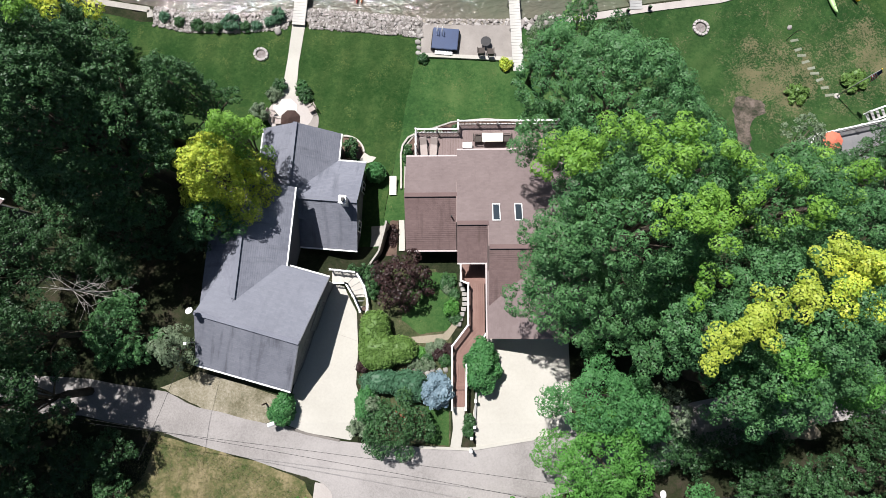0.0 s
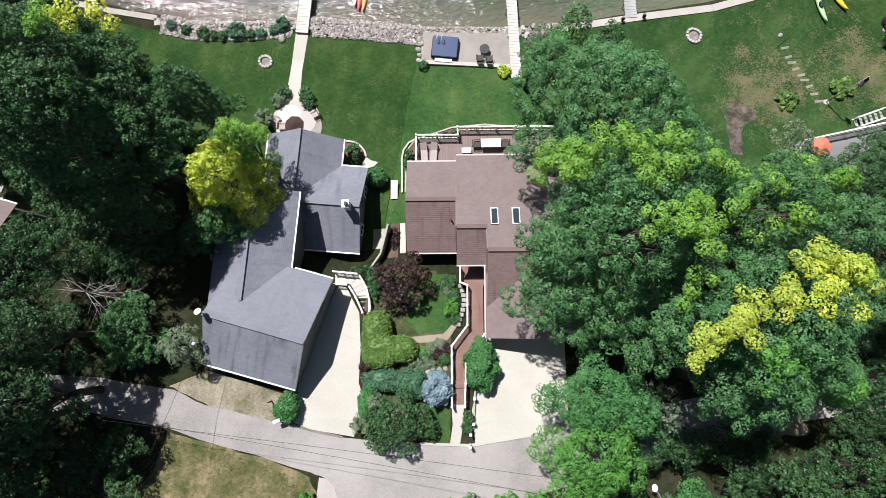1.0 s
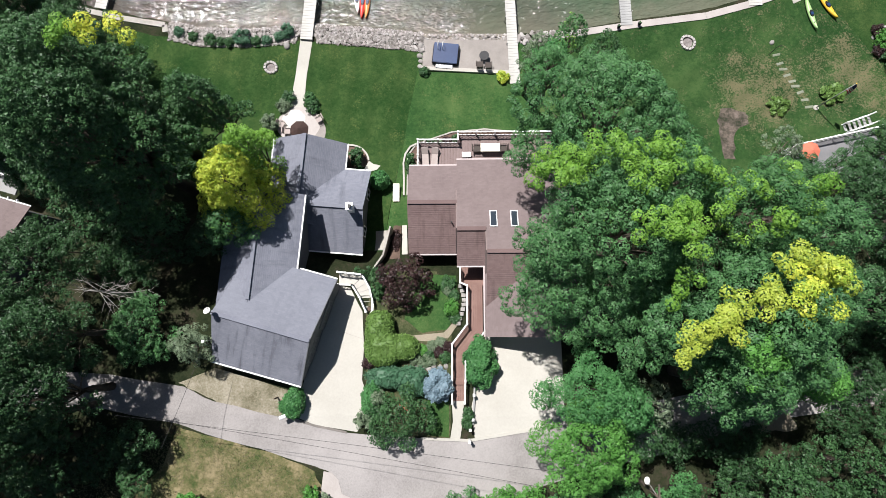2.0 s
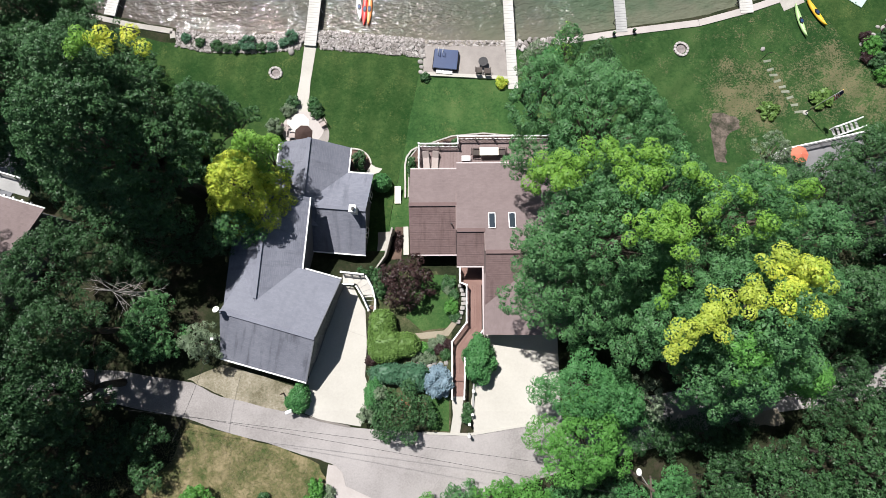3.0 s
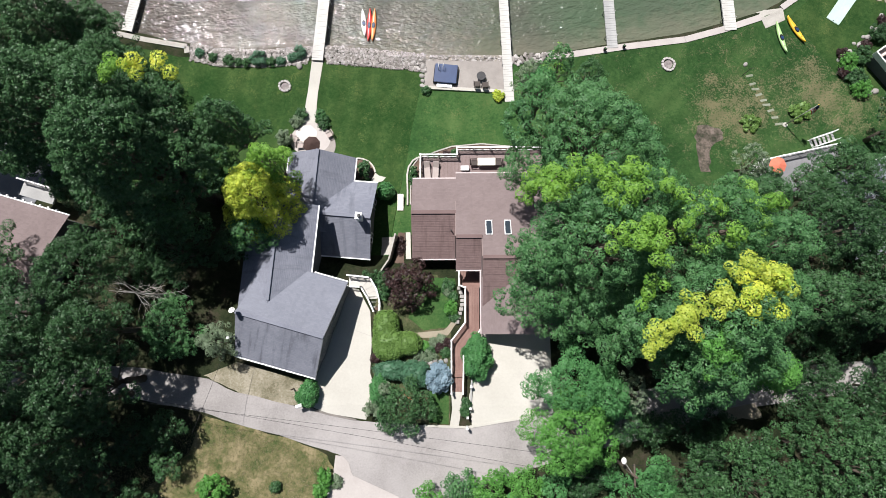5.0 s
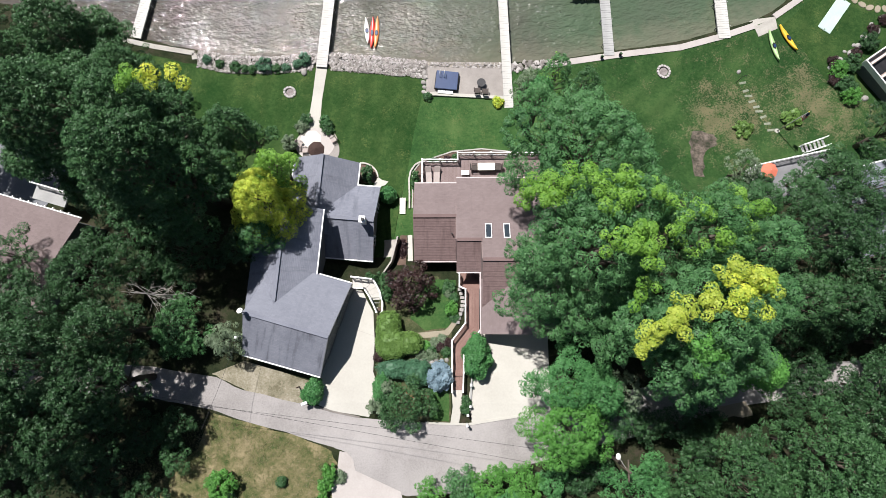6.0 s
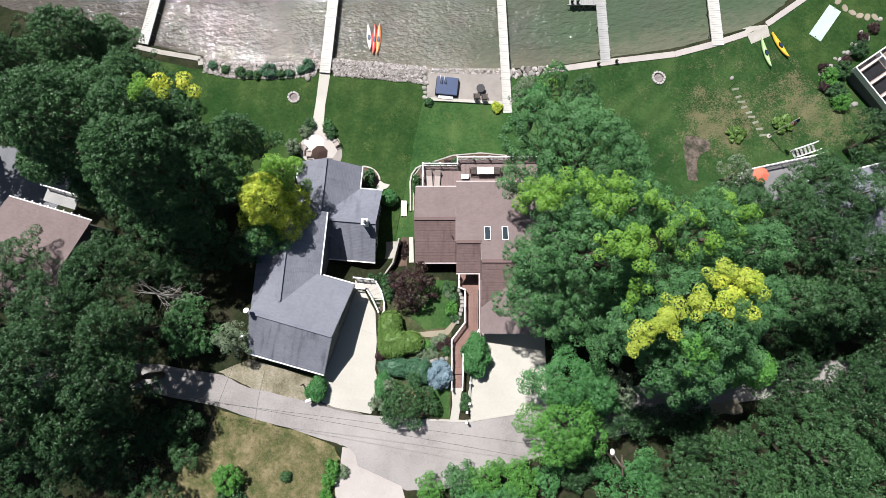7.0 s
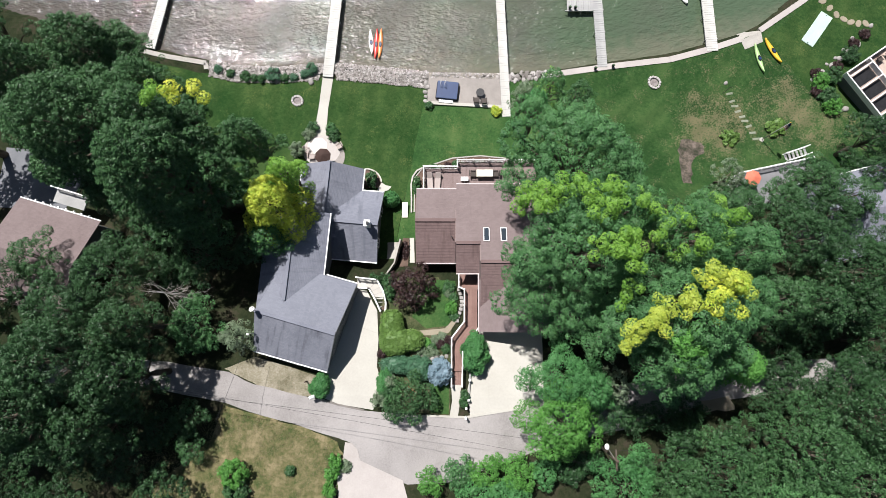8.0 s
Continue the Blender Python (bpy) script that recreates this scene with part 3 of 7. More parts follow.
def brown_house():
    h = thing("house", (2, 6, 5), "taupe shingled house, darker on its shaded slopes, with a lake deck", "house")
    s = 0.45
    # walls
    part("wall", prism([(-4.1, 6.4), (-0.1, 6.4), (-0.1, 13.8), (-4.1, 13.8)], 2.0, 7.75), BROWN_WALL, h)
    part("wall", prism([(-0.1, 5.9), (2.6, 5.9), (2.6, 14.3), (-0.1, 14.3)], 2.0, 7.95), BROWN_WALL, h)
    part("wall", prism([(2.6, 4.5), (9.6, 4.5), (9.6, 14.3), (2.6, 14.3)], 2.0, 7.95), BROWN_WALL, h)
    part("wall", prism([(2.6, -0.8), (11.6, -0.8), (11.6, 4.5), (2.6, 4.5)], 2.0, 9.7), BROWN_WALL, h)
    # north slopes; south slopes, their shade put into the browner colour
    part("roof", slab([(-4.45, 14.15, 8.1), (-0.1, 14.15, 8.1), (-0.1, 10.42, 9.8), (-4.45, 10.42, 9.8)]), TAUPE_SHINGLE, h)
    part("roof", slab([(-4.45, 6.08, 7.85), (-0.1, 6.08, 7.85), (-0.1, 10.42, 9.8), (-4.45, 10.42, 9.8)]), SHADE_SHINGLE, h)
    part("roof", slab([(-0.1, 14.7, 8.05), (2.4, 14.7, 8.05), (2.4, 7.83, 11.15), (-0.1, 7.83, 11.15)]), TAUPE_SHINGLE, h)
    part("roof", slab([(-0.1, 4.8, 9.75), (2.4, 4.8, 9.75), (2.4, 7.83, 11.15), (-0.1, 7.83, 11.15)]), SHADE_SHINGLE, h)
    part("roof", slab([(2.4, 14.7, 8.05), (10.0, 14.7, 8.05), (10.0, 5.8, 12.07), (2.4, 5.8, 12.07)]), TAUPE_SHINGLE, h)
    part("roof", slab([(2.4, 1.2, 10.0), (10.0, 1.2, 10.0), (10.0, 5.8, 12.07), (2.4, 5.8, 12.07)]), SHADE_SHINGLE, h)
    # step walls between the blocks
    part("gable", gable_wall((-0.1, 6.1), (-0.1, 14.5), (-0.1, 7.9, 11.0), 7.9), BROWN_WALL, h)
    part("gable", gable_wall((2.4, 2.2), (2.4, 14.5), (2.4, 5.9, 11.9), 8.1), BROWN_WALL, h)
    # garage wing
    part("roof", slab([(2.3, -1.28, 10.0), (2.3, 5.0, 10.0), (7.6, 5.0, 12.0), (7.6, -1.28, 12.0)]), TAUPE_SHINGLE, h)
    part("roof", slab([(12.0, -1.28, 10.0), (12.0, 5.0, 10.0), (7.6, 5.0, 12.0), (7.6, -1.28, 12.0)]), TAUPE_SHINGLE, h)
    part("gable", gable_wall((2.6, -0.8), (11.6, -0.8), (7.6, -0.8, 11.75), 9.6), BROWN_WALL, h)
    ridge_cap(h, (-4.45, 10.42, 9.8), (-0.1, 10.42, 9.8), SHADE_SHINGLE)
    ridge_cap(h, (-0.1, 7.83, 11.15), (2.4, 7.83, 11.15), SHADE_SHINGLE)
    ridge_cap(h, (2.4, 5.8, 12.07), (10.0, 5.8, 12.07), SHADE_SHINGLE)
    for a, b in (((-4.45, 14.22, 8.0), (-0.1, 14.22, 8.0)), ((-0.1, 14.77, 7.97), (8.0, 14.77, 7.97)), ((-4.45, 6.0, 7.78), (-0.1, 6.0, 7.78)), ((-0.1, 4.73, 9.68), (2.4, 4.73, 9.68)), ((2.22, -1.28, 9.92), (2.22, 4.7, 9.92))):
        gutter(h, a, b, "cream gutter", CREAM_TRIM)
    for x in (2.72, 4.5):
        zs = lambda y: 8.05 + (14.7 - y) * 0.4517
        sl = part("skylight", slab([(x, 9.5, zs(9.5) + 0.12), (x + 0.64, 9.5, zs(9.5) + 0.12), (x + 0.64, 8.0, zs(8.0) + 0.12), (x, 8.0, zs(8.0) + 0.12)], 0.16), WHITE, h, "skylight with a white frame")
        part("pane", slab([(x + 0.07, 9.42, zs(9.42) + 0.135), (x + 0.57, 9.42, zs(9.42) + 0.135), (x + 0.57, 8.08, zs(8.08) + 0.135), (x + 0.07, 8.08, zs(8.08) + 0.135)], 0.03), GLASS, sl, "dark glass pane")
    part("garage_door", boxes((3.3, -0.86, 7.9, 5.9, -0.78, 10.0), (6.5, -0.86, 7.9, 9.1, -0.78, 10.0)), WHITE, h, "pale garage doors in the shade")
    part("vent_pipe", tube([(-0.55, 8.7, 8.9), (-0.55, 8.7, 9.55)], [0.06, 0.06]), DARK, h, "dark vent pipe")
    for y in (8.2, 12.0):
        window_unit(h, -4.12, y, 5.4, 1.0, 1.2, 180)
    return h


grey_house()
brown_house()


# ---- trees ----
def leaves(name, clumps, per, size, material, parent, seed, flat=0.35, label="", even=False, loose=0.5, shell=0.55):
    """A crown of single leaves, gathered in clumps (rows of x, y, z, radius); even: as many as the clump has room for."""
    r = np.random.default_rng(seed)
    clumps = np.asarray(clumps, float)
    if even:
        per = np.clip(per * (clumps[:, 3] / 0.5) ** 2, 14, None).astype(int)
    c = np.repeat(clumps, per, axis=0)
    n = len(c)
    d = r.normal(size=(n, 3))
    d[:, 2] = np.abs(d[:, 2]) * 1.1 - 0.3
    d /= np.linalg.norm(d, axis=1)[:, None]
    p = c[:, :3] + d * (c[:, 3] * r.uniform(shell, 1.06, n))[:, None] * np.array((1, 1, 1 - flat * 0.4))
    nor = d + r.normal(scale=loose, size=(n, 3)) + np.array((0, 0, flat))
    nor /= np.linalg.norm(nor, axis=1)[:, None]
    a = np.cross(nor, r.normal(size=(n, 3)))
    a /= np.linalg.norm(a, axis=1)[:, None]
    b = np.cross(nor, a)
    s = (size * r.uniform(0.65, 1.35, n))[:, None]
    tri = np.stack([p - a * s * 0.7, p + a * s * 0.35 + b * s * 0.48, p + a * s * 0.45 - b * s * 0.48], axis=1).reshape(-1, 3)
    org = ORIGIN.get(parent, Matrix.Identity(4)).translation
    tri = tri - np.array(org)
    me = bpy.data.meshes.new(name)
    me.vertices.add(n * 3)
    me.vertices.foreach_set("co", tri.astype(np.float32).ravel())
    me.loops.add(n * 3)
    me.loops.foreach_set("vertex_index", np.arange(n * 3, dtype=np.int32))
    me.polygons.add(n)
    me.polygons.foreach_set("loop_start", np.arange(0, n * 3, 3, dtype=np.int32))
    me.polygons.foreach_set("loop_total", np.full(n, 3, dtype=np.int32))
    me.update(calc_edges=True)
    me.materials.append(material)
    ob = new(name, me)
    ob.parent = parent
    ORIGIN[ob] = Matrix.Translation(org)
    return tagged(ob, label)


def crown_clumps(x, y, z0, z1, R, r, lobes=17, gap=1.45, size=(0.36, 0.6), spread=(0.2, 0.36)):
    """Puffs of leaves spaced over the outside of a crown of lobes, between z0 and z1."""
    hh = (z1 - z0) / 2
    zc = (z0 + z1) / 2
    lobes = int(min(max(lobes * (R / 5.5) ** 1.5, 14), 60)) if R > 2 else lobes
    L = [(x, y, z1 - hh * 0.62, R * 0.5, hh * 0.62)]
    for k in range(lobes):
        a = k * 2.4 + r.uniform(-0.4, 0.4)
        f = math.sqrt((k + 0.6) / lobes)
        lr = R * r.uniform(*spread)
        rad = min(f * R * 0.82, R - lr * 0.75)
        L.append((x + math.cos(a) * rad, y + math.sin(a) * rad, zc + hh * (0.55 - 0.85 * f * f) + r.uniform(-0.3, 0.3) * hh, lr, lr * r.uniform(0.7, 1.0)))
    A = np.array(L)
    pick = []
    mean = gap * (size[0] + size[1]) / 2
    for i, (lx, ly, lz, lr, lh) in enumerate(L):
        m = max(int(16 * lr * (lr + lh) / mean ** 2), 12)
        d = r.normal(size=(m, 3))
        d[:, 2] = np.abs(d[:, 2]) - 0.28
        d /= np.linalg.norm(d, axis=1)[:, None]
        q = np.array((lx, ly, lz)) + d * np.array((lr, lr, lh)) * r.uniform(0.86, 1.06, m)[:, None]
        deep_in = np.linalg.norm((q[:, None, :] - A[None, :, :3]) / A[None, :, [3, 3, 4]], axis=2)
        deep_in[:, i] = 9
        q = q[deep_in.min(axis=1) > 0.8]
        pick.append(np.column_stack([q, r.uniform(*size, len(q))]))
    pick = np.concatenate(pick)
    r.shuffle(pick)
    kept = np.empty_like(pick)
    n = 0
    for row in pick:
        if n == 0 or np.min(np.sum((kept[:n, :3] - row[:3]) ** 2, axis=1) / (kept[:n, 3] + row[3]) ** 2) > (gap / 2) ** 2:
            kept[n] = row
            n += 1
    return kept[:n], L


def tree(x, y, top, R, material, label, name="tree", seed=0, lobes=19, deep=0.62, per=165, leaf=0.112, gap=1.52, clump=(0.28, 0.64), spread=(0.15, 0.29), loose=0.3, root=None, group="trees"):
    rx, ry = root or (x, y)
    g = ground(rx, ry)
    r = np.random.default_rng(seed + 100)
    z0 = g + (top - g) * (1 - deep)
    t = thing(name, (rx, ry, g - 0.1), label, "tree", group)
    tr = max(0.09, 0.022 * (top - g))
    clumps, L = crown_clumps(x, y, z0, top, R, r, lobes, gap, clump, spread)
    mid = z0 + (top - z0) * 0.45
    wob = r.normal(scale=0.15, size=(4, 2))
    knee = (rx + wob[1, 0], ry + wob[1, 1], g + (mid - g) * 0.85) if root else (x + wob[1, 0], y + wob[1, 1], g + (mid - g) * 0.75)
    part("trunk", tube([(rx, ry, g - 0.3), (rx + wob[0, 0], ry + wob[0, 1], g + (mid - g) * 0.4), knee, (x + wob[2, 0], y + wob[2, 1], mid + (top - mid) * 0.6)], [tr * 1.25, tr, tr * 0.8, tr * 0.25]), BARK, t, smooth=True)
    for lx, ly, lz, lr, lh in L[1:]:
        f = r.uniform(0.45, 0.8)
        s0 = Vector((x + wob[1, 0] * f, y + wob[1, 1] * f, max(g + (mid - g) * f, mid + 0.6 if root else z0 - 1.0)))
        e = Vector((lx, ly, lz - lh * 0.1))
        m = s0.lerp(e, 0.5) + Vector((0, 0, 0.12 * (e - s0).length))
        part("limb", tube([s0, m, e], [tr * 0.3, tr * 0.17, tr * 0.04], 5), BARK, t, smooth=True)
    leaves("crown", clumps, per, leaf, material, t, seed, even=True, loose=loose, shell=0.78 if loose < 0.4 else 0.55)
    return t


MAP = LEAF_MAPLE
OAK, DRK, BRI, TUR, YEL, SAG, LIME, MID = LEAF_OAK, LEAF_DARK, LEAF_BRIGHT, LEAF_TURN, LEAF_YELLOW, LEAF_SAGE, LEAF_LIME, LEAF_MID
# Low DRK trees fill the dark gaps, with shade put into their leaf colour.
BIG = [
    (10.9, 13.9, 24.5, 7.3, MID, "tall green oak near the lake lawn"),
    (11.0, 5.6, 27.5, 6.0, MID, "tall dark green oak over the brown house"), (13.8, 8.6, 27.0, 4.2, TUR, "oak with yellow-green tips"),
    (19.2, 6.4, 27.5, 5.2, TUR, "oak with yellow-green tips"), (18.2, 0.6, 28.5, 6.6, MID, "tall oak with one golden limb"),
    (13.9, -0.3, 27.0, 3.8, MID, "tall green oak beside the drive"), (9.7, -5.3, 18.8, 3.9, MAP, "dense green maple beside the driveway"), (12.4, -6.2, 18.0, 2.9, MAP, "dense green maple beside the lane"), (9.6, -9.2, 18.8, 4.2, BRI, "dense bright green maple beside the driveway"), (6.4, 4.8, 23.0, 2.8, MID, "dense oak limb crown hanging over the roof"),
    (11.2, 0.6, 20.5, 3.1, MID, "dense oak limb crown hanging over the garage"), (7.4, 2.5, 20.0, 4.2, MID, "dense oak limb crown hanging over the garage"), (14.7, -6.0, 17.0, 1.9, SAG, "thin greyish green tree beside the lane"), (14.9, -8.6, 14.0, 2.4, OAK, "green tree beside the lane"), (18.4, -4.2, 25.0, 3.2, MID, "tall green oak crown beside the lane"), (22.4, -2.8, 23.5, 2.7, MID, "tall green oak limb crown beside the lane"), (25.2, 6.0, 23.0, 3.6, MID, "green oak in the wood"), (28.6, 1.8, 21.0, 3.4, OAK, "green oak in the wood"), (24.8, -4.0, 20.5, 2.4, BRI, "green oak beside the lane"),
    (15.9, -15.9, 15.5, 4.0, MAP, "dense green tree south of the lane"), (20.6, -14.4, 16.5, 3.6, OAK, "dense green tree south of the lane"), (23.8, -13.4, 19.0, 4.6, OAK, "green tree south of the lane"),
    (30.0, -11.2, 22.0, 5.4, OAK, "green tree south of the lane"), (35.7, -8.0, 22.0, 5.0, DRK, "dark green tree south of the lane"),
    (34.2, -14.3, 22.0, 5.4, OAK, "green tree south of the lane"), (27.9, -16.0, 22.0, 5.0, MID, "green tree south of the lane"),
    (41.0, -12.0, 22.0, 5.4, OAK, "green tree south of the lane"), (21.0, -18.5, 20.0, 4.6, OAK, "green tree south of the lane"),
    (31.6, 7.4, 20.0, 4.4, DRK, "green oak beside the neighbouring house"), (36.7, 4.6, 19.5, 5.4, DRK, "green oak beside the neighbouring house"),
    (23.8, 9.4, 21.0, 3.4, OAK, "green oak above the lawn"), (43.0, 6.5, 18.5, 4.4, DRK, "green tree beside the grey roof"),
    (33.6, 12.2, 13.0, 2.6, OAK, "green tree shading the neighbour's deck"), (29.4, 11.6, 14.0, 2.1, OAK, "green tree shading the neighbour's deck"), (37.0, 10.6, 15.5, 3.0, DRK, "dark green tree over the grey roof"), (36.2, 14.9, 9.5, 2.2, OAK, "green tree over the neighbour's deck"), (39.0, 15.9, 10.0, 2.1, DRK, "green tree over the neighbour's deck"), (31.4, 14.2, 8.6, 1.5, OAK, "small green tree beside the neighbour's deck"), (29.6, 15.6, 9.5, 2.3, SAG, "thin greyish green tree at the lawn's edge"), (37.5, 14.5, 12.5, 3.0, OAK, "green tree over the neighbour's deck"), (45.3, 19.7, 13.5, 3.6, DRK, "dense dark green tree on the lawn"), (44.4, 15.8, 12.5, 2.6, DRK, "dense dark green tree on the lawn"),
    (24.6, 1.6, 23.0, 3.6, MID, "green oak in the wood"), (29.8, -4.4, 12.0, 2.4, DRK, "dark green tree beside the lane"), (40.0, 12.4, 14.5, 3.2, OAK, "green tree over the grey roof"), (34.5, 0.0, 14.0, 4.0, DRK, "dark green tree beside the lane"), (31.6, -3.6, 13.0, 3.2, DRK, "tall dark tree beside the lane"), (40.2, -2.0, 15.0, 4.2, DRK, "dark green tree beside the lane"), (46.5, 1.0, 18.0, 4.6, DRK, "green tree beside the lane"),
    (9.8, 24.3, 15.0, 2.2, TUR, "slender green tree by the shore"), (12.9, 23.6, 13.5, 2.1, OAK, "slender green tree by the shore"), (7.0, 23.6, 14.0, 1.6, SAG, "thin pale green tree over the dock end"), (7.9, 21.6, 16.5, 2.0, MAP, "slender bright green tree near the dock"), (-33.4, 6.0, 12.5, 2.6, OAK, "dense low green tree near the neighbouring house"), (-29.6, 4.6, 12.0, 2.4, DRK, "dense dark low tree in the wood"),
    (-2.6, -16.1, 11.0, 1.5, BRI, "bright green bush beside the lane"), (0.2, -15.3, 11.2, 1.8, MID, "bluish green bush beside the lane"), (2.9, -15.0, 11.6, 2.0, BRI, "bright green bush beside the lane"), (8.8, -15.0, 11.4, 1.7, MAP, "green bush beside the lane"), (11.3, -14.8, 11.2, 1.6, DRK, "low dark bush shaded by the others"), (-35.2, 12.2, 17.0, 2.8, OAK, "dense green tree over the neighbour's deck"), (6.0, -15.0, 11.8, 2.1, BRI, "bright green bush beside the lane"), (1.8, -17.4, 11.8, 2.2, MAP, "green bush beside the lane"), (5.0, -17.6, 12.0, 2.2, MAP, "green bush beside the lane"), (17.8, -14.0, 11.2, 2.0, MAP, "low green bush beside the lane"), (21.6, -10.9, 14.5, 2.2, DRK, "low dark tree shaded by the others"), (13.2, -13.6, 11.8, 1.5, DRK, "low dark bush shaded by the others"), (-20.6, 17.4, 20.0, 3.0, OAK, "dense fine-leaved oak limb over the lake lawn"), (-36.6, 28.8, 14.5, 3.2, OAK, "dense green tree near the shore"),
    (-27.0, 17.2, 27.0, 4.6, OAK, "broad fine-leaved green oak near the shore"), (-25.9, 13.0, 28.6, 6.6, OAK, "broad fine-leaved green oak beside the grey house"), (-35.1, 17.6, 26.0, 7.4, OAK, "broad green oak near the shore"),
    (-38.6, 27.6, 19.0, 5.0, OAK, "fine-leaved green tree by the shore"), (-44.9, 25.0, 20.0, 5.0, OAK, "fine-leaved green tree by the shore"), (-33.0, 24.5, 17.0, 3.6, OAK, "fine-leaved green tree near the shore"),
    (-18.2, 11.0, 19.0, 3.4, YEL, "dense yellow-leaved tree over the grey roof"), (-19.0, 8.0, 15.6, 2.2, TUR, "green crown turning yellow beside the roof"), (-33.3, 4.0, 18.5, 5.0, DRK, "dark green tree"),
    (-42.6, 6.0, 15.5, 3.2, OAK, "green tree beside the brown roof"), (-45.5, 2.0, 16.5, 4.2, DRK, "green tree beside the brown roof"), (-37.2, 0.6, 20.0, 4.0, DRK, "green tree beside the brown roof"), (-27.0, -0.6, 12.8, 3.4, MID, "dense fine-leaved low green tree beside the garage"),
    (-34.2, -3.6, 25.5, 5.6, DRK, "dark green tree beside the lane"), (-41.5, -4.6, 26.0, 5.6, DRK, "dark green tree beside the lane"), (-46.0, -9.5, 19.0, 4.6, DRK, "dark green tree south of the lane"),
    # The tree at (-48, -1) is unseen, added to shade the low trees southeast.
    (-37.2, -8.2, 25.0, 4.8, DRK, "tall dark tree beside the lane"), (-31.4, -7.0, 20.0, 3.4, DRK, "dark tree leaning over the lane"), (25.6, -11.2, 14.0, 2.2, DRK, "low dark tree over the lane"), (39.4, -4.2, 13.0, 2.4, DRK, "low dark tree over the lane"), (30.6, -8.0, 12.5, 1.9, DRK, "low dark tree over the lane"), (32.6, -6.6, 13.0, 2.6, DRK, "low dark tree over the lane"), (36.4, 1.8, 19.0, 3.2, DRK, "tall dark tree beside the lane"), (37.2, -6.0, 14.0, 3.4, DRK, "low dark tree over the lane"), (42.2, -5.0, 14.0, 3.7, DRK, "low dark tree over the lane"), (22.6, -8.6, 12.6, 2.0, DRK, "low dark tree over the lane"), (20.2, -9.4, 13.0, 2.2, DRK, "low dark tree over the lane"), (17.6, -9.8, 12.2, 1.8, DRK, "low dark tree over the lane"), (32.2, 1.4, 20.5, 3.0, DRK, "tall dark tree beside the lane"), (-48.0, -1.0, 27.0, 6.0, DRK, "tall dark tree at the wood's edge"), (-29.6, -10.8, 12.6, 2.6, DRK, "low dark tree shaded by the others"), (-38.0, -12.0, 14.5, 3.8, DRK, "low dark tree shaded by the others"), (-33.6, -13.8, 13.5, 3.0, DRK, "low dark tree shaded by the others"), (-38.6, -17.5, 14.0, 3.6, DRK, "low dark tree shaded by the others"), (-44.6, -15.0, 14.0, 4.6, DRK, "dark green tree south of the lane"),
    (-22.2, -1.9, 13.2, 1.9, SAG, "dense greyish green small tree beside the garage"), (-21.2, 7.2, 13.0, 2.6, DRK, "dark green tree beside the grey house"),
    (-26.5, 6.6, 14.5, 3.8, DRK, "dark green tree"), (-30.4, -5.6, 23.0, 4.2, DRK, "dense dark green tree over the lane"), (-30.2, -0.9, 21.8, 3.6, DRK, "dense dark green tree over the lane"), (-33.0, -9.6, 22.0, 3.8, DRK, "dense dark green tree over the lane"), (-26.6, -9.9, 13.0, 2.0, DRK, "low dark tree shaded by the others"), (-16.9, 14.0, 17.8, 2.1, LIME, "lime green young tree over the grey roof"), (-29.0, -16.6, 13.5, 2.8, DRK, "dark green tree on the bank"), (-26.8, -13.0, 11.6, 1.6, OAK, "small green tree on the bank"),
    (-50.5, 31.0, 18.0, 5.0, OAK, "green tree by the far shore"), (-56.0, 20.0, 20.0, 5.0, OAK, "green tree at the wood's edge"), (-48.0, -3.0, 20.0, 5.5, DRK, "dark green tree at the wood's edge"), (-48.5, -12.0, 20.0, 5.6, DRK, "dark green tree at the wood's edge"), (50.0, -8.0, 20.0, 5.4, OAK, "green tree at the wood's edge"), (-52.5, 24.0, 20.0, 5.0, OAK, "green tree at the wood's edge"),
]
def habit(material, label, R, y):
    """How a crown is built: fine and even, puffed, thin, or a low bush."""
    h = dict(deep=0.88 if "dense" in label else 0.62)
    if "bush" in label:
        h.update(clump=(0.2, 0.36), gap=1.2, leaf=0.12, lobes=12)
    elif "broad" in label or "fine" in label:
        h.update(clump=(0.24, 0.42), gap=1.32, lobes=46, spread=(0.13, 0.23), leaf=0.128, loose=0.45, per=130, deep=0.8)
    elif "slender" in label or "thin" in label:
        h.update(clump=(0.2, 0.38), gap=1.75, lobes=20, spread=(0.14, 0.26), leaf=0.14, loose=0.5, per=95)
    elif material is YEL:
        h.update(clump=(0.26, 0.46), gap=1.25, lobes=40, spread=(0.26, 0.4), leaf=0.108)
    elif material is DRK or "south of the lane" in label:
        h.update(clump=(0.24, 0.46), gap=1.4, lobes=26, spread=(0.14, 0.26), leaf=0.125, loose=0.45, per=120)
    elif material in (BRI, MAP, LIME):
        h.update(clump=(0.28, 0.5), gap=1.3, lobes=22, leaf=0.108, spread=(0.18, 0.32))
    elif "edge" in label:
        h.update(clump=(0.5, 0.8), leaf=0.24, per=70)
    if "hanging" in label:
        h.update(deep=0.56, root=(13.4, y), gap=1.35)
    return h


for i, (x, y, top, R, m, label) in enumerate(BIG):
    made = tree(x, y, top, R, m, label if len(label.split()) > 3 else label + " in the wood", seed=i, **habit(m, label, R, y))
    if "golden" in label:
        turning = made
    if "oak beside the grey house" in label:
        broad_oak = made


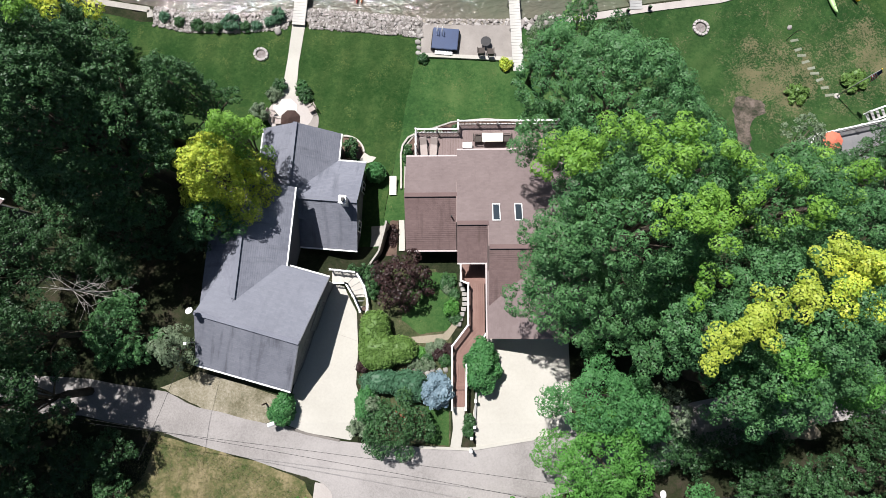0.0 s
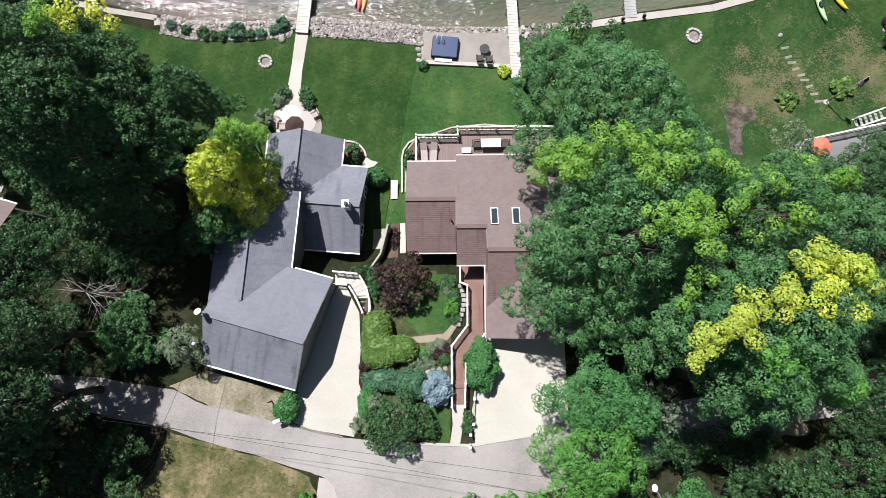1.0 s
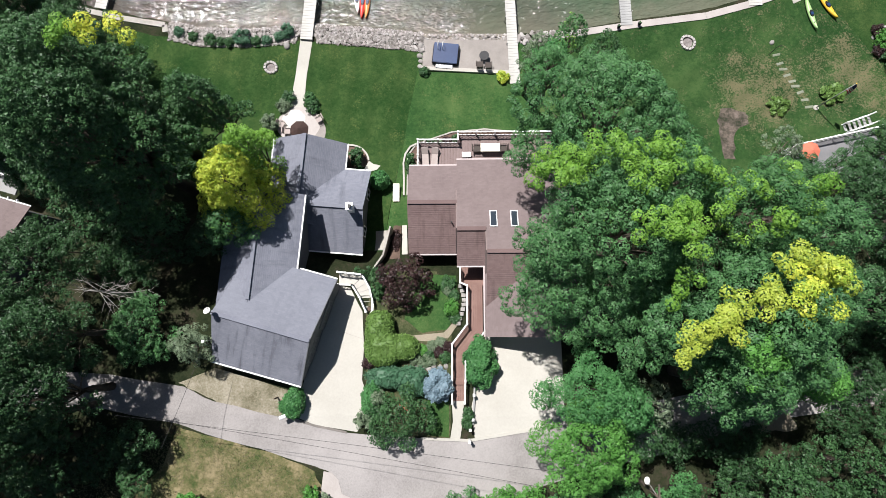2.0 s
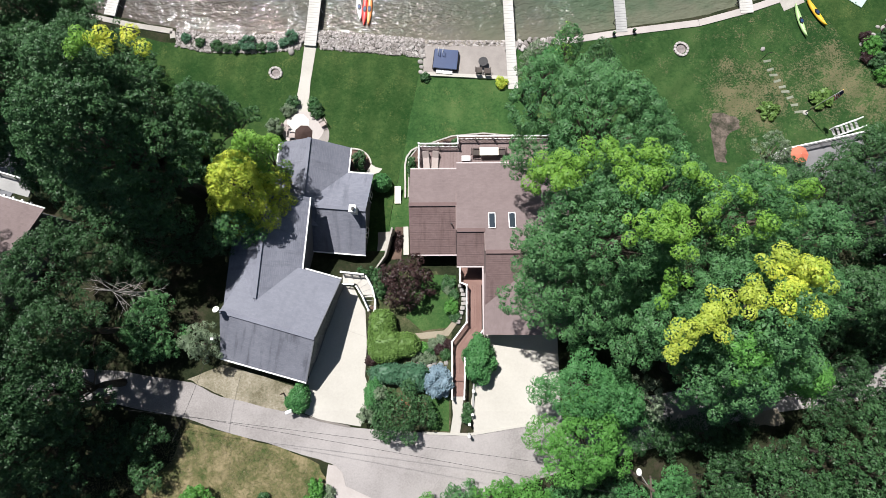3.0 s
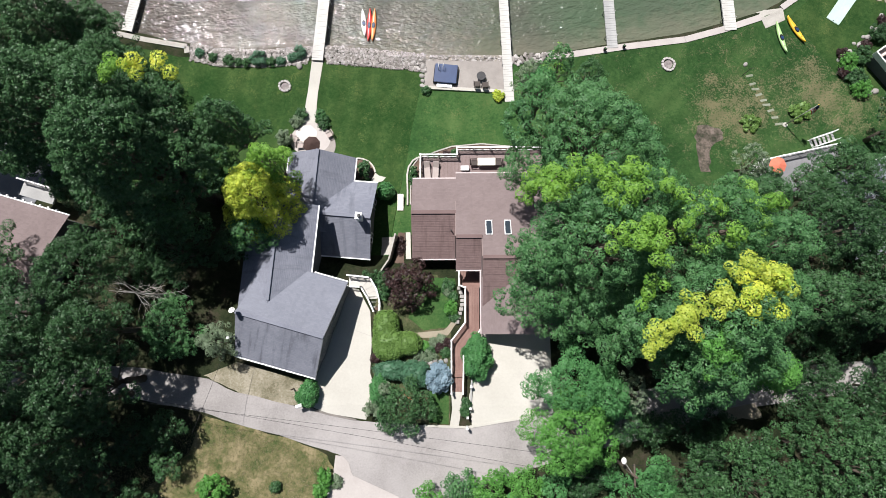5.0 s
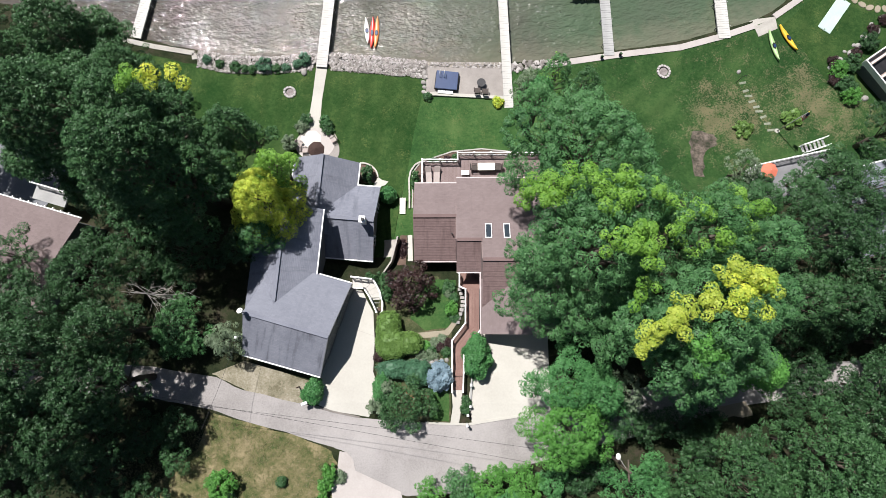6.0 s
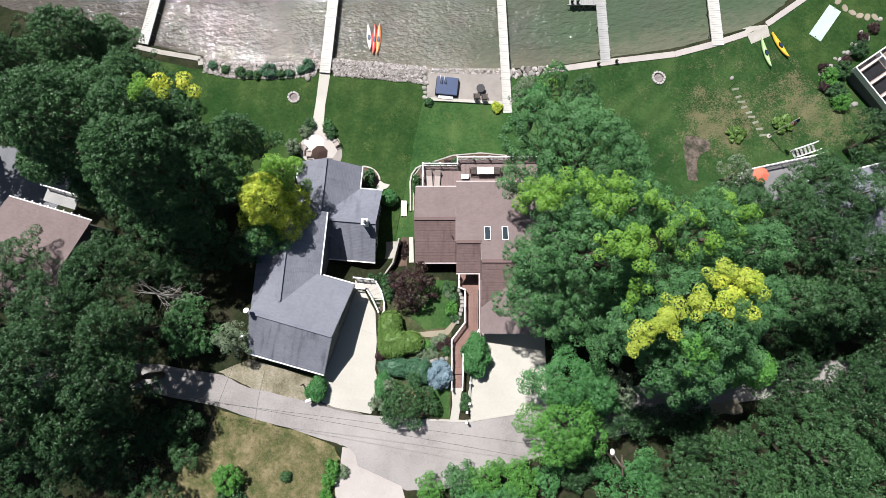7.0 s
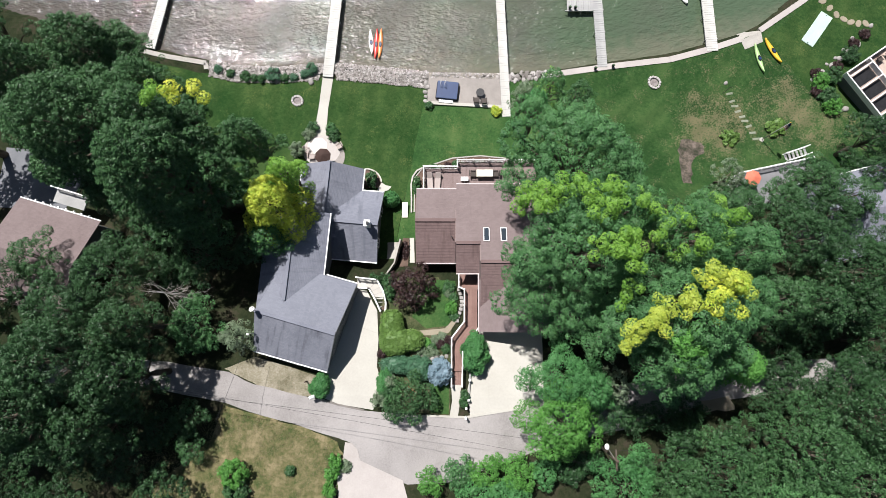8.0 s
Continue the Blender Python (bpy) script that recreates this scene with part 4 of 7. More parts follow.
def limb_leaves(owner, path, width, n, material, label, seed):
    """Leaves of another colour gathered along one limb of a tree."""
    r = np.random.default_rng(seed)
    rows = []
    for _ in range(n):
        f = r.uniform(0, len(path) - 1)
        i = min(int(f), len(path) - 2)
        a, b = np.array(path[i]), np.array(path[i + 1])
        p = a + (b - a) * (f - i) + r.normal(scale=width, size=3) * np.array((1, 1, 0.5))
        rows.append((*p, r.uniform(0.34, 0.58)))
    leaves("limb_leaves", rows, 165, 0.118, material, owner, seed, label=label, even=True, loose=0.28, shell=0.78)


limb_leaves(turning, [(12.1, -2.2, 27.6), (13.8, -0.2, 28.2), (15.9, 1.4, 28.6), (17.9, 2.8, 28.6), (20.0, 3.0, 28.2), (20.9, 1.9, 27.6)], 0.42, 58, LEAF_GOLD, "golden yellow leaves along one limb", 301)
limb_leaves(turning, [(18.0, 2.4, 28.4), (19.8, 1.6, 28.0), (21.0, 3.0, 27.4)], 0.75, 26, LEAF_YELLOW, "golden yellow leaves along one limb", 302)
limb_leaves(turning, [(15.6, -1.0, 27.6), (18.6, -3.2, 25.5)], 0.6, 24, LEAF_BRIGHT, "bright green leaves along a limb", 305)
limb_leaves(turning, [(5.2, 9.6, 21.6), (6.4, 10.7, 22.0), (7.6, 9.9, 22.4), (8.6, 9.2, 23.0)], 0.62, 34, LEAF_LIME, "lime leaves at the tip of a limb", 306)
limb_leaves(turning, [(11.5, 6.0, 28.2), (12.8, 4.4, 28.4)], 0.8, 26, LEAF_LIME, "lime leaves along a limb", 303)
limb_leaves(turning, [(12.9, 8.2, 27.6), (10.9, 9.4, 27.0), (9.2, 9.7, 26.4)], 0.8, 30, LEAF_LIME, "lime leaves along a limb", 304)
for i, (x, y, z) in enumerate([(7.2, 9.2, 24.6), (8.9, 10.6, 25.6), (14.6, 6.3, 27.2), (16.2, 7.4, 27.4), (17.4, 5.0, 27.4), (21.6, 8.0, 26.6), (13.0, 1.8, 26.4)]):
    limb_leaves(turning, [(x - 0.7, y - 0.3, z - 0.3), (x + 0.7, y + 0.5, z)], 0.35, 5, LEAF_LIME, "lime leaves at the tip of a limb", 320 + i)
limb_leaves(broad_oak, [(-20.6, 17.2, 27.4), (-21.6, 17.8, 27.6), (-22.4, 17.2, 27.8)], 0.45, 9, LEAF_YELLOW, "yellow leaves at the tip of a limb", 341)
limb_leaves(broad_oak, [(-23.0, 17.0, 27.6), (-24.6, 17.4, 27.4)], 0.5, 7, LEAF_LIME, "lime leaves at the tip of a limb", 342)
tree(-4.7, 3.4, 10.6, 2.75, LEAF_RED, "round purple-leaved maple in the front garden", "maple_tree", 70, 14, 0.9, 90, 0.15, 1.25, (0.2, 0.36))


# ---- low plants ----
def bush(x, y, high, R, material, label, name="bush", seed=0, per=44, leaf=0.12, density=4.0, clump=(0.16, 0.3), lobes=6, stretch=None, category="bush", base=None):
    g = ground(x, y) if base is None else base
    r = np.random.default_rng(seed + 500)
    t = thing(name, (x, y, g - 0.05), label, category, "garden shrubs")
    clumps = []
    L = [(x, y, g + high * 0.45, R * 0.7, high * 0.55)]
    for k in range(lobes):
        a = k * math.tau / lobes + r.uniform(-0.3, 0.3)
        lr = R * r.uniform(0.36, 0.5)
        L.append((x + math.cos(a) * (R - lr), y + math.sin(a) * (R - lr), g + high * r.uniform(0.35, 0.5), lr, high * r.uniform(0.35, 0.5)))
    for lx, ly, lz, lr, lh in L:
        for _ in range(max(int(density * 4 * lr * (lr + lh)), 5)):
            d = r.normal(size=3)
            d[2] = abs(d[2]) - 0.25
            d /= np.linalg.norm(d)
            k = r.uniform(0.85, 1.02)
            cx, cy = lx + d[0] * lr * k, ly + d[1] * lr * k
            if stretch:
                cx, cy = x + (cx - x) * stretch[0] + (cy - y) * stretch[2], y + (cy - y) * stretch[1]
            clumps.append((cx, cy, max(lz + d[2] * lh * k, g + 0.05), r.uniform(*clump)))
    for k in range(3):
        a = k * 2.1
        part("stem", tube([(x, y, g - 0.1), (x + math.cos(a) * R * 0.2, y + math.sin(a) * R * 0.2, g + high * 0.3), (x + math.cos(a) * R * 0.45, y + math.sin(a) * R * 0.45, g + high * 0.6)], [0.05, 0.04, 0.02], 5), BARK, t)
    leaves("foliage", clumps, per, leaf, material, t, seed + 9, flat=0.5)
    return t


def clipped(x, y, rx, ry, high, material, label, name="hedge", seed=0, turn=0.0, rough=0.05, square=2.6, leaf=0.1, category="hedge", per_m2=190):
    """A clipped, dense evergreen: a rounded body with small leaves all over it."""
    g = ground(x, y)
    r = np.random.default_rng(seed + 900)
    t = thing(name, (x, y, g - 0.05), label, category, "clipped evergreens")
    bm = bmesh.new()
    bmesh.ops.create_icosphere(bm, subdivisions=4, radius=1.0)

    def shape(d, k=1.0):
        q = (abs(d[0]) ** square + abs(d[1]) ** square + abs(d[2]) ** square) ** (-1 / square) * k
        q *= 1 + rough * 2.2 * noise.noise(Vector((d[0] * 2.1 + seed, d[1] * 2.1, d[2] * 2.1)))
        c, s = math.cos(turn), math.sin(turn)
        px, py = d[0] * q * rx, d[1] * q * ry
        return (x + px * c - py * s, y + px * s + py * c, max(g + high * (0.36 + 0.64 * d[2] * q), g - 0.05))

    for v in bm.verts:
        v.co = shape(v.co.normalized(), 0.95)
    part("core", bm, material, t, smooth=True)
    rows = []
    for _ in range(int(per_m2 * (2.5 * rx * ry + 2.2 * (rx + ry) * high) / 5)):
        d = r.normal(size=3)
        d[2] = abs(d[2]) * 1.2 - 0.3
        d /= np.linalg.norm(d)
        rows.append((*shape(d), r.uniform(0.05, 0.12)))
    leaves("foliage", rows, 5, leaf, material, t, seed + 31, flat=0.4)
    return t


clipped(-6.85, -0.6, 1.2, 1.55, 2.1, LEAF_HEDGE, "clipped rounded yellow-green yew hedge", seed=1)
clipped(-6.5, -2.3, 1.62, 1.42, 2.0, LEAF_HEDGE, "clipped rounded yellow-green yew hedge", seed=2)
clipped(-4.85, -2.2, 1.4, 1.12, 1.8, LEAF_HEDGE, "clipped rounded yellow-green yew hedge", seed=3, square=2.2)
clipped(-6.1, -4.75, 1.75, 0.85, 1.6, LEAF_TEAL, "spreading bluish green juniper by the drive", "juniper", 4, rough=0.12, category="juniper")
clipped(-4.0, -5.1, 1.35, 1.25, 1.7, LEAF_TEAL, "spreading bluish green juniper by the garden path", "juniper", 5, rough=0.12, category="juniper")
clipped(-7.4, -6.6, 0.85, 1.6, 1.9, LEAF_MAPLE, "green yew shrub beside the drive", "shrub", 15, rough=0.1, square=2.2, category="bush")
garden_tree = tree(-5.0, -7.9, 12.0, 2.95, LEAF_OAK, "small dense green garden tree by the lane", "garden_tree", 71, 18, 0.95, 100, 0.12, 1.2, (0.16, 0.3))
leaves("blossom", [(-4.4, -7.1, 11.5, 0.3), (-4.1, -7.4, 11.4, 0.22), (-4.7, -6.8, 11.4, 0.2)], 26, 0.09, LEAF_BLOSSOM, garden_tree, 411, label="coral red blossom")
bush(-6.8, -6.5, 2.4, 0.7, LEAF_SAGE, "spiky grey-green shrub between the junipers", "shrub", 45, density=2.0)
bush(-7.9, -8.1, 2.2, 0.75, LEAF_SAGE, "thin greyish green shrub at the drive's edge", "shrub", 6, density=1.2)
clipped(-1.85, -5.4, 1.12, 1.2, 2.3, LEAF_BLUE, "pale blue dwarf spruce beside the boardwalk", "blue_spruce", 7, rough=0.22, square=2.0, leaf=0.13, category="spruce")
clipped(1.9, -3.5, 1.3, 2.0, 2.9, LEAF_MAPLE, "green shrub beside the boardwalk", "shrub", 8, rough=0.16, square=2.0, leaf=0.12, category="bush")
bush(-0.55, 1.2, 1.2, 0.65, LEAF_BRIGHT, "small bright green shrub beside the boardwalk", "shrub", 9)
bush(0.75, -8.1, 1.1, 0.5, LEAF_OAK, "narrow green shrub beside the path", "shrub", 10, stretch=(0.7, 1.8, 0))
clipped(-14.0, -6.8, 0.85, 1.25, 2.0, LEAF_MAPLE, "rounded green shrub at the garage corner", "shrub", 11, rough=0.12, square=2.2, category="bush")
clipped(-14.8, -7.2, 0.6, 0.6, 1.1, LEAF_MAPLE, "low green shrub at the garage corner", "shrub", 12, rough=0.12, square=2.2, category="bush")
clipped(-7.7, 13.9, 0.9, 0.9, 2.2, LEAF_MAPLE, "round clipped boxwood beside the grey house", "boxwood", 13, rough=0.12, square=2.0, category="boxwood")
bush(-10.1, 16.3, 2.0, 0.85, LEAF_OAK, "dark green shrub by the small patio", "shrub", 14, stretch=(0.8, 1.3, 0))
bush(-22.5, -15.6, 2.2, 1.5, LEAF_BRIGHT, "round green bush on the grass bank", "bush", 15)
bush(-22.3, -17.2, 1.8, 1.3, LEAF_OAK, "round green bush on the grass bank", "bush", 16)
bush(-12.3, -14.4, 1.4, 0.75, LEAF_BRIGHT, "bright green bush at the drive's edge", "bush", 17)
bush(-12.7, -15.6, 1.3, 0.7, LEAF_BRIGHT, "bright green bush at the drive's edge", "bush", 18)
bush(-12.9, -17.2, 1.3, 0.75, LEAF_BRIGHT, "bright green bush at the drive's edge", "bush", 19)
bush(-11.4, -14.9, 0.7, 0.55, LEAF_SAGE, "small grey-green ornamental grass tuft", "bush", 20)
bush(-17.0, -15.4, 0.7, 0.4, LEAF_OAK, "small green seedling in the dry grass", "bush", 44)
for i, (x, y, R, m) in enumerate([(-18.2, 22.5, 0.75, LEAF_SAGE), (-17.7, 23.4, 0.65, LEAF_OAK), (-15.2, 22.4, 0.75, LEAF_OAK), (-15.5, 23.3, 0.6, LEAF_TURN)]):
    bush(x, y, 0.9, R, m, "low flowering shrub beside the patio path", "shrub", 21 + i)
bush(-19.4, 20.4, 1.8, 0.9, LEAF_SAGE, "silvery green shrub beside the round patio", "shrub", 26)
for i, (x, y, R) in enumerate([(-23.2, 30.4, 0.95), (-26.7, 30.3, 0.6), (-18.3, 31.2, 0.8), (-28.6, 30.8, 0.45), (-20.6, 30.2, 0.4), (-24.6, 30.0, 0.4), (-30.3, 31.3, 0.45), (-21.7, 30.1, 0.45), (-19.2, 30.6, 0.5), (-25.6, 30.1, 0.4)]):
    bush(x, y, 0.35 + 0.7 * R, R, LEAF_TEAL if i % 2 == 0 else LEAF_OAK, "green shrub along the rocky shore", "shrub", 27 + i)
bush(4.75, 25.5, 0.8, 0.6, LEAF_YELLOW, "yellow-green shrub at the corner of the gravel pad", "shrub", 33)
bush(-3.5, 26.3, 0.6, 0.42, LEAF_OAK, "low green plant at the corner of the gravel pad", "shrub", 34)
bush(33.0, 21.9, 0.7, 1.05, LEAF_HEDGE, "yellow-green lily clump on the lawn", "lily_clump", 35, per=26, leaf=0.26)
bush(38.5, 23.2, 0.8, 1.15, LEAF_HEDGE, "green lily clump near the flagpole", "lily_clump", 36, per=26, leaf=0.26)
bush(-5.9, 7.6, 0.9, 0.45, LEAF_RED, "dark purple shrub bed beside the brown house", "shrub", 37, stretch=(0.9, 2.6, 0))
bush(-4.75, 15.6, 0.9, 0.4, LEAF_OAK, "dark green shrub along the deck", "shrub", 38, stretch=(0.9, 3.2, 0))
bush(-8.3, 4.4, 1.2, 0.9, LEAF_OAK, "green shrub beside the curved stairs", "shrub", 39, stretch=(1.8, 0.8, 0))
bush(-7.3, 3.2, 1.6, 0.9, LEAF_OAK, "green shrub beside the curved stairs", "shrub", 40, stretch=(0.7, 1.6, 0))
bush(-0.9, 3.4, 0.8, 0.7, LEAF_OAK, "leafy green plants beside the entry", "shrub", 41)
bush(-7.9, -3.6, 0.7, 0.4, LEAF_RED, "brownish low shrub at the drive's edge", "shrub", 42)
bush(-3.0, -3.4, 0.6, 0.6, LEAF_SAGE, "low grey-green ground plants", "shrub", 43, stretch=(1.8, 0.8, 0))
for i, (x, y, m) in enumerate([(45.2, 27.2, LEAF_OAK), (44.6, 29.0, LEAF_BRIGHT), (46.2, 29.9, LEAF_OAK), (48.4, 32.6, LEAF_DARK), (45.6, 25.9, LEAF_BRIGHT)]):
    bush(x, y, 1.3, 1.15, m, "green shrub in the neighbour's rock bed", "shrub", 50 + i)
for i, (x, y) in enumerate([(44.2, 30.2), (46.9, 31.2), (49.2, 34.2), (50.6, 35.4), (44.0, 27.9)]):
    bush(x, y, 0.7, 0.6, LEAF_RED, "low reddish shrub in the neighbour's rock bed", "shrub", 95 + i)

for i in range(11):
    x = -3.6 + 0.85 * i
    y = 17.75 + 0.75 * min(1.0, (x + 3.8) / 4) + 0.15 * math.sin(i * 2.2)
    bush(x, y, 0.5 + 0.15 * (i % 3), 0.32 + 0.06 * (i % 2), (LEAF_RED, LEAF_OAK, LEAF_SAGE)[i % 3], "low perennial in the deck bed", "perennial", 60 + i, density=3.0, category="plant")
for i, (x, y, m) in enumerate([(-1.7, -2.6, LEAF_RED), (-2.3, -2.2, LEAF_SAGE), (-1.2, -3.1, LEAF_OAK), (-2.6, -3.0, LEAF_OAK), (-1.6, -1.8, LEAF_SAGE), (-3.2, -2.4, LEAF_BRIGHT), (-0.9, -2.2, LEAF_RED), (-0.4, 2.3, LEAF_OAK), (-0.9, 2.8, LEAF_SAGE), (-0.3, 0.3, LEAF_OAK)]):
    bush(x, y, 0.4, 0.38, m, "low mixed perennial in the front bed", "perennial", 80 + i, density=2.6, category="plant")

# ---- beds, paths, shore ----
SOIL = mottled("brown_mulch", (0.06, 0.04, 0.03), (0.16, 0.11, 0.085), 0.8, 6, 1.0, 1.0, 0.06)
SAND = mottled("sandy_path", (0.19, 0.165, 0.12), (0.29, 0.255, 0.19), 0.5, 8, 0.95, 0.4)
drape("garden_bed", wavy([(-8.2, -9.1), (-0.75, -9.9), (-0.6, 0.2), (-2.0, 4.6), (-7.6, 4.6), (-8.3, 0.9), (-8.1, -4.6)], 4, 0.08), 0.03, COVER, "planted bed between the two driveways", "garden bed")
drape("lawn", wavy([(-2.0, 4.3), (-0.2, 4.2), (0.0, 1.0), (-1.0, -0.7), (-3.2, -1.0), (-4.8, 0.2), (-4.6, 3.8)], 4, 0.06), 0.06, LAWN_B, "small front lawn under the purple maple", "lawn")
drape("lawn", wavy([(-2.7, -6.6), (-0.85, -6.6), (-0.85, -9.75), (-2.7, -9.6)], 2, 0.04), 0.06, LAWN_B, "small strip of lawn beside the path", "lawn")
drape("garden_path", wavy([(-5.2, -1.25), (-3.3, -1.15), (-1.3, -0.95), (-0.3, 0.1), (0.0, -0.2), (-0.9, -1.45), (-3.2, -1.7), (-5.0, -1.75)], 3, 0.05), 0.08, SAND, "curved sandy garden path", "path")
drape("front_path", [(-0.6, -6.75), (0.45, -6.75), (0.35, -8.4), (0.1, -9.95), (-0.75, -9.95), (-0.5, -8.4)], 0.09, CONCRETE, "short pale concrete path to the boardwalk", "path")
drape("garden_bed", wavy([(-5.05, 12.6), (-5.1, 16.9), (-4.2, 18.1), (-0.6, 19.4), (2.8, 19.7), (6.5, 19.3), (6.5, 17.5), (-3.9, 16.8), (-4.2, 12.6)], 3, 0.06), 0.05, SOIL, "mulched bed round the lake deck", "garden bed")
MULCH = mottled("grey_brown_mulch", (0.03, 0.035, 0.022), (0.16, 0.13, 0.11), 1.1, 4, 1.0, 0.9, 0.08, (0.08, 0.068, 0.054), 0.1)
drape("garden_bed", wavy([(26.8, 16.2), (26.7, 18.6), (26.6, 20.4), (27.1, 21.7), (28.3, 21.8), (29.9, 20.8), (29.7, 20.0), (28.6, 19.4), (28.0, 18.0), (27.9, 16.1)], 3, 0.22), 0.06, MULCH, "bare oval mulch bed on the lawn", "garden bed")
drape("garden_bed", wavy([(-6.5, 5.9), (-5.5, 5.9), (-5.5, 9.3), (-6.3, 9.3)], 3, 0.05), 0.05, SOIL, "narrow planted bed beside the brown house", "garden bed")
drape("side_path", [(-5.3, 6.3), (-4.75, 6.3), (-4.95, 9.3), (-5.45, 9.3)], 0.1, CONCRETE, "narrow pale side path", "path")
drape("lakeside_path", [(-17.75, 22.0), (-16.2, 22.0), (-16.1, 26.1), (-15.6, 30.5), (-16.95, 30.5), (-17.3, 26.1)], 0.08, CONCRETE, "long pale concrete path to the lake", "path")
drape("patio", [(-16.6 + 2.2 * math.cos(a) * 1.05, 20.5 + 2.0 * math.sin(a)) for a in np.linspace(0, math.tau, 28, endpoint=False)], 0.09, PATH_STONE, "round pale concrete patio", "patio")
drape("paved_circle", [(-17.15 + 1.3 * math.cos(a), 20.95 + 1.3 * math.sin(a)) for a in np.linspace(0.39, math.tau + 0.39, 8, endpoint=False)], 0.13, PALE_PAVING, "pale eight-sided paved circle in the patio", "patio")
drape("patio", [(-14.4 + 0.7 * math.cos(a), 19.6 + 1.3 * math.sin(a)) for a in np.linspace(0, math.tau, 18, endpoint=False)], 0.085, GRAVEL, "curved strip of pale gravel by the patio", "patio")
drape("garden_bed", [(-11.3, 15.5)] + [(-11.1 + 2.0 * math.cos(a), 16.1 + 1.9 * math.sin(a)) for a in np.linspace(-0.25, 1.62, 14)], 0.05, SOIL, "shrub bed in the corner of the grey house", "garden bed")
drape("patio", [(-9.05, 16.3), (-8.6, 15.95), (-7.85, 15.75), (-8.2, 15.3), (-9.1, 15.0), (-9.5, 15.4)], 0.08, CONCRETE, "small pale concrete side step", "patio")
drape("side_slab", [(-8.2, 8.95), (-6.75, 8.9), (-6.95, 6.9), (-8.3, 6.95)], 0.09, OLD_CONCRETE, "grey concrete slab between the houses", "path")
drape("gravel_pad", wavy([(-3.7, 30.2), (5.4, 29.9), (5.5, 26.3), (-3.7, 26.9)], 3, 0.05), 0.09, GRAVEL, "level gravel pad by the water", "gravel pad")
drape("beach", wavy([(-3.8, 31.8), (6, 31.2), (6, 29.6), (-3.8, 29.9)], 4, 0.1), 0.05, mottled("wet_sand", (0.17, 0.15, 0.12), (0.30, 0.27, 0.23), 0.7, 9, 0.7, 0.5), "strip of wet sand at the waterline", "beach")
drape("bare_soil", wavy([(24.8, -8.2), (27.8, -7.7), (28.4, -9.0), (25.4, -9.4)], 3, 0.2), 0.07, SAND, "patch of bare sandy soil by the lane", "soil")
drape("kerb", [(-14.2, -8.2), (-12.3, -8.75), (-9.6, -9.3), (-9.6, -9.48), (-12.3, -8.95), (-14.2, -8.42)], 0.1, mottled("dark_kerb", (0.12, 0.11, 0.1), (0.22, 0.2, 0.18), 1, 9), "low kerb at the foot of the drive", "kerb")
drape("kerb", [(-3.2, -9.78), (0.9, -9.9), (1.4, -9.82), (6.8, -8.95), (6.8, -9.15), (1.4, -10.05), (0.9, -10.12), (-3.2, -9.98)], 0.13, CONCRETE, "pale kerb along the lane", "kerb")


def wall_run(name, pts, width, z0, z1, material, label, category):
    t = thing(name, (*pts[0], z0), label, category)
    for a, b in zip(pts, pts[1:]):
        part("section", beams([((*a, (z0 + z1) / 2), (*b, (z0 + z1) / 2))], width, z1 - z0), material, t)
    return t


for arc, label in (([(-11.1 + 2.05 * math.cos(a), 16.1 + 1.95 * math.sin(a)) for a in np.linspace(0.1, 1.6, 9)], "pale curved kerb round the shrub bed"), ([(-5.35, 12.4), (-5.4, 14.2), (-5.5, 16.0), (-5.35, 17.0), (-4.85, 17.8), (-4.2, 18.15)], "pale curved kerb round the deck bed")):
    edging = thing("bed_edging", (*arc[0], ground(*arc[0])), label, "kerb")
    for a, b in zip(arc, arc[1:]):
        part("section", beams([((*a, ground(*a) + 0.08), (*b, ground(*b) + 0.08))], 0.17, 0.3), CONCRETE, edging)
wall_run("seawall", [(11.0, 30.4), (12.4, 30.55), (19.2, 31.5), (26.6, 32.35), (31.5, 33.65), (35.4, 34.95)], 0.75, -1.0, 0.72, PATH_STONE, "pale concrete seawall along the lake", "seawall")
wall_run("seawall", [(37.9, 36.1), (43.5, 40.0), (52, 46.2)], 0.7, -1.0, 0.72, PATH_STONE, "pale concrete seawall along the lake", "seawall")
wall_run("seawall", [(-42.0, 34.4), (-37.0, 33.2), (-32.0, 32.3), (-31.9, 31.5)], 0.6, -1.0, 0.66, OLD_CONCRETE, "stained grey concrete seawall on the shore", "seawall")
drape("boat_ramp", [(35.4, 35.0), (35.9, 33.6), (38.2, 34.6), (38.0, 36.2), (37.0, 37.4), (35.2, 36.6)], 0.07, OLD_CONCRETE, "stained concrete boat ramp at the shore", "boat ramp")
wall_run("retaining_wall", [(-3.8, 26.75), (5.5, 26.15)], 0.38, 0.3, 1.12, CONCRETE, "low pale wall behind the gravel pad", "retaining wall")
wall_run("retaining_wall", [(-7.9, 4.9), (-7.0, 6.2), (-6.35, 8.9)], 0.16, 4.0, 6.25, OLD_CONCRETE, "stained concrete retaining wall between the houses", "retaining wall")
drape("edging", [(-5.1, 12.5), (-5.15, 16.9), (-4.25, 18.2), (-0.6, 19.5), (2.8, 19.8), (6.4, 19.4), (6.4, 19.25), (2.8, 19.65), (-0.55, 19.35), (-4.15, 18.08), (-5.02, 16.85), (-4.97, 12.5)], 0.14, OLD_CONCRETE, "stone edging round the deck bed", "edging")


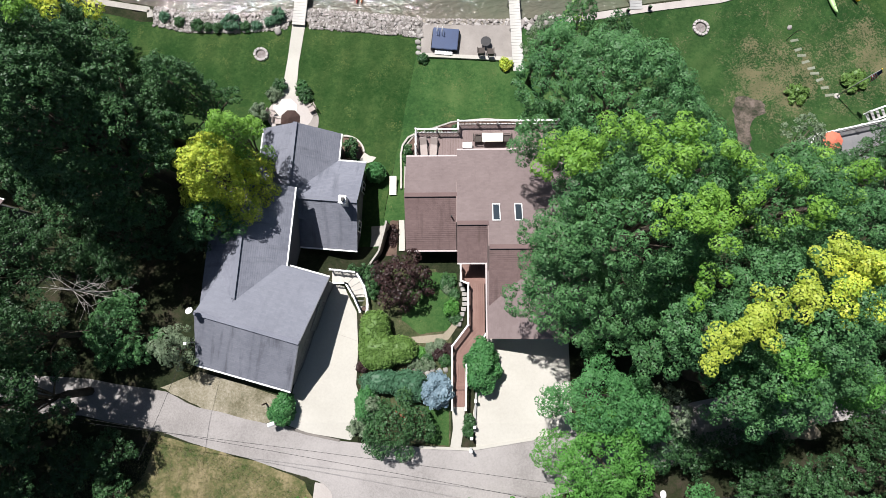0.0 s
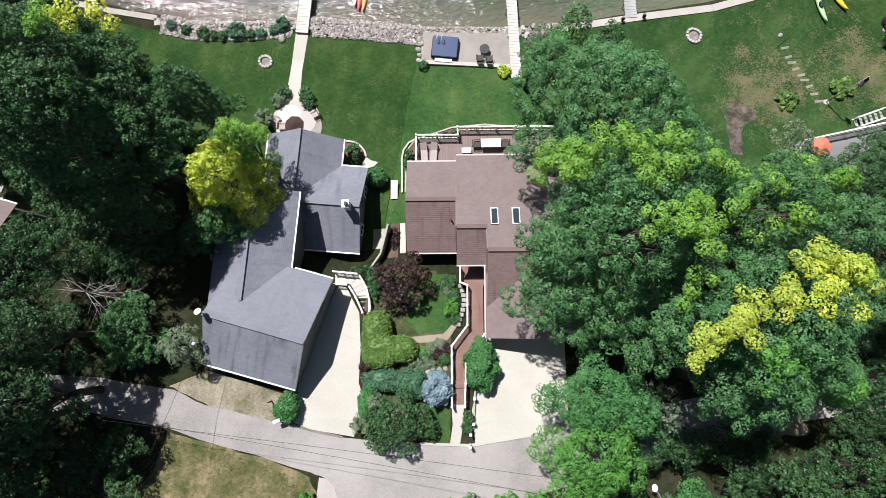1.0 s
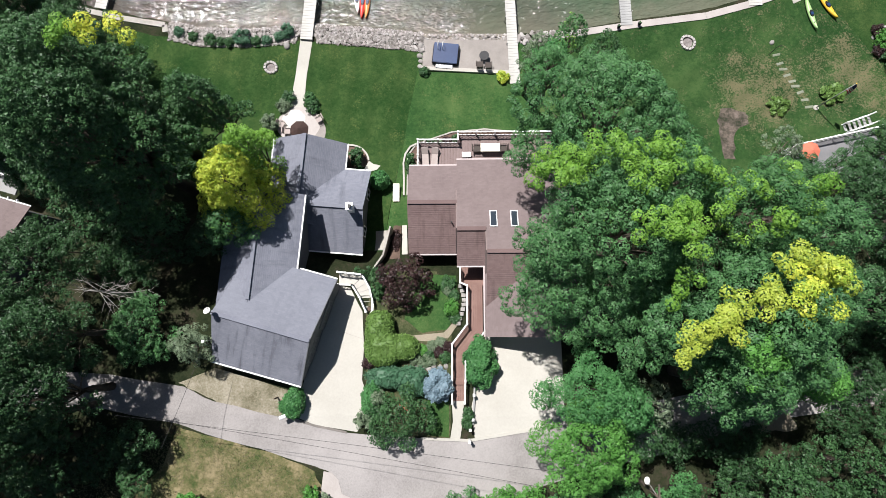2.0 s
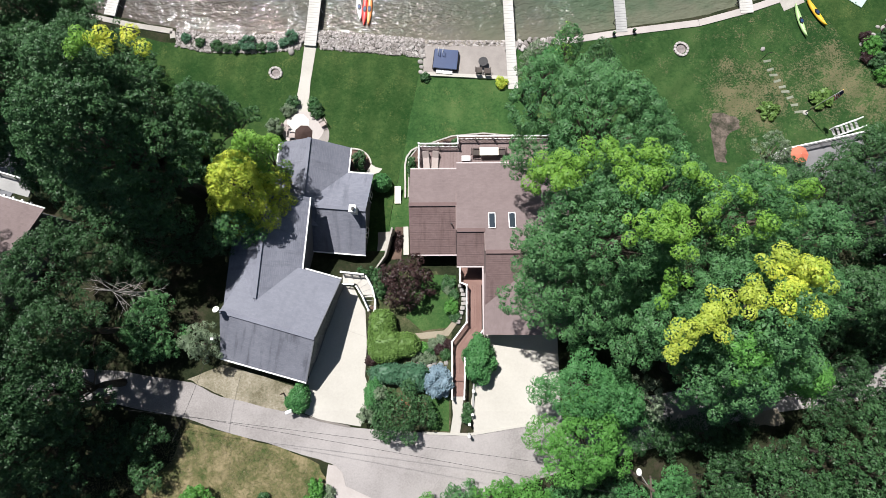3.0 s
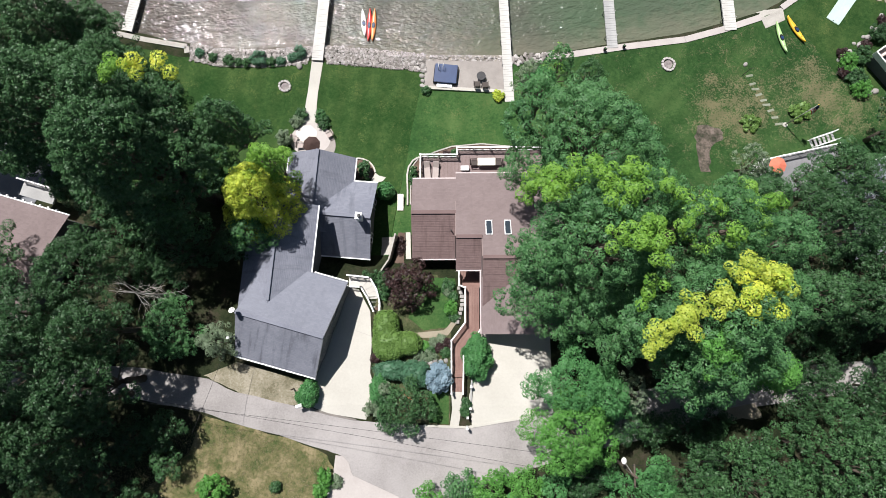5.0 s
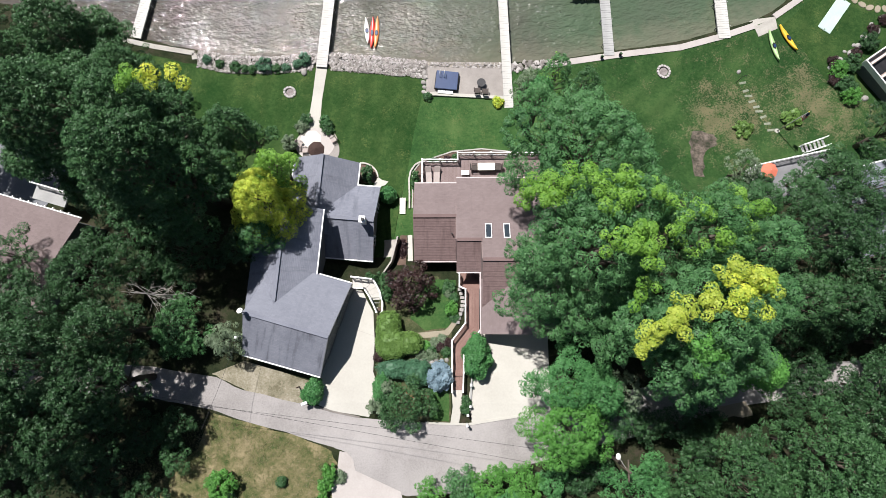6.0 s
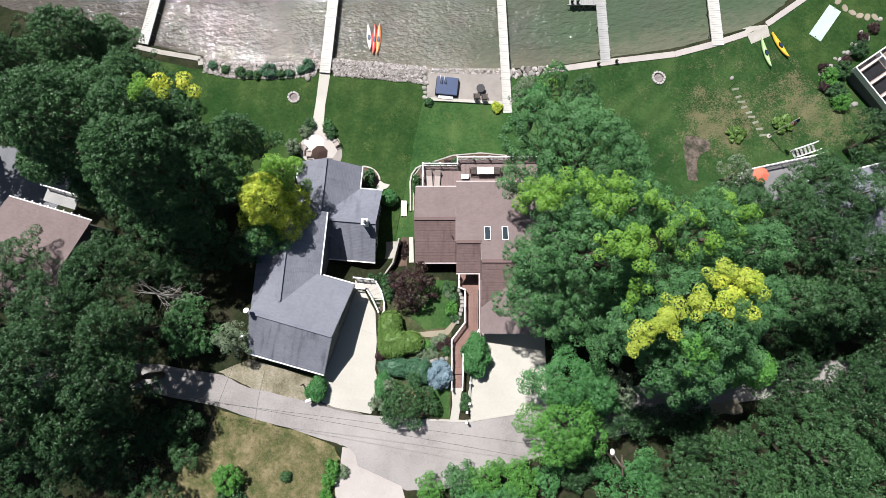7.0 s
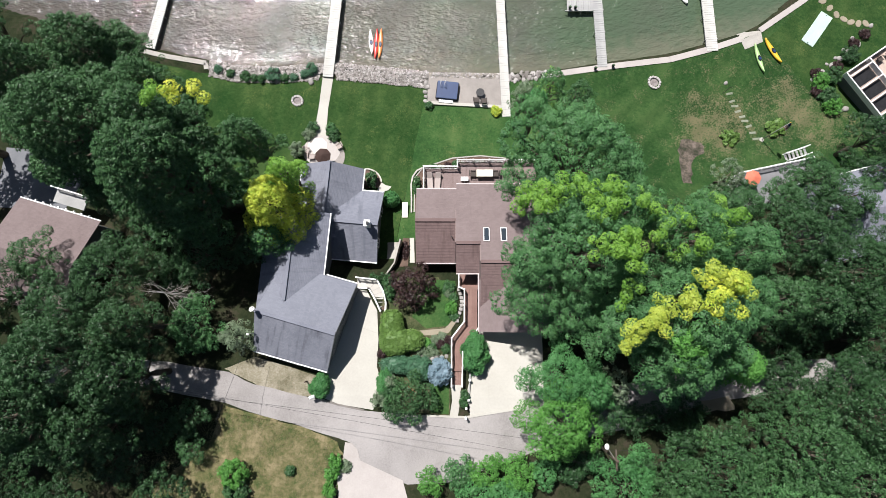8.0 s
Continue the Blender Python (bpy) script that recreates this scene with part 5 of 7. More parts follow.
def rock_field(name, outline, n, size, label, seed, lift=0.1, zfix=None):
    """Broken stones heaped over a stretch of shore, joined."""
    r = np.random.default_rng(seed)
    bm = bmesh.new()
    bmesh.ops.create_cube(bm, size=1.5)
    bmesh.ops.bevel(bm, geom=bm.edges[:], offset=0.28, segments=1, affect="EDGES")
    V = np.array([v.co[:] for v in bm.verts])
    bm.verts.index_update()
    bmesh.ops.triangulate(bm, faces=bm.faces[:])
    F = np.array([[v.index for v in f.verts] for f in bm.faces])
    bm.free()
    vs, fs = [], []
    k = 0
    (x0, x1, lo, hi) = outline
    while k < n:
        x = r.uniform(x0, x1)
        d = r.uniform(lo, hi)
        y = shore(x) + d
        if -17.4 < x < -15.2 and y < 30.7:
            continue
        s = size * r.uniform(0.5, 1.5) * np.array((r.uniform(0.8, 1.3), r.uniform(0.7, 1.1), r.uniform(0.5, 0.8)))
        v = V * (1 + r.normal(scale=0.17, size=(len(V), 1))) * s
        a = r.uniform(0, 6.28)
        v = np.stack([v[:, 0] * math.cos(a) - v[:, 1] * math.sin(a), v[:, 0] * math.sin(a) + v[:, 1] * math.cos(a), v[:, 2]], 1)
        z = max(ground(x, y), -0.25) + lift * r.uniform(0.2, 1.6) if zfix is None else zfix
        vs.append(v + np.array((x, y, z)))
        fs.append(F + k * len(V))
        k += 1
    me = bpy.data.meshes.new(name)
    me.from_pydata(np.concatenate(vs).tolist(), [], np.concatenate(fs).tolist())
    me.materials.append(ROCK_MIX)
    return tagged(new(name, me), label, "rocks", kind="stuff")


def rock_mix():
    n = Nodes("broken_limestone")
    isl = n.add("NewGeometry").outputs["Random Per Island"]
    o = n.coords()
    col = n.ramp(isl, [(0.0, (0.11, 0.1, 0.09)), (0.3, (0.22, 0.205, 0.19)), (0.7, (0.34, 0.315, 0.3)), (1.0, (0.5, 0.475, 0.455))])
    col = n.mix(n.calc("MULTIPLY", n.noise(o, 7, 5), 0.5), col, (0.2, 0.18, 0.16))
    n.bump(n.noise(o, 12, 5), 0.4, 0.03)
    return n.done(col, 0.9, 0, 0.25)


ROCK_MIX = rock_mix()
rock_field("shore_rocks", (-31.5, -3.6, -1.9, 0.6), 5200, 0.12, "heap of pale broken stones along the shore", 1)
rock_field("shore_pebbles", (-3.6, 5.5, -0.5, 0.4), 260, 0.11, "small stones along the waterline", 2, 0.04)
rock_field("shore_rocks", (5.8, 11.2, -0.9, 0.3), 90, 0.22, "pale broken stones along the shore", 3)


def boulder(x, y, s, label="pale rounded garden stone", name="boulder", seed=0, group="garden stones", mat=None):
    bm = bmesh.new()
    bmesh.ops.create_icosphere(bm, subdivisions=2, radius=1.0)
    r = random.Random(seed)
    for v in bm.verts:
        v.co *= 1 + 0.16 * noise.noise(v.co * 1.4 + Vector((seed, 0, 0)))
        v.co = Vector((v.co.x * s * r.uniform(1.05, 1.06), v.co.y * s * 0.85, v.co.z * s * 0.6))
    bm.transform(pose(x, y, ground(x, y) + s * 0.25, 0, 0, r.uniform(0, 180)))
    ob = part(name, bm, mat or ROCK, None, label, True)
    return tagged(ob, category="stone", group=group)


for i, (x, y, s) in enumerate([(-3.1, -3.9, 0.3), (-2.6, -4.1, 0.24), (-2.15, -3.85, 0.27), (-1.6, -3.9, 0.22), (-1.1, -3.85, 0.25), (-3.6, -3.7, 0.28), (-3.95, 27.0, 0.3), (-3.9, 27.6, 0.28), (-4.0, 28.2, 0.33), (-3.85, 28.8, 0.3), (-3.9, 29.4, 0.34), (33.25, 29.2, 0.28), (-18.4, 29.6, 0.42)]):
    boulder(x, y, s, seed=i)
for i, (x, y, s) in enumerate([(44.1, 28.7, 0.4), (44.7, 27.6, 0.5), (45.6, 26.2, 0.55), (46.6, 25.5, 0.6), (45.2, 30.6, 0.45), (46.4, 31.4, 0.5), (47.4, 32.3, 0.5), (48.6, 33.2, 0.55), (49.8, 34.1, 0.5), (47.4, 25.7, 0.5), (46.9, 32.4, 0.3), (48.0, 33.4, 0.35), (49.2, 35.0, 0.35), (50.6, 35.9, 0.4), (45.8, 31.6, 0.3), (43.8, 29.6, 0.3), (51.6, 36.6, 0.4)]):
    boulder(x, y, s * 0.8, "pale stone edging the neighbour's bed", seed=20 + i, group="stones round the neighbour's bed")
for i in range(9):
    y = 3.2 - 0.42 * i
    x = 0.22 + 0.3 * math.sin(i * 0.5)
    st = tagged(part("edging_stone", boxes((-0.2, -0.16, -0.25, 0.2, 0.16, 0.3), m=pose(x, y, ground(x, y), 0, 0, 8 * math.sin(i * 2.0))), ROCK, None, "flat grey edging stone beside the boardwalk"), category="stone", group="edging stones")


# ---- docks ----
def dock(a, b, width, z, material, label, plank=0.3, posts=True):
    """A dock on posts from a to b, with its planks across."""
    a, b = Vector((*a, z)), Vector((*b, z))
    d = (b - a)
    n = d.normalized()
    side = Vector((-n.y, n.x, 0))
    t = thing("dock", a, label, "dock", "docks")
    face = math.degrees(math.atan2(n.y, n.x))
    me = None
    count = int(d.length / plank)
    for k in range(count):
        c = a + n * (k + 0.5) * plank
        if me is None:
            bm = boxes((-plank / 2 + 0.012, -width / 2, -0.05, plank / 2 - 0.012, width / 2, 0))
            me = bpy.data.meshes.new("plank")
            bm.to_mesh(me)
            bm.free()
            me.materials.append(material)
        ob = new("plank", me)
        ob.parent = t
        jig = math.sin(k * 12.9898) * 0.5
        ob.matrix_basis = Matrix.Translation(c - a + Vector((0, 0, 0.006 * jig))) @ pose(0, 0, 0, 0, 0, face + 0.3 * jig)
    for s in (-1, 1):
        o = side * s * (width / 2 - 0.05) - Vector((0, 0, 0.13))
        part("stringer", beams([(a + o, b + o)], 0.08, 0.16), WEATHERED, t)
    if posts:
        k = 1.5
        while k < d.length:
            for s in (-1, 1):
                c = a + n * k + side * s * (width / 2 + 0.05)
                part("post", tube([c + Vector((0, 0, -2.2)), c + Vector((0, 0, 0.12))], [0.045, 0.045], 7), WEATHERED, t)
            k += 3.0
    return t


dock((-16.27, 30.2), (-14.15, 56.0), 1.32, 1.0, DOCK_MAT, "long pale plank dock on posts")
dock((6.1, 24.9), (4.75, 56.0), 1.08, 1.08, DOCK_MAT, "long pale plank dock beside the gravel pad")
dock((18.15, 31.4), (17.4, 48.0), 1.2, 0.78, WEATHERED, "weathered grey plank dock on the lake")
dock((31.85, 33.4), (31.0, 50.0), 1.4, 0.78, DOCK_MAT, "white plank dock on the lake")
dock((-39.3, 34.3), (-36.2, 50.0), 1.3, 0.75, DOCK_MAT, "pale plank dock beside the shore trees")
dock((17.2, 39.6), (13.65, 39.65), 1.6, 0.78, WEATHERED, "short weathered grey side dock")


def mooring(x, y, z, label, name="planter"):
    t = thing(name, (x, y, z), label, "planter", "pots on the seawall")
    part("pot", tube([(x, y, z), (x, y, z + 0.28), (x, y, z + 0.42)], [0.12, 0.17, 0.19], 12), DARK, t, "black pot", True)
    leaves("plant", [(x, y, z + 0.5, 0.18)], 30, 0.12, LEAF_OAK, t, 77)


mooring(17.2, 31.1, 0.72, "black pot with a green plant on the seawall")
mooring(19.4, 31.4, 0.72, "black pot with a green plant on the seawall")
mooring(14.2, 39.1, 0.8, "black pot with a plant on the side dock")
mooring(14.9, 39.1, 0.8, "black pot with a plant on the side dock")


def plastic(name, c):
    return mottled(name, tuple(v * 0.8 for v in c), c, 0.6, 6, 0.35, 0.03, spec=0.5)


RED, ORANGE, LIME, YELLOW = plastic("red_plastic", (0.62, 0.05, 0.04)), plastic("orange_plastic", (0.75, 0.26, 0.08)), plastic("lime_plastic", (0.38, 0.58, 0.24)), plastic("yellow_plastic", (0.75, 0.46, 0.04))
HULL = plastic("white_plastic", (0.78, 0.78, 0.75))
BLUE = mottled("blue_vinyl", (0.006, 0.022, 0.08), (0.011, 0.042, 0.125), 0.5, 8, 0.5, 0.1)
TERRA = mottled("coral_canvas", (0.52, 0.13, 0.08), (0.62, 0.19, 0.12), 0.8, 15, 0.9, 0.15)


def kayak(a, b, z, material, label, width=0.62):
    """A kayak from bow a to stern b: a tapered hull with a cockpit and a hatch."""
    a, b = Vector((*a, z)), Vector((*b, z))
    t = thing("kayak", a.lerp(b, 0.5), label, "kayak", "kayaks")
    bm = bmesh.new()
    n = (b - a).normalized()
    side = Vector((-n.y, n.x, 0))
    rings = []
    for i in range(17):
        f = i / 16
        w = width / 2 * math.sin(math.pi * min(max(f, 0.012), 0.988)) ** 0.62
        lift = 0.14 * (abs(f - 0.5) * 2) ** 3
        c = a.lerp(b, f)
        rings.append([bm.verts.new(c + side * w * math.cos(q) + Vector((0, 0, lift + (0.2 * math.sin(q) if q < math.pi else 0.15 * math.sin(q))))) for q in (math.tau * k / 12 for k in range(12))])
    for r, s in zip(rings, rings[1:]):
        for k in range(12):
            bm.faces.new((r[k], r[(k + 1) % 12], s[(k + 1) % 12], s[k]))
    bm.faces.new(rings[0]), bm.faces.new(rings[-1])
    part("hull", bm, material, t, smooth=True)
    ang = math.degrees(math.atan2(n.y, n.x))
    c = a.lerp(b, 0.52)
    bm = bmesh.new()
    bmesh.ops.create_cone(bm, cap_ends=True, segments=20, radius1=1, radius2=0.92, depth=0.07, matrix=Matrix.LocRotScale((0, 0, 0), None, (0.42, 0.2, 1)))
    bm.transform(pose(c.x, c.y, z + 0.215, 0, 0, ang))
    ck = part("cockpit", bm, DARK, t, "dark open cockpit")
    part("seat", boxes((-0.12, -0.14, 0, 0.2, 0.14, 0.045), m=pose(c.x, c.y, z + 0.24, 0, 0, ang)), BLUE, ck)
    h = a.lerp(b, 0.8)
    bm = bmesh.new()
    bmesh.ops.create_cone(bm, cap_ends=True, segments=14, radius1=0.11, radius2=0.1, depth=0.05)
    bm.transform(pose(h.x, h.y, z + 0.19, 0, 0, 0))
    part("hatch", bm, DARK, t, "black hatch")
    return t


kayak((-11.15, 36.8), (-10.85, 33.5), 0.12, HULL, "white kayak floating by the dock")
kayak((-10.25, 36.9), (-10.45, 32.9), 0.12, RED, "red kayak floating by the dock")
kayak((-9.7, 36.9), (-9.95, 32.9), 0.12, ORANGE, "orange kayak floating by the dock")
kayak((37.0, 34.2), (37.9, 30.5), 0.85, LIME, "lime green kayak on the grass", 0.56)
kayak((38.3, 34.9), (40.1, 31.7), 0.85, YELLOW, "yellow kayak on the grass")
kayak((28.3, 43.4), (29.2, 40.0), 0.12, HULL, "white boat bow on the lake", 1.2)


def swim_mat():
    m = Vector((44.94, 36.2, 0))
    t = thing("floating_mat", (m.x, m.y, 0.64), "large white foam mat lying on the lawn", "mat")
    bm = boxes((-0.82, -2.35, 0, 0.82, 2.35, 0.09))
    bmesh.ops.bevel(bm, geom=bm.edges[:], offset=0.03, segments=2, affect="EDGES")
    bm.transform(pose(m.x, m.y, ground(m.x, m.y) + 0.06, 0, 0, -36))
    part("pad", bm, plastic("pale_mint_foam", (0.46, 0.60, 0.53)), t)
    for k in (-2.2, 2.2):
        part("grommet", boxes((-0.06, k - 0.05, 0.09, 0.06, k + 0.05, 0.11), m=pose(m.x, m.y, ground(m.x, m.y) + 0.06, 0, 0, -36)), DARK, t)


swim_mat()


def raft():
    t = thing("swim_raft", (-1.2, 28.1, 0.8), "blue-topped swim raft standing on gravel", "swim raft")
    M = pose(-1.22, 28.15, 0.84, 0, 0, -6)
    bm = boxes((-1.3, -1.05, 0.5, 1.3, 1.15, 0.68))
    bmesh.ops.bevel(bm, geom=bm.edges[:], offset=0.04, segments=2, affect="EDGES")
    bm.transform(M)
    part("deck", bm, BLUE, t, "blue deck")
    for x in (-1.15, 1.15):
        part("float", tube([M @ Vector((x, -1.0, 0.25)), M @ Vector((x, 1.1, 0.25))], [0.25, 0.25], 12), DARK, t, "dark float", True)
    for x in (-0.35, -0.85):
        ladder_pts = [M @ Vector((x, 0.95, 0.65)), M @ Vector((x, 0.95, 1.35)), M @ Vector((x, 0.55, 1.45)), M @ Vector((x, 0.35, 0.7))]
        part("ladder_rail", tube(ladder_pts, [0.035] * 4, 8), WHITE, t, "white ladder rail", True)
    st = part("steps", boxes((-0.95, -1.45, 0.3, 0.85, -1.1, 0.36), m=M), WEATHERED, t, "grey steps")
    for k in range(6):
        part("slat", boxes((-0.92 + 0.3 * k, -1.5, 0.36, -0.66 + 0.3 * k, -1.08, 0.385), m=M), WHITE, st)
    part("leg", boxes((-0.95, -1.45, -0.02, -0.88, -1.38, 0.3), (0.78, -1.45, -0.02, 0.85, -1.38, 0.3), m=M), DARK, st)


raft()


def chair(x, y, z, turn, material, label, name="chair", group="chairs"):
    """A garden armchair: seat, back, arms, legs."""
    t = thing(name, (x, y, z), label, "chair", group)
    M = pose(x, y, z, 0, 0, turn)
    part("seat", boxes((-0.3, -0.3, 0.38, 0.3, 0.3, 0.46), m=M), material, t)
    part("backrest", boxes((-0.3, 0.24, 0.46, 0.3, 0.32, 0.95), m=M @ pose(0, 0.05, 0, -8, 0, 0)), material, t)
    for s in (-1, 1):
        part("arm", boxes((s * 0.3, -0.3, 0.62, s * 0.38, 0.3, 0.66), m=M), material, t)
        for q in (-0.27, 0.27):
            part("leg", boxes((s * 0.27 - 0.03, q - 0.03, 0, s * 0.27 + 0.03, q + 0.03, 0.38), m=M), material, t)
    return t


def fire_bowl(x, y):
    g = ground(x, y) + 0.09
    t = thing("fire_bowl", (x, y, g), "dark metal fire bowl on the gravel pad", "fire bowl")
    part("bowl", tube([(x, y, g + 0.25), (x, y, g + 0.4), (x, y, g + 0.55)], [0.2, 0.42, 0.48], 18), DARK, t, smooth=True)
    part("rim", tube([(x, y, g + 0.54), (x, y, g + 0.58)], [0.52, 0.52], 18), DARK, t)
    for k in range(3):
        a = k * 2.1
        part("leg", beams([((x + 0.3 * math.cos(a), y + 0.3 * math.sin(a), g), (x + 0.2 * math.cos(a), y + 0.2 * math.sin(a), g + 0.3))], 0.05, 0.05), DARK, t)


fire_bowl(2.85, 27.9)
chair(2.35, 26.95, 0.92, 180, mottled("dark_wicker", (0.035, 0.028, 0.025), (0.08, 0.065, 0.055), 2, 25, 0.7, 0.4), "dark wicker armchair on the gravel pad", group="chairs by the fire bowl")
chair(3.3, 26.85, 0.92, 180, bpy.data.materials["dark_wicker"], "dark wicker armchair on the gravel pad", group="chairs by the fire bowl")


ASH = mottled("grey_ash", (0.1, 0.085, 0.08), (0.3, 0.27, 0.26), 2.0, 9, 1.0, 0.6, 0.03)
PIT_STONE = mottled("pale_pit_stone", (0.3, 0.28, 0.265), (0.58, 0.55, 0.53), 1.2, 9, 0.9, 0.4, 0.03, lone=0.7)


def fire_pit(x, y, R, label):
    g = ground(x, y)
    t = thing("fire_pit", (x, y, g), label, "fire pit", "fire pits")
    part("ash_bed", tube([(x, y, g), (x, y, g + 0.08)], [R * 0.72, R * 0.72], 20), ASH, t, "grey ash")
    bm = boxes((-0.14, -0.13, 0, 0.14, 0.13, 0.26))
    bmesh.ops.bevel(bm, geom=bm.edges[:], offset=0.025, segments=1, affect="EDGES")
    me = bpy.data.meshes.new("stone")
    bm.to_mesh(me)
    bm.free()
    me.materials.append(PIT_STONE)
    n = int(math.tau * R / 0.31)
    for k in range(n):
        a = math.tau * k / n
        ob = new("stone", me)
        ob.parent = t
        ob.matrix_basis = pose(R * (1 + 0.07 * math.sin(k * 5.3)) * math.cos(a), R * (1 + 0.07 * math.sin(k * 5.3)) * math.sin(a), 0.04 * math.sin(k * 7.7), 0, 0, math.degrees(a) + 90 + 6 * math.sin(k * 3.1))


fire_pit(-20.0, 27.1, 0.62, "ring of pale stones round a fire pit")
fire_pit(24.45, 29.3, 0.7, "ring of pale stones round a fire pit")

for i, (x, y) in enumerate([(33.6, 27.8), (33.85, 26.8), (34.1, 26.15), (34.4, 25.45), (34.85, 24.75), (35.1, 24.2), (35.5, 23.5), (35.85, 22.65), (36.2, 21.85)]):
    wide = 0.4 + 0.04 * math.sin(i * 4.1)
    bm = boxes((-wide, -0.14, -0.1, wide, 0.14, 0.05))
    bmesh.ops.bevel(bm, geom=bm.edges[:], offset=0.03, segments=1, affect="EDGES")
    bm.transform(pose(x, y, ground(x, y) + 0.03, 0, 0, 10 + 9 * math.sin(i * 2.3)))
    tagged(part("stepping_stone", bm, MOSSY, None, "rectangular grey stepping stone in the lawn"), category="stepping stone", group="stepping stones")
for i, (x, y) in enumerate([(45.9, 39.9), (46.75, 39.0), (47.5, 38.1), (48.35, 37.5), (49.2, 37.1), (50.1, 36.9), (51, 36.9), (45.2, 40.7)]):
    bm = bmesh.new()
    bmesh.ops.create_cone(bm, cap_ends=True, segments=9, radius1=0.46, radius2=0.43, depth=0.14)
    bm.transform(pose(x, y, ground(x, y) + 0.05, 0, 0, i * 50) @ Matrix.Diagonal((1.15, 0.8, 1, 1)))
    tagged(part("stepping_stone", bm, SAND, None, "round tan stepping stone in the lawn"), category="stepping stone", group="round stepping stones")


def flagpole(x, y):
    g = ground(x, y)
    t = thing("flagpole", (x, y, g), "tall white flagpole with a hanging striped flag", "flagpole")
    part("pole", tube([(x, y, g), (x, y, g + 3), (x, y, g + 6.1)], [0.06, 0.05, 0.035], 10), WEATHERED, t, smooth=True)
    bm = bmesh.new()
    bmesh.ops.create_icosphere(bm, subdivisions=2, radius=0.06)
    bm.transform(pose(x, y, g + 6.15))
    part("ball", bm, YELLOW, t, "gilt ball")
    bm = bmesh.new()
    bmesh.ops.create_cone(bm, cap_ends=True, segments=14, radius1=0.3, radius2=0.26, depth=0.14)
    bm.transform(pose(x, y, g + 0.06))
    part("base", bm, CONCRETE, t, "pale base")
    bm = bmesh.new()
    uv = bm.loops.layers.uv.new("UVMap")
    cols = []
    for i in range(15):
        u = i / 14
        row = []
        for j in range(14):
            v = j / 13
            row.append(bm.verts.new((x + 0.05 + 0.62 * u + 0.1 * math.sin(v * 3), y + 0.14 * math.sin(u * 9 + v * 2), g + 5.9 - 1.35 * v - 0.9 * u * u)))
        cols.append(row)
    for i in range(14):
        for j in range(13):
            f = bm.faces.new((cols[i][j], cols[i + 1][j], cols[i + 1][j + 1], cols[i][j + 1]))
            for lp, (a, b) in zip(f.loops, ((i, j), (i + 1, j), (i + 1, j + 1), (i, j + 1))):
                lp[uv].uv = (a / 14, b / 13)
    n = Nodes("striped_cloth")
    sep = n.add("SeparateXYZ")
    n.link(n.coords("UV"), sep.inputs[0])
    st = n.calc("LESS_THAN", n.calc("FRACT", n.calc("MULTIPLY", sep.outputs[1], 6.5)), 0.5)
    col = n.mix(st, (0.7, 0.7, 0.68), (0.35, 0.03, 0.04))
    canton = n.calc("MULTIPLY", n.calc("LESS_THAN", sep.outputs[0], 0.42), n.calc("LESS_THAN", sep.outputs[1], 0.54))
    part("flag", bm, n.done(n.mix(canton, col, (0.02, 0.03, 0.12)), 0.9), t, "red and white striped flag with a dark blue corner", True)


flagpole(36.85, 21.75)


def yard_light(x, y):
    g = ground(x, y)
    t = thing("shepherd_hook", (x, y, g), "black garden hook post on the lawn", "post")
    part("post", tube([(x, y, g), (x, y, g + 1.9)], [0.035, 0.03], 8), DARK, t)
    part("hook", tube([(x, y, g + 1.85), (x + 0.12, y, g + 2.05), (x + 0.32, y, g + 2.0), (x + 0.36, y, g + 1.85)], [0.03] * 4, 6), DARK, t)


yard_light(32.8, 27.85)


# ---- rails, decks, stairs ----
def railing(pts, label, post_every=1.9, high=1.0, name="deck_railing", foot=None, bars=DECK_BROWN):
    """A railing along pts (x, y, z of the deck): white posts and top rail, thin balusters between."""
    t = thing(name, pts[0], label, "railing", "white railings")
    for i, (a, b) in enumerate(zip(pts, pts[1:])):
        a, b = Vector(a), Vector(b)
        n = max(1, round((b - a).length / post_every))
        for k in range(n + (1 if i == len(pts) - 2 else 0)):
            c = a.lerp(b, k / n)
            p = part("post", boxes((c.x - 0.06, c.y - 0.06, c.z - 0.3, c.x + 0.06, c.y + 0.06, c.z + high + 0.08)), WHITE, t)
            part("cap", boxes((c.x - 0.085, c.y - 0.085, c.z + high + 0.08, c.x + 0.085, c.y + 0.085, c.z + high + 0.12)), WHITE, p)
        up = Vector((0, 0, high))
        part("top_rail", beams([(a + up, b + up)], 0.13, 0.06), WHITE, t)
        part("bottom_rail", beams([(a + up * 0.1, b + up * 0.1)], 0.06, 0.05), WHITE, t)
        m = max(2, int((b - a).length / 0.125))
        part("balusters", beams([(a.lerp(b, (k + 0.5) / m) + up * 0.1, a.lerp(b, (k + 0.5) / m) + up * 0.97) for k in range(m)], 0.035, 0.035), bars, t, "thin balusters")
    return t


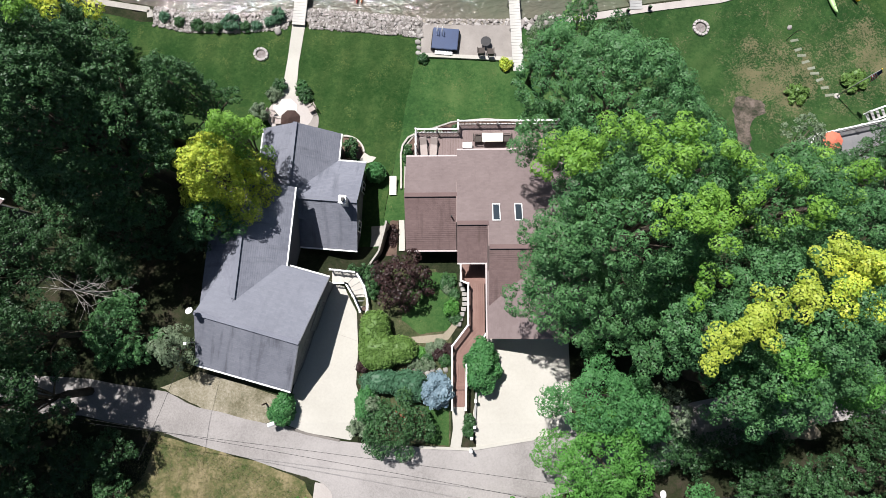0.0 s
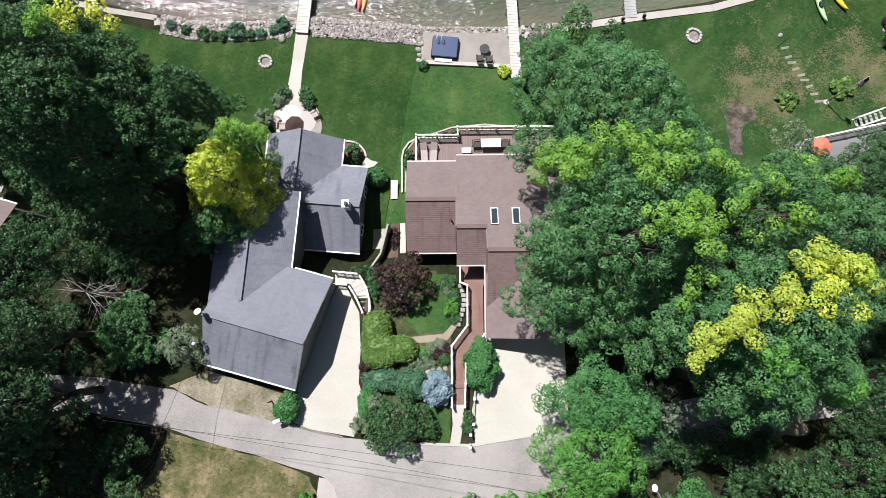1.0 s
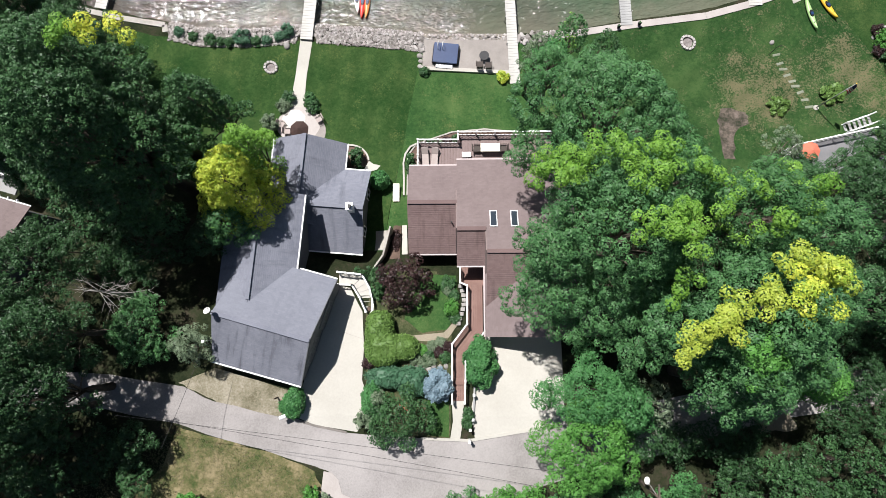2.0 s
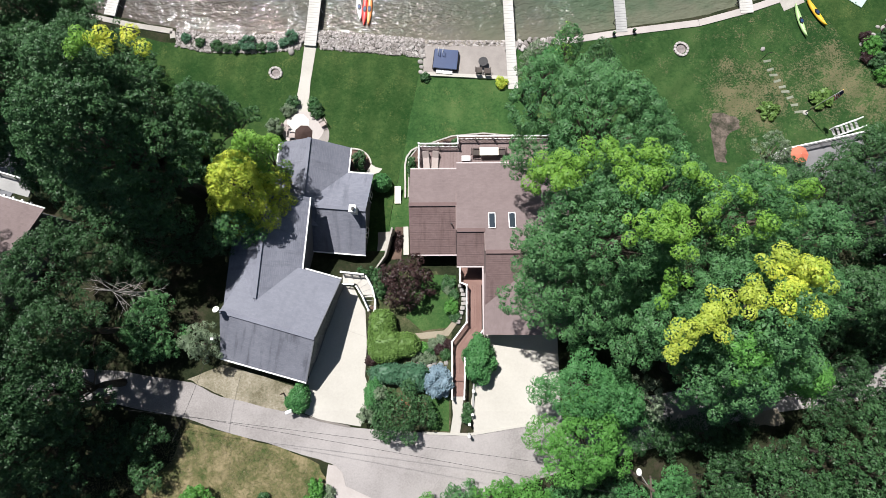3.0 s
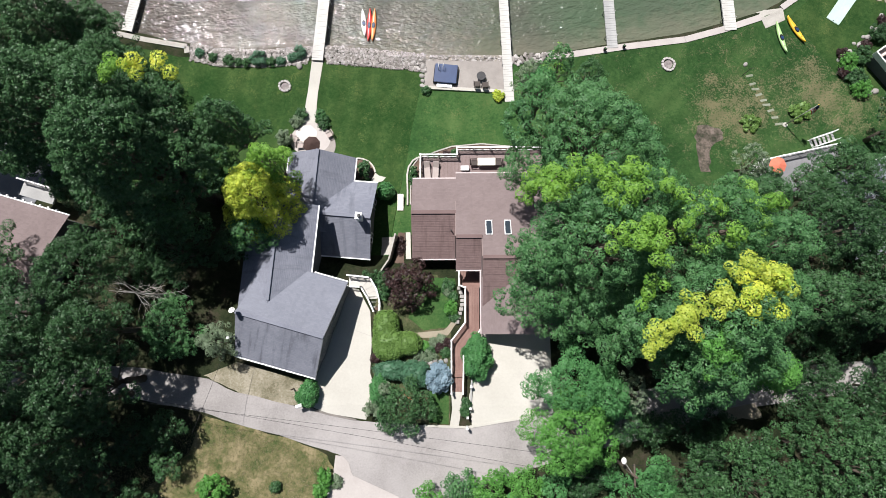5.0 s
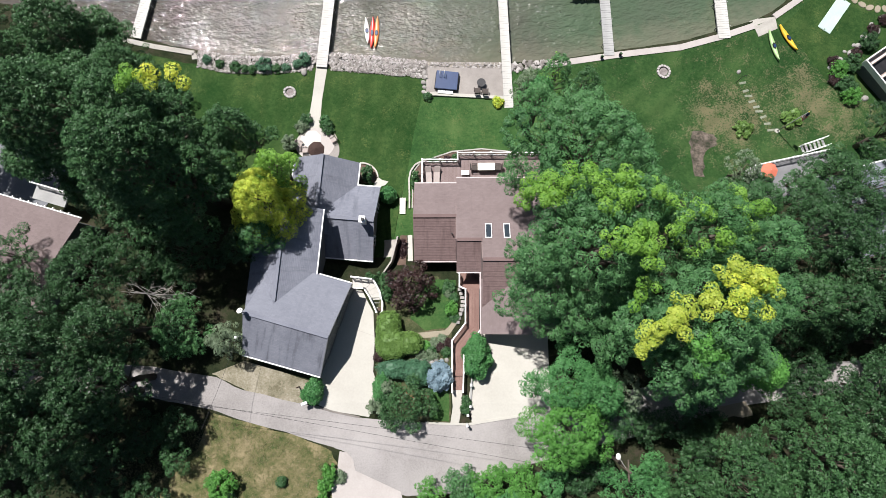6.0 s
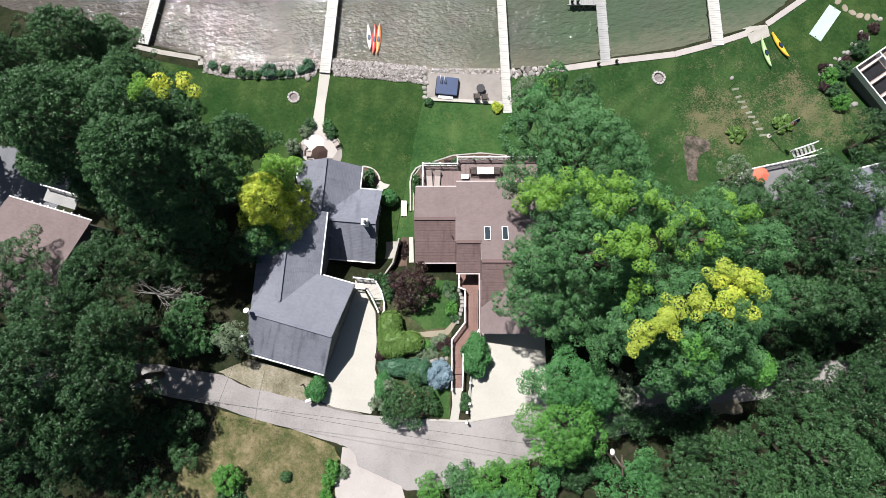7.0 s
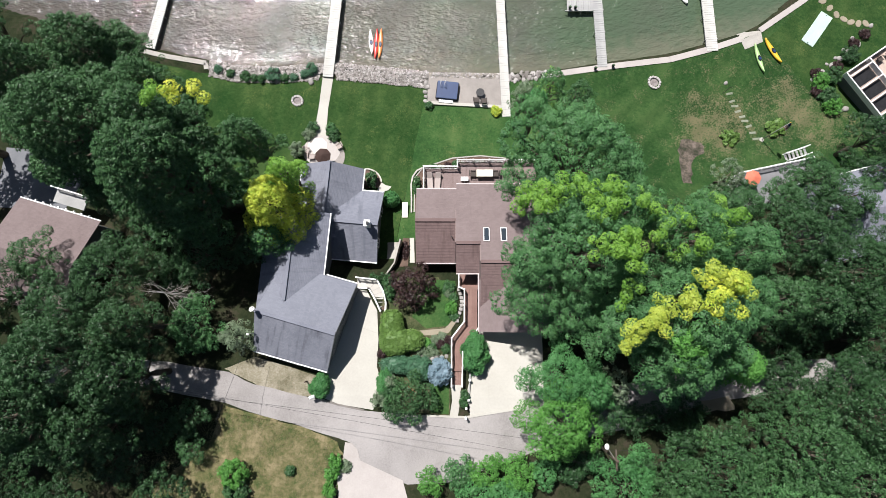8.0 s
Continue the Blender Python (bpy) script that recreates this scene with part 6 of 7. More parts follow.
def planking(parent, w0, w1, e0, e1, z, board=0.145, name="board", material=None):
    """Boards side by side from the line w0-e0 to the line w1-e1."""
    w0, w1, e0, e1 = [Vector((*p, z)) for p in (w0, w1, e0, e1)]
    n = max(2, int((e0 - w0).length / board))
    for k in range(n):
        f0, f1 = (k + 0.03) / n, (k + 0.97) / n
        bm = bmesh.new()
        q = [w0.lerp(e0, f0), w0.lerp(e0, f1), w1.lerp(e1, f1), w1.lerp(e1, f0)]
        hi = [bm.verts.new(p) for p in q]
        lo = [bm.verts.new(p - Vector((0, 0, 0.05))) for p in q]
        bm.faces.new(hi), bm.faces.new(list(reversed(lo)))
        for i in range(4):
            j = (i + 1) % 4
            bm.faces.new((hi[j], hi[i], lo[i], lo[j]))
        part(name, bm, material or DECK_BOARD, parent)
    q = [w0, e0, e1, w1]
    part("frame", prism([(p.x, p.y) for p in q], z - 0.3, z - 0.06), DECK_SHADE, parent)


DECK_BOARD = mottled("deck_board", (0.16, 0.092, 0.075), (0.26, 0.165, 0.14), 0.7, 10, 0.75, 0.2, lone=0.55)
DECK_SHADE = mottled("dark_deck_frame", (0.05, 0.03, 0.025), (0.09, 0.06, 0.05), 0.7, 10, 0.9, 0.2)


def boardwalk():
    t = thing("boardwalk", (0.8, 0, 7), "reddish-brown plank boardwalk bridging to the front door", "boardwalk")
    porch, low, mid, top = 6.95, 8.15, 8.47, 8.72
    runs = [((0.2, 6.2), (0.2, 4.3), (2.3, 6.2), (2.3, 4.3), porch), ((0.85, 3.2), (0.85, -0.2), (2.15, 3.2), (2.15, -0.9), low), ((0.85, -0.2), (-0.48, -1.95), (2.15, -0.9), (0.6, -2.7), low),
            ((-0.48, -1.95), (-0.48, -2.6), (0.6, -2.7), (0.55, -2.72), low), ((-0.48, -3.4), (-0.48, -4.85), (0.55, -3.4), (0.5, -4.85), mid), ((-0.48, -5.45), (-0.48, -6.75), (0.5, -5.45), (0.43, -6.75), top)]
    for w0, w1, e0, e1, z in runs:
        planking(t, w0, w1, e0, e1, z)
    for y0, z0, n, rise in ((-2.6, low, 3, 0.107), (-4.85, mid, 2, 0.125)):
        for k in range(n):
            part("step", boxes((-0.48, y0 - 0.27 * (k + 1), z0 + rise * k - 0.1, 0.53, y0 - 0.27 * k + 0.02, z0 + rise * (k + 1))), DECK_BOARD, t)
    for k in range(5):
        part("step", boxes((0.25, 4.3 - 0.22 * (k + 1), porch + 0.24 * k - 0.1, 2.25, 4.3 - 0.22 * k + 0.02, porch + 0.24 * (k + 1))), DECK_BOARD, t)
    for x, y in ((0.3, 3.4), (2.0, 2.0), (0.95, 0.5), (2.0, -0.5), (-0.4, -2.2)):
        g = ground(x, y)
        part("pier", boxes((x - 0.09, y - 0.09, g - 0.6, x + 0.09, y + 0.09, 7.7)), DECK_SHADE, t)
    railing([(0.18, 4.8, porch + 0.3), (0.18, 3.4, low - 0.1), (0.78, 3.15, low), (0.76, -0.2, low), (-0.56, -1.93, low), (-0.56, -2.7, low + 0.1), (-0.56, -5.0, mid), (-0.56, -6.8, top)], "white railing along the boardwalk", 1.5, name="boardwalk_railing")
    railing([(2.2, -0.95, low), (0.66, -2.68, low + 0.1), (0.6, -3.4, mid - 0.1), (0.57, -5.0, mid), (0.5, -6.8, top)], "white railing along the boardwalk steps", 1.5, name="boardwalk_railing")


boardwalk()


def lake_deck():
    z = 5.2
    t = thing("deck", (1, 16, 2), "taupe plank deck on posts facing the lake", "deck")
    planking(t, (-3.75, 17.2), (-3.75, 14.2), (0.05, 17.2), (0.05, 14.2), z, material=DECK_TAUPE)
    planking(t, (0.05, 17.95), (0.05, 14.4), (9.0, 17.95), (9.0, 14.4), z, material=DECK_TAUPE)
    for x, y in ((-3.5, 17.0), (-1.6, 17.0), (0.2, 17.7), (2.5, 17.7), (5, 17.7), (8.7, 17.7)):
        part("post", boxes((x - 0.1, y - 0.1, ground(x, y) - 0.3, x + 0.1, y + 0.1, z - 0.3)), DECK_SHADE, t)
    railing([(-3.8, 14.3, z), (-3.8, 17.25, z), (0.03, 17.22, z), (0.03, 17.98, z), (9.0, 17.95, z)], "white railing with thin balusters round the lake deck")

    def lounger(x, y, turn):
        g = thing("sun_lounger", (x, y, z), "beige cushioned sun lounger on the deck", "sun lounger", "sun loungers")
        M = pose(x, y, z, 0, 0, turn)
        bm = boxes((-0.32, -0.95, 0.28, 0.32, 0.35, 0.38))
        bmesh.ops.bevel(bm, geom=bm.edges[:], offset=0.03, segments=2, affect="EDGES")
        bm.transform(M)
        part("mattress", bm, BEIGE, g)
        bm = boxes((-0.32, 0, 0, 0.32, 0.7, 0.1))
        bmesh.ops.bevel(bm, geom=bm.edges[:], offset=0.03, segments=2, affect="EDGES")
        bm.transform(M @ pose(0, 0.35, 0.3, 38, 0, 0))
        part("backrest", bm, BEIGE, g)
        part("frame", boxes((-0.34, -0.97, 0.22, 0.34, 0.9, 0.28), m=M), DARK, g)
        for sx in (-0.3, 0.3):
            for sy in (-0.9, 0.8):
                part("leg", boxes((sx - 0.03, sy - 0.03, 0, sx + 0.03, sy + 0.03, 0.22), m=M), DARK, g)
    lounger(-3.1, 15.7, 4)
    lounger(-2.2, 15.7, -4)
    g = thing("side_table", (0.85, 15.9, z), "low white square table on the deck", "table")
    part("tabletop", boxes((0.42, 15.65, z + 0.42, 1.28, 16.15, z + 0.47)), WHITE, g)
    for x in (0.5, 1.2):
        for y in (15.72, 16.08):
            part("leg", boxes((x - 0.03, y - 0.03, z, x + 0.03, y + 0.03, z + 0.42)), DARK, g)
    g = thing("dining_table", (3.1, 16.5, z), "cream rectangular dining table on the deck", "table")
    part("tabletop", boxes((2.2, 16.1, z + 0.7, 4.05, 16.9, z + 0.75)), CREAM, g)
    for x in (2.3, 3.95):
        for y in (16.18, 16.82):
            part("leg", boxes((x - 0.04, y - 0.04, z, x + 0.04, y + 0.04, z + 0.7)), DARK, g)
    for x, y, a in ((1.85, 16.5, 90), (4.4, 16.5, -90)):
        chair(x, y, z, a, DARK_WICKER, "dark wicker dining chair on the deck", "dining_chair", "chairs round the deck table")


BEIGE = mottled("beige_cushion", (0.3, 0.255, 0.235), (0.41, 0.355, 0.33), 1.5, 15, 0.9, 0.2)
CREAM = mottled("cream_tabletop", (0.66, 0.64, 0.52), (0.78, 0.76, 0.64), 1.0, 10, 0.5, 0.1)
DARK_WICKER = bpy.data.materials["dark_wicker"]
lake_deck()


def curved_stairs():
    t = thing("outdoor_stairs", (-9, 3, 6.6), "curved cream stairs beside the grey garage", "stairs")
    outer = [(-10.95, 4.5), (-9.6, 4.38), (-8.7, 4.25), (-8.25, 3.6), (-7.95, 3.0), (-7.72, 2.4), (-7.63, 1.8), (-7.62, 1.3), (-7.64, 0.85)]
    inner = [(-10.95, 3.36), (-9.85, 3.34), (-9.6, 3.3), (-9.35, 2.95), (-9.1, 2.6), (-8.86, 2.22), (-8.63, 1.84), (-8.4, 1.37), (-8.18, 0.88)]
    zs = [6.7, 6.7, 6.83, 6.96, 7.09, 7.22, 7.35, 7.48, 7.6]
    for k in range(8):
        q = [outer[k], outer[k + 1], inner[k + 1], inner[k]]
        part("landing" if k < 2 else "tread", prism(q, 5.2, zs[k] + (0.002 if k == 1 else 0)), CREAM_BOARD, t)
        if k > 1:
            a, b = Vector((*outer[k], zs[k] + 0.006)), Vector((*inner[k], zs[k] + 0.006))
            part("nosing", tube([a, b], [0.022, 0.022], 6), WEATHERED, t, "grey worn nosing")
    railing([(*p, zs[i]) for i, p in enumerate(outer) if i in (0, 2)], "white railing with dark balusters beside the stairs", 0.8, 0.85, "stair_railing", bars=DARK)
    railing([(*p, zs[i]) for i, p in enumerate(outer) if i in (2, 4, 6, 8)], "white railing outside the curved stairs", 1.4, 0.85, "stair_railing")
    railing([(*p, zs[i]) for i, p in enumerate(inner) if i in (0, 2)], "white railing inside the curved stairs", 1.4, 0.85, "stair_railing")
    railing([(*p, zs[i]) for i, p in enumerate(inner) if i in (2, 5, 8)], "white railing with dark balusters inside the stairs", 1.4, 0.85, "stair_railing", bars=DARK)


CREAM_BOARD = mottled("cream_stair_boards", (0.37, 0.355, 0.32), (0.48, 0.46, 0.42), 0.8, 12, 0.8, 0.2)
curved_stairs()


# ---- things by the houses ----
def patio_set():
    g = ground(-16.0, 19.9) + 0.09
    t = thing("patio_umbrella", (-15.9, 19.15, g), "closed-over dark brown patio umbrella", "umbrella")
    part("pole", tube([(-15.9, 19.15, g), (-15.9, 19.15, g + 2.4)], [0.03, 0.03], 8), DARK, t)
    bm = bmesh.new()
    bmesh.ops.create_cone(bm, cap_ends=True, segments=8, radius1=0.98, radius2=0.05, depth=0.45)
    bm.transform(pose(-15.9, 19.15, g + 2.3, 0, 0, 20))
    part("canopy", bm, mottled("dark_brown_canvas", (0.03, 0.018, 0.015), (0.06, 0.036, 0.03), 1.5, 14, 0.9, 0.2), t)
    for x, y, a in ((-17.6, 19.6, 90), (-18.3, 20.4, 70), (-14.4, 20.9, -60)):
        chair(x, y, ground(x, y) + 0.09, a, BEIGE, "light beige armchair on the patio", "patio_chair", "chairs on the round patio")
    t = thing("garden_bench", (-6.1, 12.7, 3.2), "long white bench on the lawn between the houses", "bench")
    g = ground(-6.1, 12.7)
    part("seat", boxes((-6.42, 11.8, g + 0.42, -5.78, 13.6, g + 0.48)), CREAM, t)
    for y in (12.0, 13.4):
        part("leg", boxes((-6.38, y - 0.05, g - 0.25, -5.82, y + 0.05, g + 0.42)), CREAM, t)
    t = thing("mailbox", (-14.85, -7.95, 8.7), "white mailbox on a post at the lane", "mailbox")
    part("post", boxes((-14.9, -8.0, 8.5, -14.8, -7.9, 9.7)), WHITE, t)
    bm = tube([(-15.1, -8.05, 9.85), (-14.55, -7.85, 9.85)], [0.17, 0.17], 12)
    part("box", bm, WHITE, t, "white rounded box")
    part("sign_board", boxes((-14.98, -7.92, 9.2, -14.72, -7.88, 9.6)), WHITE, t)
    for x, y, hh in ((0.95, -9.0, 1.0), (0.9, -9.95, 1.15), (1.3, -6.2, 0.9), (1.2, -8.2, 0.8)):
        p = thing("bollard", (x, y, ground(x, y)), "white wooden post beside the driveway", "post", "posts beside the driveway")
        part("shaft", boxes((x - 0.08, y - 0.08, ground(x, y) - 0.2, x + 0.08, y + 0.08, ground(x, y) + hh)), WHITE, p)
        part("cap", boxes((x - 0.11, y - 0.11, ground(x, y) + hh, x + 0.11, y + 0.11, ground(x, y) + hh + 0.06)), WHITE, p)
    wall_run("driveway_edging", [(1.38, -5.2), (1.2, -8.7)], 0.14, 8.2, 8.95, WEATHERED, "low board edging beside the driveway", "edging")
    p = thing("fence_post", (-15.7, -6.5, 8.5), "thin dark wooden post in the dry grass", "post")
    part("shaft", boxes((-15.75, -6.55, 8.3, -15.65, -6.45, 9.6)), DECK_SHADE, p)


patio_set()


def stair_pot(x, y, z):
    t = thing("flower_pot", (x, y, z), "dark round pot at the top of the curved stairs", "pot")
    part("pot", tube([(x, y, z), (x, y, z + 0.22), (x, y, z + 0.36)], [0.13, 0.19, 0.22], 14), DARK, t, smooth=True)
    part("soil", tube([(x, y, z + 0.3), (x, y, z + 0.37)], [0.18, 0.18], 14), SOIL, t)


stair_pot(-7.95, 1.15, 7.48)
drape("expansion_joint", [(-10.2, -0.9), (-8.45, -1.5), (-8.46, -1.54), (-10.21, -0.94)], 0.078, OLD_CONCRETE, "thin joint across the concrete driveway", "joint", edge=0.02)


def roof_gear():
    x, y, z = -20.0, 0.75, 12.6
    t = thing("satellite_dish", (x, y, z), "white satellite dish on the garage ridge", "satellite dish")
    part("mast", tube([(x, y, z - 0.3), (x, y, z + 0.9)], [0.03, 0.03], 8), DARK, t)
    bm = bmesh.new()
    bmesh.ops.create_uvsphere(bm, u_segments=20, v_segments=10, radius=0.5)
    bmesh.ops.delete(bm, geom=[v for v in bm.verts if v.co.z < 0.34], context="VERTS")
    geo = bmesh.ops.extrude_face_region(bm, geom=bm.faces[:])
    bmesh.ops.translate(bm, verts=[v for v in geo["geom"] if isinstance(v, bmesh.types.BMVert)], vec=(0, 0, 0.02))
    bm.transform(pose(x - 0.1, y + 0.15, z + 1.0, 150, 0, 20) @ pose(0, 0, -0.45))
    part("reflector", bm, HULL, t, "white reflector", True)
    part("arm", tube([(x, y, z + 0.8), (x - 0.05, y + 0.5, z + 1.2)], [0.02, 0.02], 6), DARK, t)
    t = thing("service_mast", (-20.6, -1.6, 11.3), "metal electric service mast on the garage roof", "mast")
    part("pipe", tube([(-20.55, -1.5, 11.2), (-20.55, -1.5, 12.4), (-20.75, -1.55, 12.5)], [0.04, 0.04, 0.04], 8), WEATHERED, t)
    part("head", boxes((-20.9, -1.65, 12.4, -20.7, -1.45, 12.56)), WHITE, t)


roof_gear()


def wire(a, b, sag, label, r=0.014):
    pts = [Vector(a).lerp(Vector(b), k / 12) - Vector((0, 0, sag * 4 * (k / 12) * (1 - k / 12))) for k in range(13)]
    tagged(part("overhead_wire", tube(pts, [r] * 13, 5), DARK, None, label), category="wire", group="overhead wires")


wire((-40, -4.5, 15.5), (14.2, -13.2, 16.4), 0.8, "thin black overhead wire along the lane", 0.012)
wire((-40, -5.5, 15.2), (14.2, -11.6, 16.4), 0.8, "thin black overhead wire along the lane", 0.012)
wire((14.2, -13.2, 16.4), (45, -9.5, 16.4), 0.8, "thin black overhead wire along the lane")
wire((14.2, -11.6, 16.4), (45, -10.5, 15.6), 0.8, "thin black overhead wire along the lane")
wire((-20.7, -1.55, 12.45), (-22.5, -9.5, 15.0), 0.3, "thin black service wire to the garage")


def street_pole(x, y):
    g = ground(x, y)
    t = thing("utility_pole", (x, y, g), "wooden utility pole with a street lamp", "utility pole")
    part("pole", tube([(x, y, g - 0.3), (x, y, g + 8.2)], [0.15, 0.11], 10), BARK, t, smooth=True)
    part("crossarm", boxes((x - 0.06, y - 0.9, g + 7.5, x + 0.06, y + 0.9, g + 7.62)), BARK, t)
    arm = part("lamp_arm", tube([(x, y, g + 6.9), (x - 0.5, y + 0.7, g + 7.4), (x - 0.7, y + 1.0, g + 7.4)], [0.03] * 3, 7), WEATHERED, t)
    bm = bmesh.new()
    bmesh.ops.create_uvsphere(bm, u_segments=14, v_segments=8, radius=0.24)
    bm.transform(pose(x - 0.75, y + 1.1, g + 7.35) @ Matrix.Diagonal((0.9, 1.2, 0.45, 1)))
    part("lamp_head", bm, HULL, arm, "white lamp head", True)


street_pole(14.2, -12.4)


# ---- neighbours ----
def left_house():
    h = thing("house", (-44, 8, 6), "neighbouring house with a brown shingle roof", "house")
    ne, nw = Vector((-38.4, 10.3, 9.5)), Vector((-47.5, 12.95, 9.5))
    d = (ne - nw).normalized()
    s = Vector((d.y, -d.x, 0))
    rise = Vector((0, 0, 2.0))
    r0, r1 = nw + s * 5.5 + rise, ne + s * 5.5 + rise
    part("roof", slab([nw, ne, r1, r0]), TAUPE_SHINGLE, h)
    part("roof", slab([nw + s * 11, ne + s * 11, r1, r0]), TAUPE_SHINGLE, h)
    part("wall", prism([tuple((nw + s * 0.5 + d * 0.4).xy), tuple((ne + s * 0.5 - d * 0.4).xy), tuple((ne + s * 10.5 - d * 0.4).xy), tuple((nw + s * 10.5 + d * 0.4).xy)], 2.5, 9.35), GREY_WALL, h)
    part("gable", gable_wall(tuple((ne + s * 0.5 - d * 0.4).xy), tuple((ne + s * 10.5 - d * 0.4).xy), r1 - d * 0.4 - Vector((0, 0, 0.2)), 9.35), GREY_WALL, h)
    gutter(h, nw - s * 0.08 - Vector((0, 0, 0.08)), ne - s * 0.08 - Vector((0, 0, 0.08)))
    for k in range(8):
        c = nw + d * (1.8 + k * 0.9)
        part("bracket", boxes((c.x - 0.07, c.y - 0.3, 9.3, c.x + 0.07, c.y + 0.3, 9.5)), WHITE, h)
    t = thing("deck", (-44, 14, 4), "neighbour's pale wooden deck above the lawn", "deck")
    a, b = nw - s * 0.6 + d * 1.5, ne - s * 0.6 - d * 4.2
    q = [a, b, b - s * 1.6, a - s * 1.6]
    part("floor", prism([tuple(p.xy) for p in q], 6.4, 6.6), WEATHERED, t)
    for p in q[2:]:
        part("post", boxes((p.x - 0.1, p.y - 0.1, 2.0, p.x + 0.1, p.y + 0.1, 6.4)), DECK_SHADE, t)
    railing([(*q[3].xy, 6.6), (*q[2].xy, 6.6)], "white railing on the neighbour's deck", 2.0)


left_house()


# Grey boards darkened in colour to stand for the tree shade on them.
SHADED_DECK = mottled("shaded_grey_deck_boards", (0.13, 0.13, 0.135), (0.22, 0.22, 0.225), 0.6, 12, 0.8, 0.2)


def right_house():
    h = thing("house", (42, 11, 4), "neighbouring grey-roofed house among the trees", "house")
    P = turned((36.5, 14.5), 14)
    part("wall", prism([P(0.4, -8.6), P(12.6, -8.6), P(12.6, -0.4), P(0.4, -0.4)], 1.0, 8.1), GREY_WALL, h)
    for pts in roof_pair(P, "u", 0, 13, -9, 0, -4.5, 8.2, 8.2, 10.2):
        part("roof", slab(pts), GREY_SHINGLE, h)
    part("gable", gable_wall(P(0.4, -8.6), P(0.4, -0.4), (*P(0.4, -4.5), 10.0), 8.1), GREY_WALL, h)
    part("gable", gable_wall(P(12.6, -8.6), P(12.6, -0.4), (*P(12.6, -4.5), 10.0), 8.1), GREY_WALL, h)
    gutter(h, (*P(0, 0.07), 8.12), (*P(13, 0.07), 8.12))
    t = thing("deck", (36, 16, 3), "neighbour's grey deck with a white rail", "deck")
    q = [(32.1, 16.0), (32.6, 16.9), (41.0, 18.7), (41.9, 15.0), (33.0, 12.8)]
    part("floor", prism(q, 3.2, 3.42), SHADED_DECK, t)
    for x, y in q[:3]:
        part("post", boxes((x - 0.1, y - 0.2, ground(x, y) - 0.3, x + 0.1, y, 3.2)), WHITE, t)
    railing([(*q[0], 3.42), (*q[1], 3.42), (*q[2], 3.42)], "white railing on the neighbour's deck", 2.2, bars=WEATHERED)
    t = thing("patio_umbrella", (33.4, 16.0, 3.42), "open coral red patio umbrella on the deck", "umbrella")
    part("pole", tube([(33.4, 16.0, 3.42), (33.4, 16.0, 5.9)], [0.03, 0.03], 8), WEATHERED, t)
    bm = bmesh.new()
    bmesh.ops.create_cone(bm, cap_ends=False, segments=8, radius1=0.9, radius2=0.04, depth=0.38)
    geo = bmesh.ops.extrude_face_region(bm, geom=bm.faces[:])
    bmesh.ops.translate(bm, verts=[v for v in geo["geom"] if isinstance(v, bmesh.types.BMVert)], vec=(0, 0, 0.03))
    bm.transform(pose(33.4, 16.0, 5.7))
    part("canopy", bm, TERRA, t, "coral canvas canopy")
    t = thing("deck_stairs", (40, 19.3, 2), "white wooden stairs down from the deck", "stairs")
    for k in range(6):
        part("tread", boxes((-0.13, -0.42, 0, 0.13, 0.42, 0.05), m=pose(39.35 + 0.3 * k, 19.4 + 0.07 * k, 1.75 + 0.27 * k, 0, 0, 14)), WEATHERED, t)
    for s in (-0.46, 0.46):
        part("stringer", beams([((39.2 - s * 0.25, 19.35 + s * 0.97, 1.6), (41.0 - s * 0.25, 19.8 + s * 0.97, 3.3))], 0.06, 0.25), WHITE, t)
        part("handrail", beams([((39.2 - s * 0.25, 19.35 + s * 0.97, 2.5), (41.0 - s * 0.25, 19.8 + s * 0.97, 4.2))], 0.07, 0.06), WHITE, t)
        for f in (0.04, 0.96):
            x, y, z = 39.2 + 1.8 * f - s * 0.25, 19.35 + 0.45 * f + s * 0.97, 1.6 + 1.7 * f
            part("post", boxes((x - 0.05, y - 0.05, z - 0.1, x + 0.05, y + 0.05, z + 0.95)), WHITE, t)


right_house()


